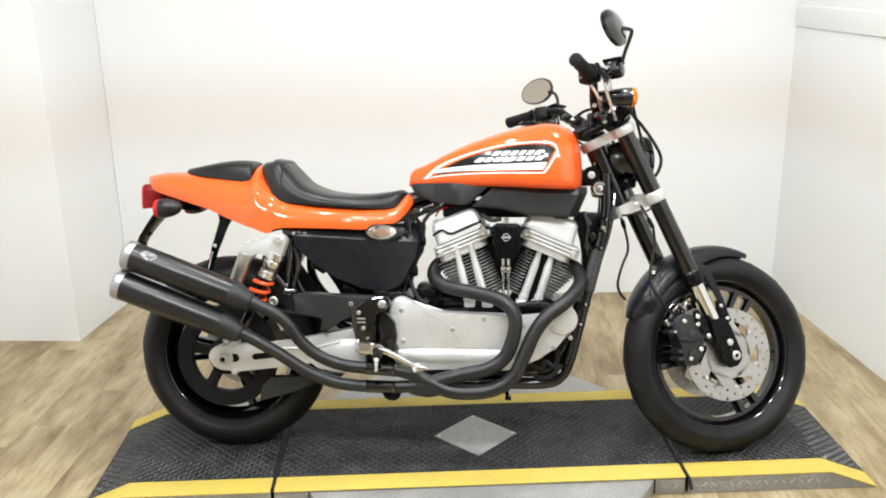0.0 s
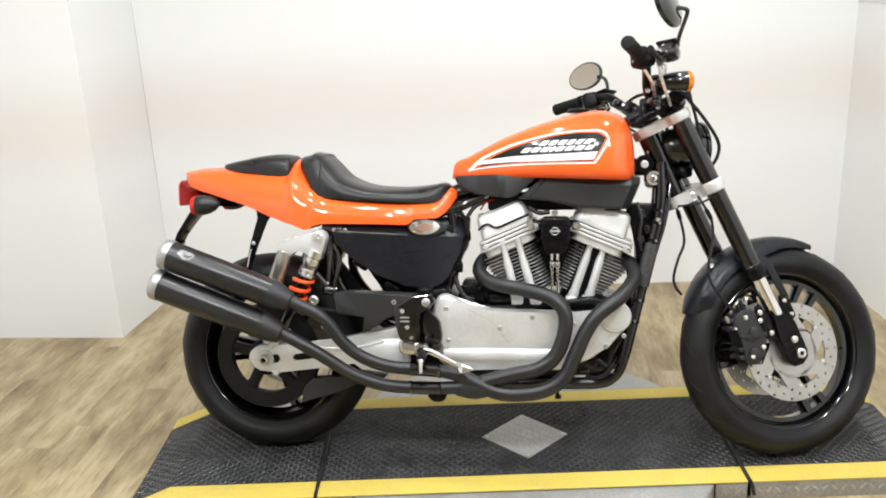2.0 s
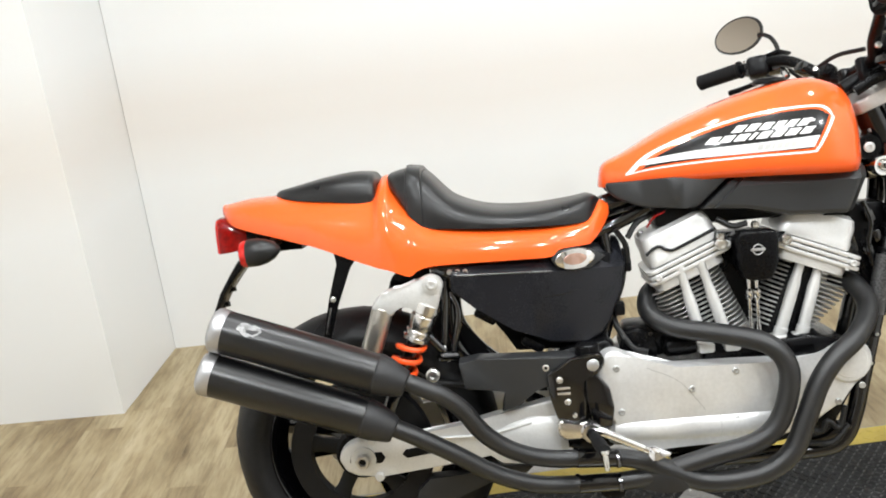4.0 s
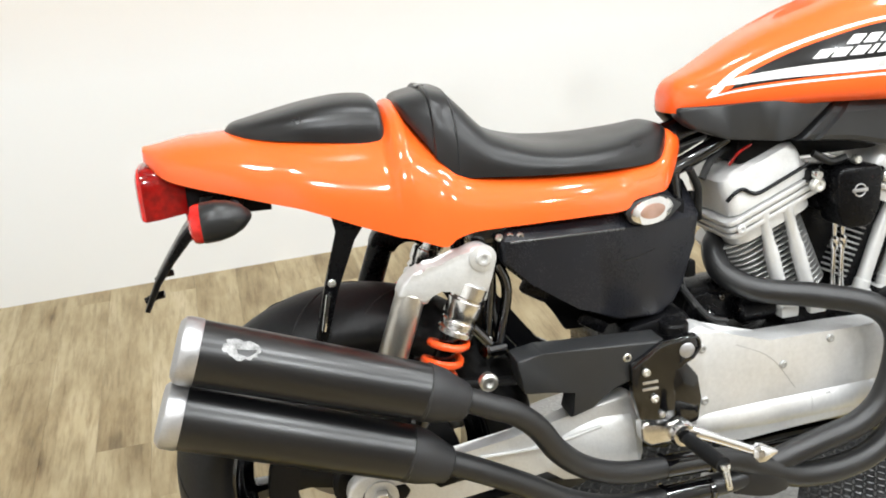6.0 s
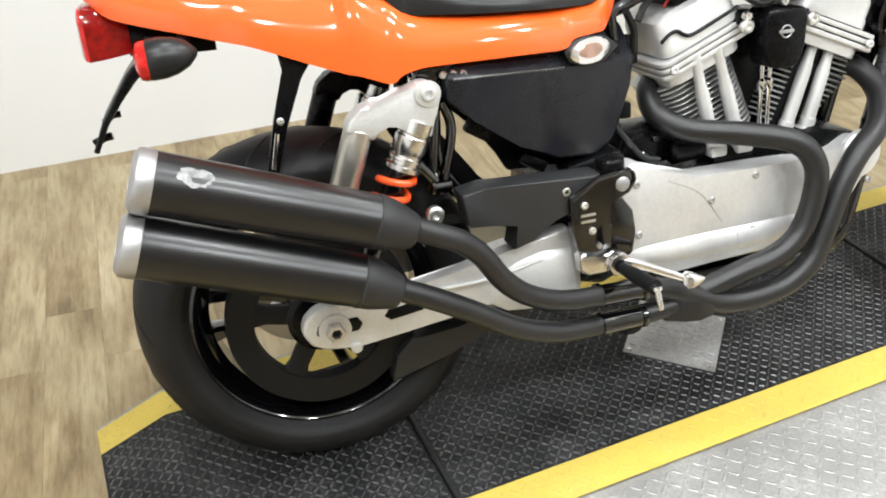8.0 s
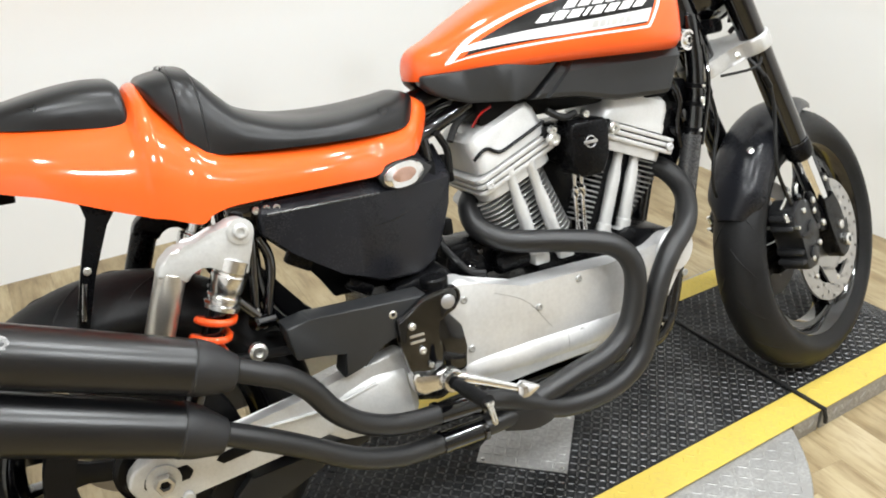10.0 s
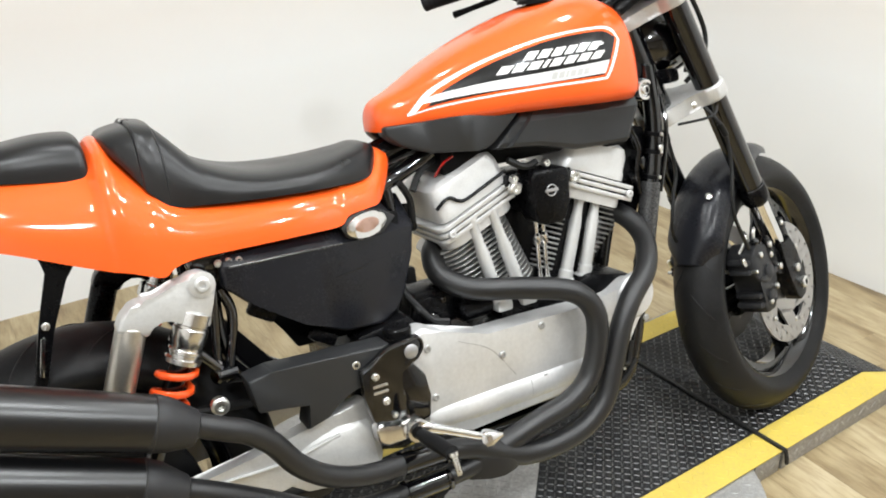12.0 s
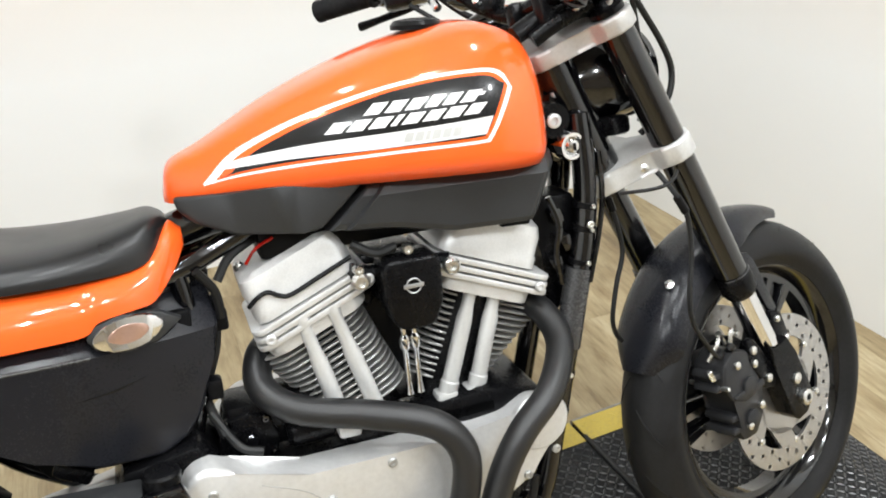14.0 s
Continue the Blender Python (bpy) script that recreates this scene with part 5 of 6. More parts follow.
part("strut_rail", tube([(-0.787, -0.129, 0.645), (-0.800, -0.129, 0.59)], 0.004, 8), CHROME, st)

# fuel tank
SET = Matrix.Translation((-0.007, 0, -0.013))
TANK = dense([(-0.190, 0.838, 0.850, 0.020), (-0.178, 0.837, 0.886, 0.044), (-0.13, 0.835, 0.908, 0.072), (-0.044, 0.833, 0.951, 0.104), (0.051, 0.829, 0.987, 0.138), (0.144, 0.825, 1.013, 0.158), (0.237, 0.820, 1.027, 0.168), (0.296, 0.817, 1.011, 0.156), (0.323, 0.818, 0.982, 0.122), (0.336, 0.825, 0.940, 0.080), (0.341, 0.84, 0.90, 0.04)], 5)
TANK = [(x, zb + float(np.interp(x, (-0.19, 0.05, 0.34), (0.0, 0.011, 0.013))), zt, hw * 0.93) for x, zb, zt, hw in TANK]


def tuck_at(h):
    """How far the flank draws in, by the height over the lower edge."""
    return 1 - 0.12 * max(0.0, 1 - h / 0.025) ** 2


def tank_shell():
    bm = hull_sections(TANK, 64, 0.62, 0.78)
    xs = [q[0] for q in TANK]
    for v in bm.verts:
        v.co.y *= tuck_at(v.co.z - float(np.interp(v.co.x, xs, [q[1] for q in TANK])))
    return bm


tank = part("fuel_tank", tank_shell(), ORANGE, bike, "glossy orange fuel tank with black and white side decal", 60)


def tank_y(x, z):
    xs = [s[0] for s in TANK]
    zb, zt, hw = [float(np.interp(x, xs, [s[k] for s in TANK])) for k in (1, 2, 3)]
    s = min(max((z - zb) / (zt - zb), 0.0), 0.999) ** (1 / 0.78)
    return hw * (1 - s * s) ** (0.62 / 2) * tuck_at(z - zb)


def on_tank(bm, side, off):
    """Lays a flat shape with x and z onto the flank of the tank."""
    for v in bm.verts:
        v.co.y = side * (tank_y(v.co.x, v.co.z) + off)
    return bm


def patch(low, high, x0, x1, nx=40, nz=8):
    bm = bmesh.new()
    g = [[bm.verts.new((x0 + (x1 - x0) * i / nx, 0, low(x0 + (x1 - x0) * i / nx) + (high(x0 + (x1 - x0) * i / nx) - low(x0 + (x1 - x0) * i / nx)) * j / nz)) for j in range(nz + 1)] for i in range(nx + 1)]
    for i in range(nx):
        for j in range(nz):
            bm.faces.new((g[i][j], g[i + 1][j], g[i + 1][j + 1], g[i][j + 1]))
    return bm


def lerp_line(pts):
    return lambda x: float(np.interp(x, [p[0] for p in pts], [p[1] for p in pts]))


def curve(pts):
    """A smooth height over x through the points."""
    line = spline([(x, z, 0) for x, z in pts], 6)
    return lerp_line([(v.x, v.y) for v in line])


hi_out = curve([(-0.138, 0.863), (-0.100, 0.897), (-0.045, 0.922), (0.005, 0.939), (0.055, 0.952), (0.11, 0.963), (0.17, 0.969), (0.222, 0.970), (0.246, 0.967), (0.260, 0.957), (0.265, 0.942)])
lo_out = curve([(-0.138, 0.860), (-0.09, 0.868), (0.0, 0.8745), (0.10, 0.877), (0.212, 0.8765), (0.228, 0.881), (0.247, 0.909), (0.265, 0.940)])


def slanted(x0, z0, w, h, lean=0.45):
    """A block letter's place as a plain slanted bar."""
    bm = bmesh.new()
    nx, nz = 3, 2
    g = [[bm.verts.new((x0 + w * i / nx + lean * h * j / nz, 0, z0 + h * j / nz)) for j in range(nz + 1)] for i in range(nx + 1)]
    for i in range(nx):
        for j in range(nz):
            bm.faces.new((g[i][j], g[i + 1][j], g[i + 1][j + 1], g[i][j + 1]))
    return bm


stripe_lo = curve([(-0.112, 0.8785), (-0.09, 0.8800), (-0.048, 0.8830), (0.0, 0.8850), (0.10, 0.8860), (0.238, 0.8880)])
stripe_hi = curve([(-0.112, 0.8820), (-0.089, 0.8905), (-0.045, 0.8965), (0.0, 0.9010), (0.05, 0.9035), (0.13, 0.9060), (0.238, 0.9105)])
for side in (-1, 1):
    for name, x0, x1, down, off, mt, label in (("decal_border", -0.138, 0.265, 0.0, 0.0006, WHITE_LINE, "white pinstripe border"), ("decal_gap", -0.129, 0.2600, 0.0042, 0.0010, ORANGE, ""), ("decal_panel", -0.120, 0.2560, 0.0082, 0.0013, BLACK_DECAL, "black decal panel")):
        k = (x1 - x0) / 0.403
        low = lambda x: lo_out(-0.138 + (x - x0) / k) + down
        high = lambda x: max(low(x) + 0.0004, hi_out(-0.138 + (x - x0) / k) - down)
        part(name, on_tank(patch(low, high, x0, x1, 60), side, off), mt, tank, label)
    stripe = patch(stripe_lo, stripe_hi, -0.112, 0.2205, 60)
    for v in stripe.verts:
        v.co.x += max(0.0, v.co.x + 0.112) / 0.3325 * (v.co.z - stripe_lo(v.co.x)) * 0.55
    part("decal_stripe", on_tank(stripe, side, 0.0017), SILVER_DECAL, tank, "silver decal stripe")
    # two rows of a maker's name, as plain slanted bars
    for x, z, rise, high, widths in ((0.068, 0.9290, 0.018, 0.0135, (0.0195, 0.0195, 0.0190, 0.0165, 0.0170, 0.0190, 0.0080)), (0.017, 0.9105, 0.026, 0.0130, (0.0205, 0.0205, 0.0215, 0.0080, 0.0205, 0.0200, 0.0215, 0.0205))):
        x0 = x
        for w in widths:
            dash = w == 0.0080 and z > 0.92
            part("lettering_bar", on_tank(slanted(x, z + (x - x0) * rise + (0.006 if dash else 0), w, 0.004 if dash else high, 1.1), side, 0.0019), WHITE_LINE, tank)
            x += w + 0.0062
    x = 0.112
    for w in (0.011, 0.011, 0.006, 0.011, 0.011, 0.011):
        part("lettering_bar", on_tank(slanted(x, 0.8905, w, 0.0115), side, 0.0021), DARK_DECAL, tank)
        x += w + 0.0025
part("fuel_cap", lathe([(0.036, 0), (0.036, 0.006), (0.030, 0.012), (0.012, 0.014)], (0.185, 0, 1.021), (0.03, 0, 1), 32), BLACK_SATIN, tank, "black fuel cap")

# black covers under the tank
SET = Matrix.Translation((-0.011, 0, 0.008))


def flared(bm):
    """Narrows a cover under the tank towards its rear."""
    sliced(bm, -0.20, 0.07, 0.02)
    for v in bm.verts:
        v.co.y *= float(np.interp(v.co.x, (-0.19, -0.15, -0.10, 0.05), (0.36, 0.56, 0.74, 0.97)))
    return bm


def airbox_shell(s):
    """Long cover with a slanted rear edge, a bevel along its top and rear, and a front end that turns inwards."""
    def at(u, z):
        back = float(np.interp(z, (0.755, 0.819), (0.008, 0.080)))
        fore = float(np.interp(z, (0.724, 0.795), (0.300, 0.330)))
        return back + (fore - back) * u
    rings = []
    for u, full, turn in ((0.0, 0.90, 0.0), (0.012, 0.93, 0.0), (0.075, 0.935, 0.0), (0.090, 1.0, 0.0), (0.30, 1.0, 0.0), (0.60, 1.0, 0.0), (0.85, 1.0, 0.0), (0.975, 1.0, 0.0), (1.0, 0.975, 0.0), (1.0, 0.62, 0.024), (1.0, 0.30, 0.030)):
        lo = float(np.interp(u, (0.0, 0.10, 0.35, 0.62, 1.0), (0.758, 0.756, 0.748, 0.728, 0.724)))
        hi = float(np.interp(u, (0.0, 1.0), (0.820, 0.812)))
        ridge = float(np.interp(u, (0.0, 1.0), (0.802, 0.794)))
        w = 0.112 * full
        ring = [(0.03, lo), (w * 0.90, lo), (w * 0.975, lo + 0.003), (w, lo + 0.010), (w, ridge - 0.002), (w * 0.985, ridge + 0.001), (w * 0.90, hi - 0.003), (w * 0.86, hi), (0.03, hi)]
        rings.append([Vector((at(u, z) + turn, s * max(y, 0.03), z)) for y, z in ring])
    return skin(rings)


for s in (-1, 1):
    y0, y1 = sorted((s * 0.112, s * 0.03))
    ub = part("tank_underside_cover", flared(prism([(-0.176, 0.826), (-0.172, 0.808), (-0.152, 0.790), (-0.106, 0.771), (-0.02, 0.762), (0.000, 0.763), (0.012, 0.770), (0.066, 0.820), (0.062, 0.832), (-0.09, 0.828)], y0, y1, 0.008, 3)), COVER_GREY, bike, "dark grey lower tank cover")
    fb = part("airbox_cover", airbox_shell(s), COVER_GREY, bike, "satin dark grey airbox cover", 18)
    part("cover_slot", prism([(0.255, 0.722), (0.262, 0.728), (0.300, 0.726), (0.296, 0.720)], s * 0.095 - 0.008, s * 0.095 + 0.008, 0.001), BLACK_PLASTIC, fb)
SET = Matrix()
# plain black block put in for the shade between tank and engine
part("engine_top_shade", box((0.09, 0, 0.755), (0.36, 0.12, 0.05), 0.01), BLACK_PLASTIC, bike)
part("intake_manifold", prism([(0.045, 0.50), (0.030, 0.62), (0.055, 0.70), (0.145, 0.70), (0.165, 0.62), (0.150, 0.50)], -0.010, 0.070, 0.01), BLACK_SATIN, bike, "black intake between the cylinders")
part("throttle_body", lathe([(0.03, -0.05), (0.036, -0.04), (0.036, 0.06), (0.03, 0.07)], (0.095, 0, 0.66), (0, 1, 0), 24), BLACK_SATIN, bike)
for pts in ([(0.03, -0.09, 0.742), (0.06, -0.095, 0.725), (0.09, -0.09, 0.728)], [(-0.150, -0.055, 0.715), (-0.125, -0.045, 0.745), (-0.07, -0.03, 0.768)],
            [(-0.155, -0.03, 0.69), (-0.165, -0.035, 0.62), (-0.19, -0.045, 0.55), (-0.175, -0.08, 0.50)], [(-0.19, -0.06, 0.53), (-0.16, -0.09, 0.485), (-0.13, -0.10, 0.475)],
            [(0.17, -0.10, 0.29), (0.21, -0.115, 0.28), (0.225, -0.115, 0.30), (0.25, -0.115, 0.285), (0.265, -0.11, 0.33)], [(0.19, -0.1, 0.25), (0.235, -0.115, 0.255), (0.27, -0.115, 0.29)], [(-0.175, -0.06, 0.735), (-0.155, -0.05, 0.70), (-0.152, -0.045, 0.66)]):
    part("hose", tube(pts, 0.0065, 8), CABLE, bike)
part("wire", tube([(-0.11, -0.07, 0.735), (-0.095, -0.075, 0.755), (-0.07, -0.07, 0.765)], 0.0025, 6), RED_LENS, bike)
for x, y, z in ((-0.155, -0.035, 0.655), (-0.178, -0.055, 0.565)):
    part("connector", box((x, y, z), (0.022, 0.025, 0.03), 0.005), BLACK_PLASTIC, bike)
SET = Matrix.Translation((0.008, 0.047, 0.022))
ig = part("ignition_switch", lathe([(0.018, 0), (0.0225, 0.004), (0.0225, 0.026), (0.020, 0.031), (0.016, 0.031), (0.015, 0.027)], (0.372, -0.070, 0.795), (0.15, -1, 0), 28), CHROME, bike, "chromed ignition switch")
part("key_face", lathe([(0.015, 0.026), (0.0125, 0.029), (0.009, 0.033), (0.0, 0.035)], (0.372, -0.070, 0.795), (0.15, -1, 0), 24), POLISHED, ig)
part("key_slot", box((0.377, -0.106, 0.795), (0.003, 0.003, 0.012), 0.0008), BLACK_PLASTIC, ig)
part("switch_boss", lathe([(0.024, 0), (0.026, 0.004), (0.026, 0.03)], (0.352, -0.060, 0.835), (0, -1, 0), 28), BLACK_SATIN, bike)
bolt((0.352, -0.090, 0.835), (0, -1, 0), 0.011, bike, SILVER, 0.006, 16)
bolt((0.370, -0.06, 0.872), (0, -1, 0), 0.010, bike, SILVER, 0.012, 16)
part("head_bracket", box((0.385, -0.04, 0.825), (0.06, 0.06, 0.12), 0.012), BLACK_GLOSS, bike)


# front end, turned to the left with the handlebar
SET = Matrix.Translation((0.010, 0.004, 0.007))
BAR = Matrix()


def fpart(name, bm, mat, parent=None, label="", angle=35):
    return part(name, move(bm, STEER @ BAR), mat, parent or bike, label, angle)


def fork_x(z):
    return 0.413 + (0.98 - z) * 0.480


front_wheel = fpart("front_wheel", rim_mesh(FX, FZ, 0.229, 0.106), BLACK_GLOSS, None, "gloss black cast front wheel")
fpart("tyre", tyre_mesh(FX, FZ, 0.304, 0.120, 0.229, True), RUBBER, front_wheel, "worn black rubber tyre")
tyre_grooves(FX, FZ, 0.304, 0.120, 0.229, True, 17, front_wheel, STEER)
fpart("hub", lathe([(0.022, -0.066), (0.070, -0.064), (0.084, -0.058), (0.084, -0.050), (0.040, -0.04), (0.030, 0), (0.040, 0.04), (0.084, 0.050), (0.084, 0.058), (0.070, 0.064), (0.022, 0.066)], (FX, 0, FZ), (0, 1, 0), 28), BLACK_SATIN, front_wheel)
for k in range(3):
    a = math.tau * k / 3 + radians(62)
    for s in (-1, 1):
        fpart("spoke", blade(FX, FZ, a + s * 0.45, a + s * 0.14, 0.032, 0.198, 0.022, 0.034), BLACK_GLOSS, front_wheel)
fpart("valve_stem", rod((FX + 0.190, -0.02, FZ), (FX + 0.168, -0.035, FZ), 0.004, 8), BLACK_GLOSS, front_wheel)


def drilled_disc(cx, cz, y, t, r0, r1, sectors, rows):
    bm = bmesh.new()
    cache = {}

    def vert(r, a, yy):
        key = (round(r, 5), round(a % math.tau, 5), yy)
        if key not in cache:
            cache[key] = bm.verts.new((cx + r * math.cos(a), yy, cz + r * math.sin(a)))
        return cache[key]
    ya, yb = y - t / 2, y + t / 2
    da, dr = math.tau / sectors, (r1 - r0) / rows
    for i in range(sectors):
        for j in range(rows):
            a, r = i * da, r0 + j * dr
            cor = [(r, a), (r + dr, a), (r + dr, a + da), (r, a + da)]
            if (i + 2 * j) % 4 == 0:
                rc, ac, hr = r + dr / 2, a + da / 2, 0.0042
                hole = [(rc + hr * math.cos(q) * -1, ac + hr * math.sin(q) * -1 / rc) for q in [radians(45 + 45 * k) for k in range(8)]]
                for yy in (ya, yb):
                    hv = [bm.verts.new((cx + h[0] * math.cos(h[1]), yy, cz + h[0] * math.sin(h[1]))) for h in hole]
                    cv = [vert(*c, yy) for c in cor]
                    order = [7, 0, 1, 2, 3, 4, 5, 6]
                    near = []
                    for c in cv:
                        near.append(min(range(8), key=lambda q: (hv[q].co - c.co).length))
                    for k in range(4):
                        p, q = near[k], near[(k + 1) % 4]
                        step = 1 if (q - p) % 8 <= 4 else -1
                        path, w = [p], p
                        while w != q:
                            w = (w + step) % 8
                            path.append(w)
                        bm.faces.new([cv[k]] + [hv[w] for w in path] + [cv[(k + 1) % 4]])
            else:
                for yy in (ya, yb):
                    bm.faces.new([vert(*c, yy) for c in cor])
    for i in range(sectors):
        for r in (r0, r1):
            a = i * da
            bm.faces.new((vert(r, a, ya), vert(r, a + da, ya), vert(r, a + da, yb), vert(r, a, yb)))
    return bm


for s in (-1, 1):
    y = s * 0.072
    bd = fpart("brake_disc", drilled_disc(FX, FZ, y, 0.005, 0.101, 0.140, 60, 3), DISC_STEEL, front_wheel, "drilled steel brake disc", 30)
    fpart("disc_carrier", ring_y([(0.034, y - 0.003), (0.074, y - 0.003), (0.074, y + 0.003), (0.034, y + 0.003)], FX, FZ, 48), DISC_STEEL, bd)
    for k in range(6):
        a = math.tau * k / 6 + 0.2
        pts = [(0.070, -0.46), (0.078, -0.24), (0.090, 0.0), (0.104, 0.16), (0.104, 0.62), (0.090, 0.54), (0.070, 0.44)]
        fpart("carrier_arm", prism([(FX + r * math.cos(a + q), FZ + r * math.sin(a + q)) for r, q in pts], y - 0.003, y + 0.003), DISC_STEEL, bd)
    for k in range(6):
        a = math.tau * k / 6 + 0.75
        fpart("rivet", rod((FX + 0.099 * math.cos(a), y - 0.005, FZ + 0.099 * math.sin(a)), (FX + 0.099 * math.cos(a), y + 0.005, FZ + 0.099 * math.sin(a)), 0.006, 10), BOLT, bd)
    yl = s * 0.090
    leg = fpart("fork_leg", tube([(fork_x(0.965), yl, 0.965), (fork_x(0.80), yl, 0.80), (fork_x(0.525), yl, 0.525)], 0.0265, 28, 1), BLACK_GLOSS, None, "gloss black upside-down fork leg")
    fpart("dust_seal", lathe([(0.0275, 0), (0.030, 0.004), (0.030, 0.03), (0.027, 0.038), (0.0235, 0.042)], (fork_x(0.548), yl, 0.548), (0.482, 0, -1), 28), BLACK_SATIN, leg)
    fpart("slider", rod((fork_x(0.53), yl, 0.53), (fork_x(0.397), yl, 0.397), 0.0215, 28), CHROME, leg, "bright chromed slider")
    face = yl + s * 0.024
    foot = fpart("fork_foot", prism([(0.664, 0.420), (0.676, 0.402), (0.700, 0.405), (0.714, 0.418), (0.735, 0.385), (0.770, 0.308), (0.770, 0.286), (0.756, 0.267), (0.730, 0.260), (0.714, 0.274), (0.697, 0.318), (0.680, 0.362)], min(face, yl - s * 0.013), max(face, yl - s * 0.013), 0.006, 3), BLACK_SATIN, leg, "black axle clamp")
    fpart("caliper_bracket", prism([(0.620, 0.432), (0.634, 0.436), (0.650, 0.416), (0.690, 0.360), (0.684, 0.334), (0.656, 0.340), (0.622, 0.398)], yl - 0.006 + s * 0.010, yl + 0.006 + s * 0.010, 0.003, 2), BLACK_SATIN, foot)
    fpart("fender_lug", prism([(0.700, 0.462), (0.726, 0.456), (0.748, 0.402), (0.728, 0.384), (0.706, 0.416)], yl - 0.008, yl + 0.008, 0.003, 2), BLACK_SATIN, foot)
    fpart("fender_stay", prism([(0.640, 0.577), (0.672, 0.570), (0.688, 0.554), (0.736, 0.458), (0.718, 0.448), (0.670, 0.540), (0.642, 0.560)], yl * 0.9 - 0.003, yl * 0.9 + 0.003, 0.0015), GREY_SATIN, foot, "dark fender stay")
    for x, z, r, yf in ((0.631, 0.415, 0.0075, yl + s * 0.016), (0.665, 0.357, 0.0075, yl + s * 0.016), (0.712, 0.446, 0.0060, yl + s * 0.008), (0.733, 0.408, 0.0060, yl + s * 0.008), (0.729, 0.337, 0.0100, face)):
        fpart("bolt", lathe([(r, 0), (r, 0.004), (r * 0.6, 0.006)], (x, yf, z), (0, s, 0), 12), BOLT, foot)
    fpart("axle_end", lathe([(0.014, -0.004), (0.014, 0.008), (0.011, 0.010), (0.0065, 0.010), (0.006, 0.002)], (FX, face, FZ), (0, s, 0), 20), BOLT, foot)
    fpart("axle_socket", lathe([(0.0064, 0.004), (0.0064, 0.0085), (0.003, 0.009)], (FX, face, FZ), (0, s, 0), 6), BLACK_PLASTIC, foot)
    for a, b, r in ((0.552, 0.542, 0.0285), (0.530, 0.524, 0.0250)):
        fpart("seal_clip", lathe([(r, 0), (r + 0.001, 0.002), (r, 0.004)], (fork_x(a), yl, a), (0.482, 0, -1), 28), DARK_CHROME, leg)
    cal = fpart("brake_caliper", prism([(0.552, 0.378), (0.558, 0.408), (0.585, 0.428), (0.618, 0.420), (0.645, 0.392), (0.655, 0.350), (0.648, 0.300), (0.628, 0.270), (0.592, 0.268), (0.580, 0.292), (0.586, 0.320), (0.574, 0.345)], y - 0.032, y + 0.032, 0.006, 2), CALIPER_GREY, None, "dark grey four-piston brake caliper")
    for x, z in ((0.632, 0.392), (0.640, 0.318), (0.606, 0.292), (0.588, 0.402)):
        fpart("bolt", lathe([(0.007, 0), (0.007, 0.005), (0.004, 0.007)], (x, y + s * 0.032, z), (0, s, 0), 12), BOLT, cal)
    for z0 in (0.386, 0.364):
        fpart("caliper_fin", prism([(0.542, z0 + 0.002), (0.548, z0 + 0.014), (0.60, z0 + 0.010), (0.60, z0 - 0.004)], y - 0.026, y + 0.026, 0.004), CALIPER_GREY, cal)
    for z0 in (0.306, 0.284):
        fpart("caliper_fin", prism([(0.568, z0), (0.570, z0 + 0.012), (0.61, z0 + 0.014), (0.61, z0)], y - 0.030, y + 0.030, 0.004), CALIPER_GREY, cal)
    fpart("caliper_rib", prism([(0.575, 0.345), (0.572, 0.352), (0.652, 0.362), (0.654, 0.348), (0.60, 0.336)], y - 0.036, y + 0.036, 0.003), CALIPER_GREY, cal)
    fpart("pad_spring", tube([(0.560, y, 0.412), (0.572, y + s * 0.012, 0.440), (0.592, y, 0.452), (0.606, y, 0.430)], 0.004, 8), BOLT, cal)
    fpart("pad_spring", tube([(0.598, y + s * 0.015, 0.425), (0.602, y + s * 0.018, 0.455), (0.620, y + s * 0.01, 0.452)], 0.004, 8), BOLT, cal)
    fpart("bleed_nipple", rod((0.545, y + s * 0.02, 0.388), (0.536, y + s * 0.02, 0.406), 0.005, 8), BOLT, cal)
    fpart("pad_pin", rod((0.556, y - 0.04, 0.372), (0.556, y + 0.04, 0.372), 0.004, 8), BOLT, cal)
    fpart("hose_union", rod((0.592, y + s * 0.015, 0.418), (0.585, y + s * 0.03, 0.436), 0.008, 10), BLACK_GLOSS, cal)
    for z in (0.358, 0.300):
        fpart("piston_cap", lathe([(0.017, 0), (0.017, 0.005), (0.013, 0.007)], (0.616, y + s * 0.031, z), (0, s, 0), 24), CALIPER_GREY, cal)

# front fender
rings = []
for i in range(31):
    u = i / 30
    a = radians(158 - 88 * u)
    R = 0.317 + 0.020 * math.sin(math.pi * u) + 0.030 * max(0, u - 0.55) ** 1.3
    hw = 0.066 * min(1.0, 0.55 + 4 * u, 0.22 + 2.2 * (1 - u))
    ring = []
    for sgn, dr in ((1, 0.0), (-1, -0.004)):
        row = []
        for k in range(11):
            v = -1 + 2 * k / 10
            rr = R + dr - (0.048 - 0.034 * max(0, u - 0.6) / 0.4) * abs(v) ** 2.6
            row.append(Vector((FX + rr * math.cos(a), hw * math.sin(v * 1.45) / math.sin(1.45), FZ + rr * math.sin(a))))
        ring += row if sgn > 0 else row[::-1]
    rings.append(ring)
fend = fpart("front_fender", skin(rings), GREY_SATIN, None, "charcoal satin front fender", 50)
fpart("fender_bolt", lathe([(0.008, 0), (0.008, 0.004), (0.004, 0.006)], (FX - 0.220, -0.040, FZ + 0.250), (-0.6, -0.45, 0.6), 12), BOLT, fend)

# triple clamps, square to the fork legs


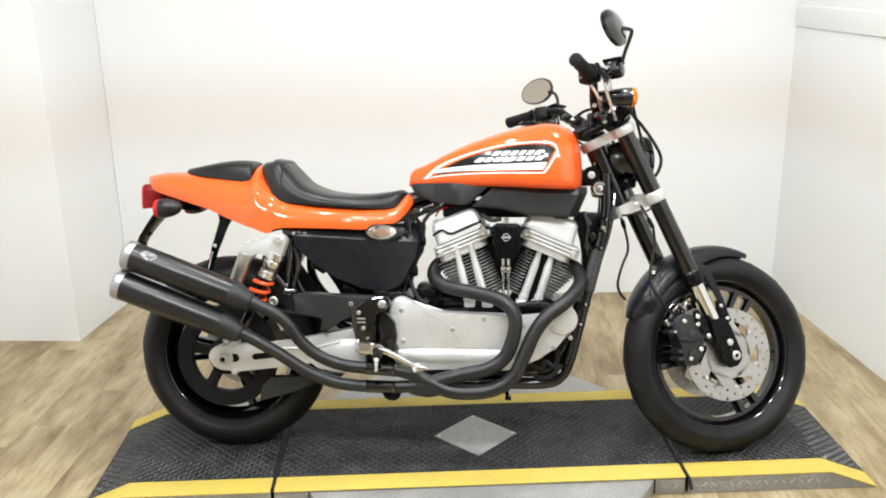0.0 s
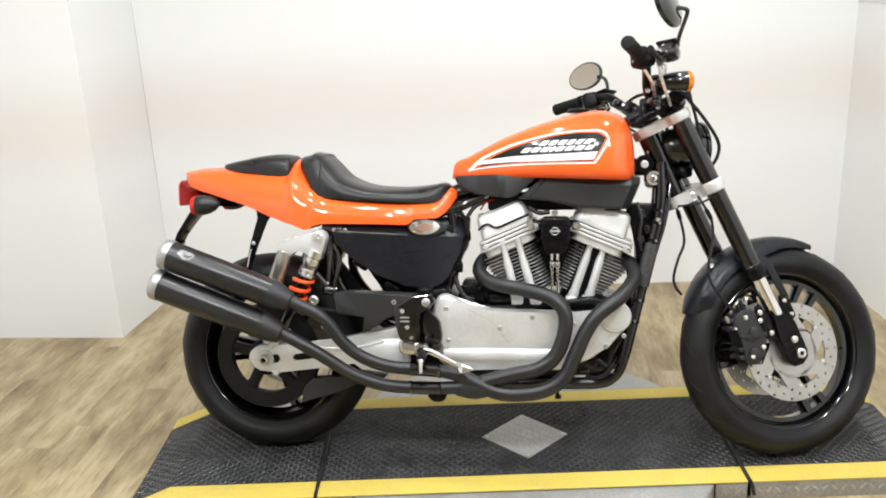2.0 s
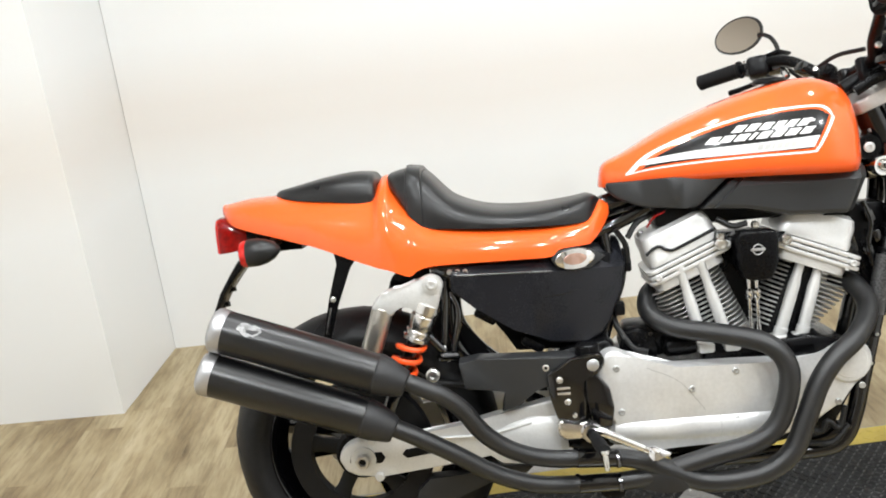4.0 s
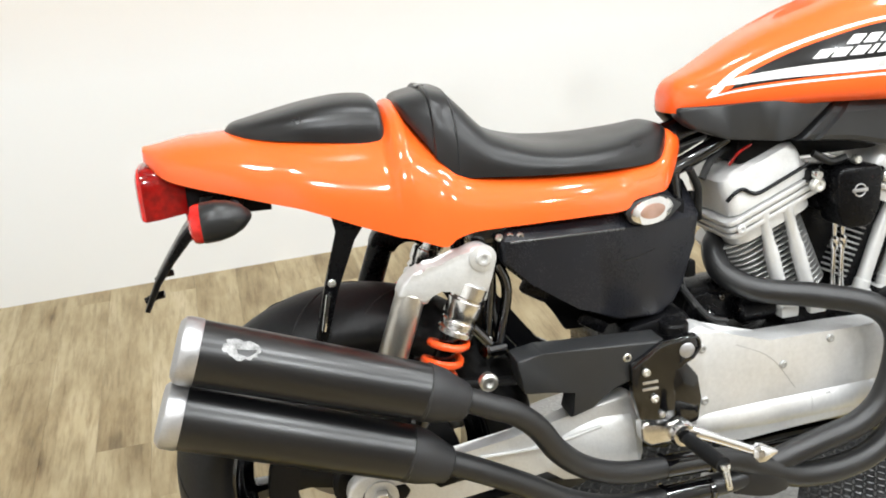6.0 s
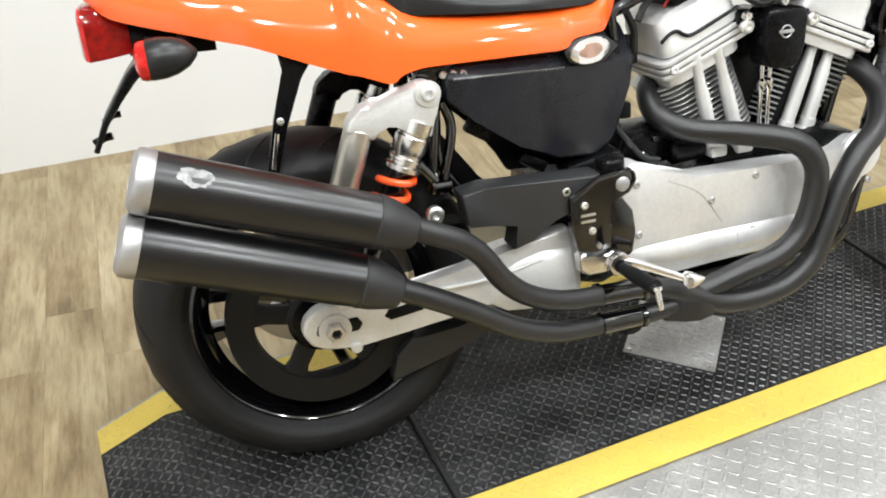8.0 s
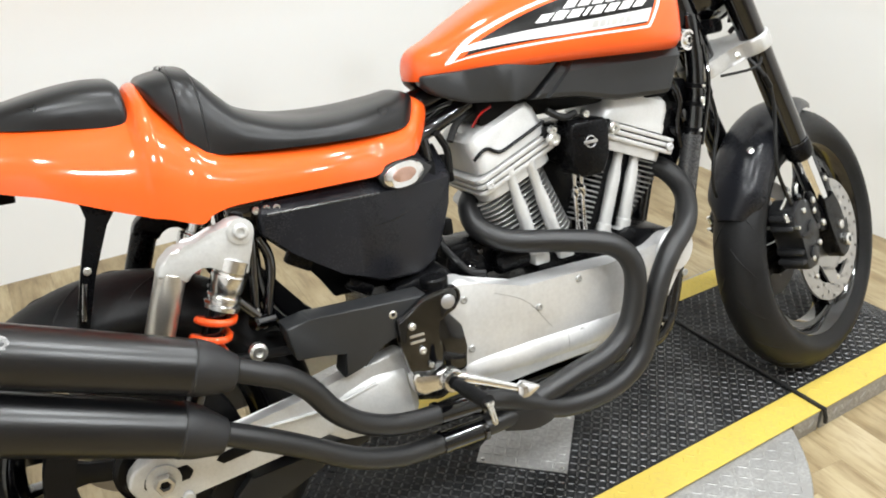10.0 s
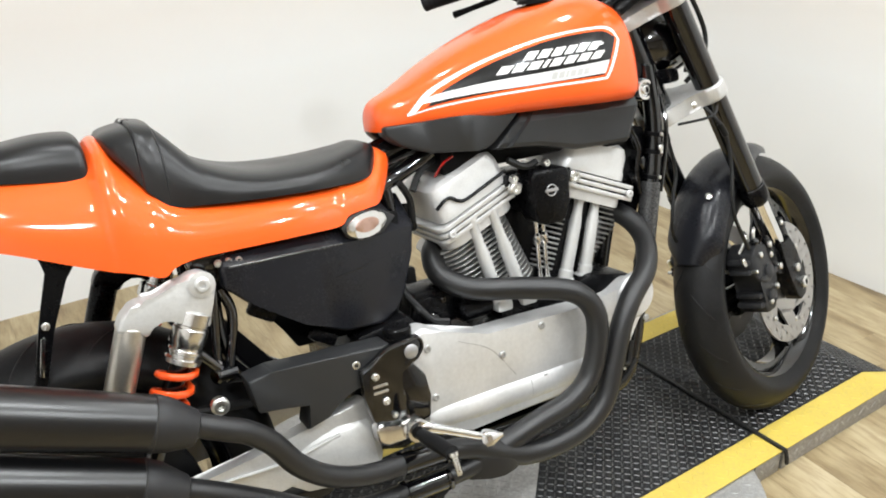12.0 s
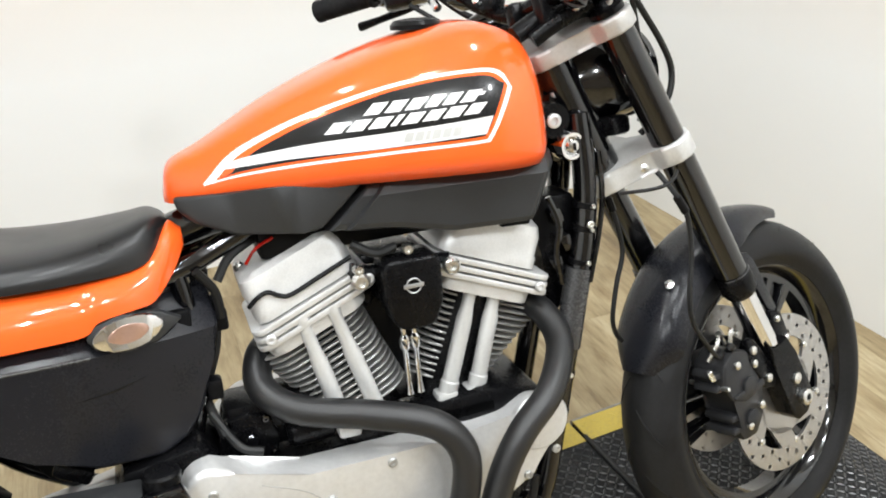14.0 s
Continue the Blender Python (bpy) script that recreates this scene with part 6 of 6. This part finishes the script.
def triple_clamp(z, thick, back, r):
    """A clamp in the shape of a bow: narrow at the steering stem, round about each leg."""
    half = [(-back, 0.0), (-back, 0.026), (-back + 0.014, 0.040), (-0.052, 0.060), (-0.034, 0.078)]
    half += [(-r * math.sin(radians(a)), 0.090 + r * math.cos(radians(a))) for a in (70, 35, 0, -35, -70, -105)] + [(0.022, 0.058), (0.010, 0.030), (0.008, 0.0)]
    ring = half + [(u, -v) for u, v in half[-2:0:-1]]
    d, n = Vector((1, 0, 0.482)).normalized(), Vector((-0.482, 0, 1)).normalized()
    o = Vector((fork_x(z), 0, z))
    bm = skin([[o + d * u + Vector((0, v, 0)) + n * w for u, v in ring] for w in (-thick / 2, thick / 2)])
    bmesh.ops.bevel(bm, geom=bm.edges[:], offset=0.005, segments=3, profile=0.5, affect="EDGES", clamp_overlap=True)
    return bm


fpart("lower_triple_clamp", triple_clamp(0.774, 0.034, 0.108, 0.034), CAST_WHITE, None, "bare cast alloy lower fork clamp")
fpart("upper_triple_clamp", triple_clamp(0.970, 0.028, 0.100, 0.034), CLAMP_ALLOY, None, "bare cast alloy upper fork clamp")
for s in (-1, 1):
    fpart("bolt", lathe([(0.007, 0), (0.007, 0.004), (0.004, 0.006)], (0.455, s * 0.082, 0.752), (-0.5, s, 0), 12), BOLT)
    fpart("fork_cap", lathe([(0.026, 0), (0.026, 0.008), (0.016, 0.012), (0.010, 0.02)], (fork_x(0.984), s * 0.090, 0.984), (-0.482, 0, 1), 24), BLACK_SATIN)

# headlight
hl = fpart("headlight", lathe([(0.0, -0.075), (0.030, -0.070), (0.050, -0.05), (0.064, -0.015), (0.068, 0.02), (0.068, 0.045), (0.072, 0.048), (0.072, 0.058), (0.064, 0.060), (0.060, 0.052)], (0.466, 0, 0.896), (1, 0, 0.05), 40), BLACK_GLOSS, None, "gloss black round headlight shell")
fpart("lens", lathe([(0.062, 0.05), (0.05, 0.064), (0.02, 0.070), (0.0, 0.071)], (0.466, 0, 0.896), (1, 0, 0.05), 40), LAMP_GLASS, hl, "clear headlight lens")
fpart("reflector", lathe([(0.060, 0.050), (0.05, 0.01), (0.02, -0.02), (0.0, -0.03)], (0.466, 0, 0.896), (1, 0, 0.05), 40), CHROME, hl)
fpart("headlight_bracket", box((0.455, 0, 0.82), (0.04, 0.10, 0.03), 0.008), BLACK_SATIN, hl)

# handlebar and controls, swung back and levelled on the upper clamp
BAR = Matrix.Translation((0.350, 0, 1.024)) @ Matrix.Rotation(radians(-7), 4, "X") @ Matrix.Rotation(radians(-6), 4, "Z") @ Matrix.Translation((-0.37, 0, -1.03))
fpart("handlebar", tube([(0.238, -0.345, 1.078), (0.294, -0.250, 1.084), (0.335, -0.170, 1.080), (0.354, -0.100, 1.045), (0.372, -0.060, 1.020), (0.374, 0.0, 1.018), (0.372, 0.060, 1.020), (0.354, 0.100, 1.045), (0.312, 0.165, 1.106), (0.258, 0.262, 1.126), (0.190, 0.350, 1.129)], 0.0125, 16), BLACK_SATIN, None, "satin black handlebar")
for s in (-1, 1):
    a, b = (Vector((0.235, -0.350, 1.078)), Vector((0.294, -0.250, 1.084))) if s < 0 else (Vector((0.187, 0.354, 1.129)), Vector((0.256, 0.264, 1.126)))
    hz, hx = (-0.026, 0.030) if s < 0 else (0.006, -0.002)
    h = (b - a).length
    prof = [(0.014, 0), (0.0185, 0.003), (0.019, 0.010)]
    for k in range(9):
        q = 0.012 + k * (h - 0.02) / 9
        prof += [(0.0185, q), (0.0179, q + 0.003), (0.0179, q + 0.006), (0.0185, q + 0.009)]
    prof += [(0.021, h - 0.006), (0.021, h)]
    fpart("grip", lathe(prof, a, b - a, 24), GRIP_RUBBER, None, "ribbed black rubber grip")
    sw = fpart("switch_housing", box((0.280 + hx, s * 0.225, 1.108 + hz), (0.05, 0.055, 0.05), 0.012, pose(0, 0, 0, 0, 0, s * 62 - 90)), BLACK_SATIN, None, "black switch housing")
    fpart("button", box((0.254 + hx, s * 0.225, 1.112 + hz), (0.012, 0.016, 0.012), 0.003), GREY_SATIN, sw)
    for q in (-0.012, 0.010):
        fpart("bolt", lathe([(0.0045, 0), (0.0045, 0.003), (0.002, 0.004)], (0.262 + hx, s * (0.236 + q), 1.132 + hz), (-0.5, 0, 1), 10), BOLT, sw)
    fpart("switch_rocker", box((0.258 + hx, s * 0.232, 1.098 + hz), (0.016, 0.022, 0.010), 0.003), BLACK_GLOSS, sw)
    rx, ry, rz = (0.378, -0.236, 1.092) if s < 0 else (0.318, 0.212, 1.112)
    res = fpart("fluid_reservoir", box((rx, ry, rz), (0.056, 0.056, 0.044), 0.015, pose(0, 0, 0, 0, 0, s * 30)), BLACK_GLOSS, None, "black fluid reservoir")
    fpart("reservoir_lid", box((rx, ry, rz + 0.024), (0.054, 0.054, 0.008), 0.003, pose(0, 0, 0, 0, 0, s * 30)), BLACK_SATIN, res)
    for q in (-0.018, 0.018):
        fpart("screw", lathe([(0.004, 0), (0.004, 0.002), (0.002, 0.003)], (rx + q, ry + q * 0.5, rz + 0.028), (0, 0, 1), 10), BOLT, res)
    fpart("sight_glass", lathe([(0.008, 0), (0.008, 0.004), (0.005, 0.005)], (rx - 0.028, ry + s * 0.012, rz), (-1, s * 0.5, 0), 16), CHROME, res)
    fpart("perch_clamp", lathe([(0.021, -0.012), (0.023, -0.009), (0.023, 0.009), (0.021, 0.012)], (0.300 + hx * 0.3, s * 0.232, 1.088 if s < 0 else 1.118), (0.5, s * -0.85, 0), 20), BLACK_SATIN, res)
    fpart("banjo_bolt", rod((rx - 0.005, ry - s * 0.03, rz - 0.02), (rx - 0.005, ry - s * 0.045, rz - 0.045), 0.008, 10), CHROME, res)
    fpart("lever", tube([(0.330 + hx, s * 0.215, 1.098 + hz), (0.318 + hx, s * 0.255, 1.090 + hz), (0.285 + hx, s * 0.31, 1.088 + hz), (0.262 + hx, s * 0.35, 1.088 + hz)], [0.009, 0.007, 0.006, 0.008], 10), BLACK_SATIN, None, "black hand lever")
    stem = [(0.396, -0.245, 1.100), (0.400, -0.268, 1.128), (0.404, -0.322, 1.160), (0.398, -0.338, 1.168), (0.364, -0.350, 1.168)] if s < 0 else [(0.325, 0.205, 1.140), (0.330, 0.220, 1.165), (0.330, 0.236, 1.188), (0.322, 0.250, 1.202), (0.312, 0.260, 1.206)]
    mir = fpart("mirror_stem", tube(stem, 0.0055, 10), BLACK_GLOSS, None, "thin black mirror stem")
    shape = []
    for k in range(28):
        q = math.tau * k / 28
        rad = 1.0 - 0.10 * math.cos(q) - 0.04 * math.cos(3 * q)
        shape.append(((0.060 if s > 0 else 0.075) * rad * math.cos(q), (0.043 if s > 0 else 0.050) * rad * math.sin(q) * (1 - 0.20 * math.cos(q)) - 0.004 * math.cos(q)))
    m = pose(0.340, -0.357, 1.168, 0, -6, -40) if s < 0 else pose(0.276, 0.300, 1.220, 0, -6, 50)
    back = skin([[m @ Vector((d, s * u * k, v * k)) for u, v in shape] for d, k in ((-0.006, 0.97), (-0.002, 1.0), (0.006, 0.97), (0.016, 0.75), (0.020, 0.3))])
    head = fpart("mirror_head", back, BLACK_GLOSS, None, "teardrop mirror in a black shell")
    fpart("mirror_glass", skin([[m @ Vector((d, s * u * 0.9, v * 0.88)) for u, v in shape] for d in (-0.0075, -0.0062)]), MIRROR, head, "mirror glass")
    sg = fpart("front_signal", lathe([(0.004, -0.085), (0.014, -0.075), (0.023, -0.055), (0.0275, -0.025), (0.028, 0.0), (0.026, 0.002)], (0.443, s * 0.176, 1.033), (1, 0, 0), 28), BLACK_GLOSS, None, "black bullet turn signal with amber lens")
    fpart("lens", lathe([(0.0285, -0.004), (0.0285, 0.006), (0.020, 0.013), (0.0, 0.015)], (0.443, s * 0.176, 1.033), (1, 0, 0), 28), AMBER_LENS, sg, "amber lens")
    fpart("stalk", tube([(0.42, s * 0.152, 1.042), (0.39, s * 0.13, 1.062), (0.345, s * 0.118, 1.062)], 0.008, 10), BLACK_SATIN, sg)
for y in (-0.035, 0.035):
    fpart("handlebar_clamp", box((0.373, y, 1.006), (0.045, 0.024, 0.055), 0.008), BLACK_SATIN)
ga = fpart("instrument_cluster", lathe([(0.0, -0.05), (0.03, -0.048), (0.046, -0.03), (0.050, 0.0), (0.050, 0.006), (0.045, 0.008)], (0.445, 0.012, 1.045), (-0.62, 0, 0.78), 36), BLACK_SATIN, None, "round black instrument gauge")
fpart("gauge_glass", lathe([(0.045, 0.004), (0.0, 0.005)], (0.445, 0.012, 1.045), (-0.62, 0, 0.78), 36), GAUGE_FACE, ga)
fpart("gauge_ring", lathe([(0.045, 0.002), (0.051, 0.003), (0.051, 0.010), (0.045, 0.010)], (0.445, 0.012, 1.045), (-0.62, 0, 0.78), 36, True), CHROME, ga, "chrome gauge ring")
fpart("small_gauge", lathe([(0.0, -0.04), (0.026, -0.035), (0.030, 0.0), (0.030, 0.006), (0.0, 0.007)], (0.437, -0.075, 1.035), (-0.62, 0, 0.78), 28), BLACK_SATIN)
for pts, r in (([(0.335, 0.21, 1.105), (0.40, 0.20, 1.05), (0.46, 0.10, 1.00), (0.45, 0.05, 0.92)], 0.0055),
               ([(0.285, 0.205, 1.088), (0.33, 0.16, 1.03), (0.38, 0.08, 0.96)], 0.004)):
    fpart("cable", tube(pts, r, 10), CABLE)
for pts in ([(0.338, -0.218, 1.118), (0.349, -0.216, 1.100), (0.360, -0.205, 1.048), (0.385, -0.17, 1.00), (0.41, -0.12, 0.985)], [(0.300, -0.212, 1.085), (0.316, -0.206, 1.060), (0.340, -0.19, 1.03), (0.37, -0.12, 1.01)]):
    fpart("braided_line", tube(pts, 0.0042, 10), BOLT)
for c, sz, mt in (((0.395, -0.085, 1.040), (0.035, 0.03, 0.04), BLACK_SATIN), ((0.372, -0.10, 1.005), (0.03, 0.03, 0.03), BLACK_GLOSS), ((0.415, -0.05, 1.005), (0.05, 0.05, 0.03), BLACK_SATIN), ((0.360, 0.085, 1.045), (0.03, 0.03, 0.03), BLACK_SATIN), ((0.335, 0.13, 1.07), (0.04, 0.03, 0.025), BLACK_GLOSS)):
    fpart("bracket_block", box(c, sz, 0.006, pose(0, 0, 0, 10, 25, 20)), mt)
for c in ((0.378, -0.105, 1.062), (0.402, -0.09, 1.02), (0.352, -0.112, 1.030), (0.392, -0.07, 0.995), (0.345, 0.105, 1.058)):
    fpart("bolt", lathe([(0.007, 0), (0.007, 0.004), (0.004, 0.007)], c, (-0.2, -1, 0.2), 12), BOLT)
fpart("idle_cable", tube([(0.345, 0.11, 1.060), (0.372, 0.06, 1.072), (0.400, 0.0, 1.062)], 0.005, 8), CABLE)
BAR = Matrix()
for pts, r in (([(0.385, -0.200, 1.060), (0.410, -0.160, 1.045), (0.432, -0.115, 1.020), (0.475, -0.095, 0.985), (0.516, -0.088, 0.935), (0.539, -0.083, 0.893), (0.533, -0.080, 0.855), (0.512, -0.070, 0.825), (0.490, -0.050, 0.800)], 0.0050),
               ([(0.395, -0.185, 1.060), (0.420, -0.150, 1.045), (0.450, -0.105, 1.010), (0.478, -0.080, 0.950), (0.492, -0.070, 0.880), (0.488, -0.055, 0.820)], 0.0046),
               ([(0.462, -0.100, 0.745), (0.472, -0.120, 0.711), (0.487, -0.125, 0.678), (0.489, -0.125, 0.620), (0.474, -0.125, 0.554), (0.477, -0.122, 0.512), (0.505, -0.115, 0.471), (0.552, -0.100, 0.427), (0.585, -0.085, 0.425)], 0.0040),
               ([(0.432, -0.015, 0.745), (0.436, -0.015, 0.718), (0.445, -0.015, 0.692), (0.456, -0.015, 0.623), (0.437, -0.012, 0.572), (0.423, -0.008, 0.521), (0.432, 0.000, 0.490), (0.453, 0.010, 0.469)], 0.0040)):
    fpart("cable", tube(pts, r, 10), CABLE)
for pts, r in (([(0.318, -0.030, 0.962), (0.350, -0.052, 0.982), (0.392, -0.080, 1.000)], 0.012), ([(0.300, -0.012, 0.972), (0.336, -0.024, 0.990), (0.372, -0.050, 1.006)], 0.014)):
    fpart("clamp_cover", tube(pts, r, 14), BLACK_SATIN, None, "black cover on the upper fork clamp")
for a, b in (((0.474, -0.121, 0.706), (0.487, -0.125, 0.678)), ((0.439, -0.015, 0.710), (0.446, -0.015, 0.686))):
    fpart("cable_ferrule", rod(a, b, 0.0065), BLACK_SATIN)
fpart("clamp_wire", tube([(0.420, -0.06, 0.720), (0.448, -0.105, 0.722), (0.472, -0.116, 0.728), (0.495, -0.11, 0.740)], 0.0028, 8), CABLE)


# ---- floor planks ----
floor = tagged(part("floor", skin([[Vector((x, y, z)) for x, y in ((-2.7, -5.2), (2.2, -5.2), (2.2, 1.8), (-2.7, 1.8))] for z in (FLOOR - 0.05, FLOOR - 0.004)]), SUBFLOOR), "pale oak-look plank floor", "floor", kind="structure")
PW, PL, PG = 0.126, 0.92, 0.0003
rng = random.Random(11)


def plank_mesh(x0, x1, y0, y1):
    c = 0.0002
    zt, zb = FLOOR, FLOOR - 0.004
    return [(x0, y0, zb), (x1, y0, zb), (x1, y1, zb), (x0, y1, zb), (x0, y0, zt - c), (x1, y0, zt - c), (x1, y1, zt - c), (x0, y1, zt - c), (x0 + c, y0 + c, zt), (x1 - c, y0 + c, zt), (x1 - c, y1 - c, zt), (x0 + c, y1 - c, zt)]


PF = [(0, 1, 5, 4), (1, 2, 6, 5), (2, 3, 7, 6), (3, 0, 4, 7), (4, 5, 9, 8), (5, 6, 10, 9), (6, 7, 11, 10), (7, 4, 8, 11), (8, 9, 10, 11)]
far_v, far_f = [], []
near_me = None
for i in range(38):
    x0 = -2.68 + i * PW
    y = -5.2 + rng.uniform(-PL, 0)
    while y < 1.75:
        ya, yb = max(y, -5.2), min(y + PL, 1.75)
        if yb - ya > 0.05:
            if yb > -1.1 and yb - ya > PL - 0.001:
                if near_me is None:
                    near_me = bpy.data.meshes.new("plank")
                    near_me.from_pydata(plank_mesh(0, PW - PG, 0, PL - PG), [], PF)
                    near_me.materials.append(PLANK)
                p = new("plank", near_me)
                p.parent = floor
                p.location = (x0, y, 0)
            elif yb > -1.1:
                me = bpy.data.meshes.new("plank")
                me.from_pydata(plank_mesh(x0, x0 + PW - PG, ya, yb - PG), [], PF)
                me.materials.append(PLANK)
                p = new("plank", me)
                p.parent = floor
            else:
                k = len(far_v)
                far_v += plank_mesh(x0, x0 + PW - PG, ya, yb - PG)
                far_f += [tuple(k + q for q in f) for f in PF]
        y += PL
me = bpy.data.meshes.new("far_planks")
me.from_pydata(far_v, [], far_f)
me.materials.append(PLANK)
fp = new("far_planks", me)
fp.parent = floor
tagged(fp, kind="stuff")
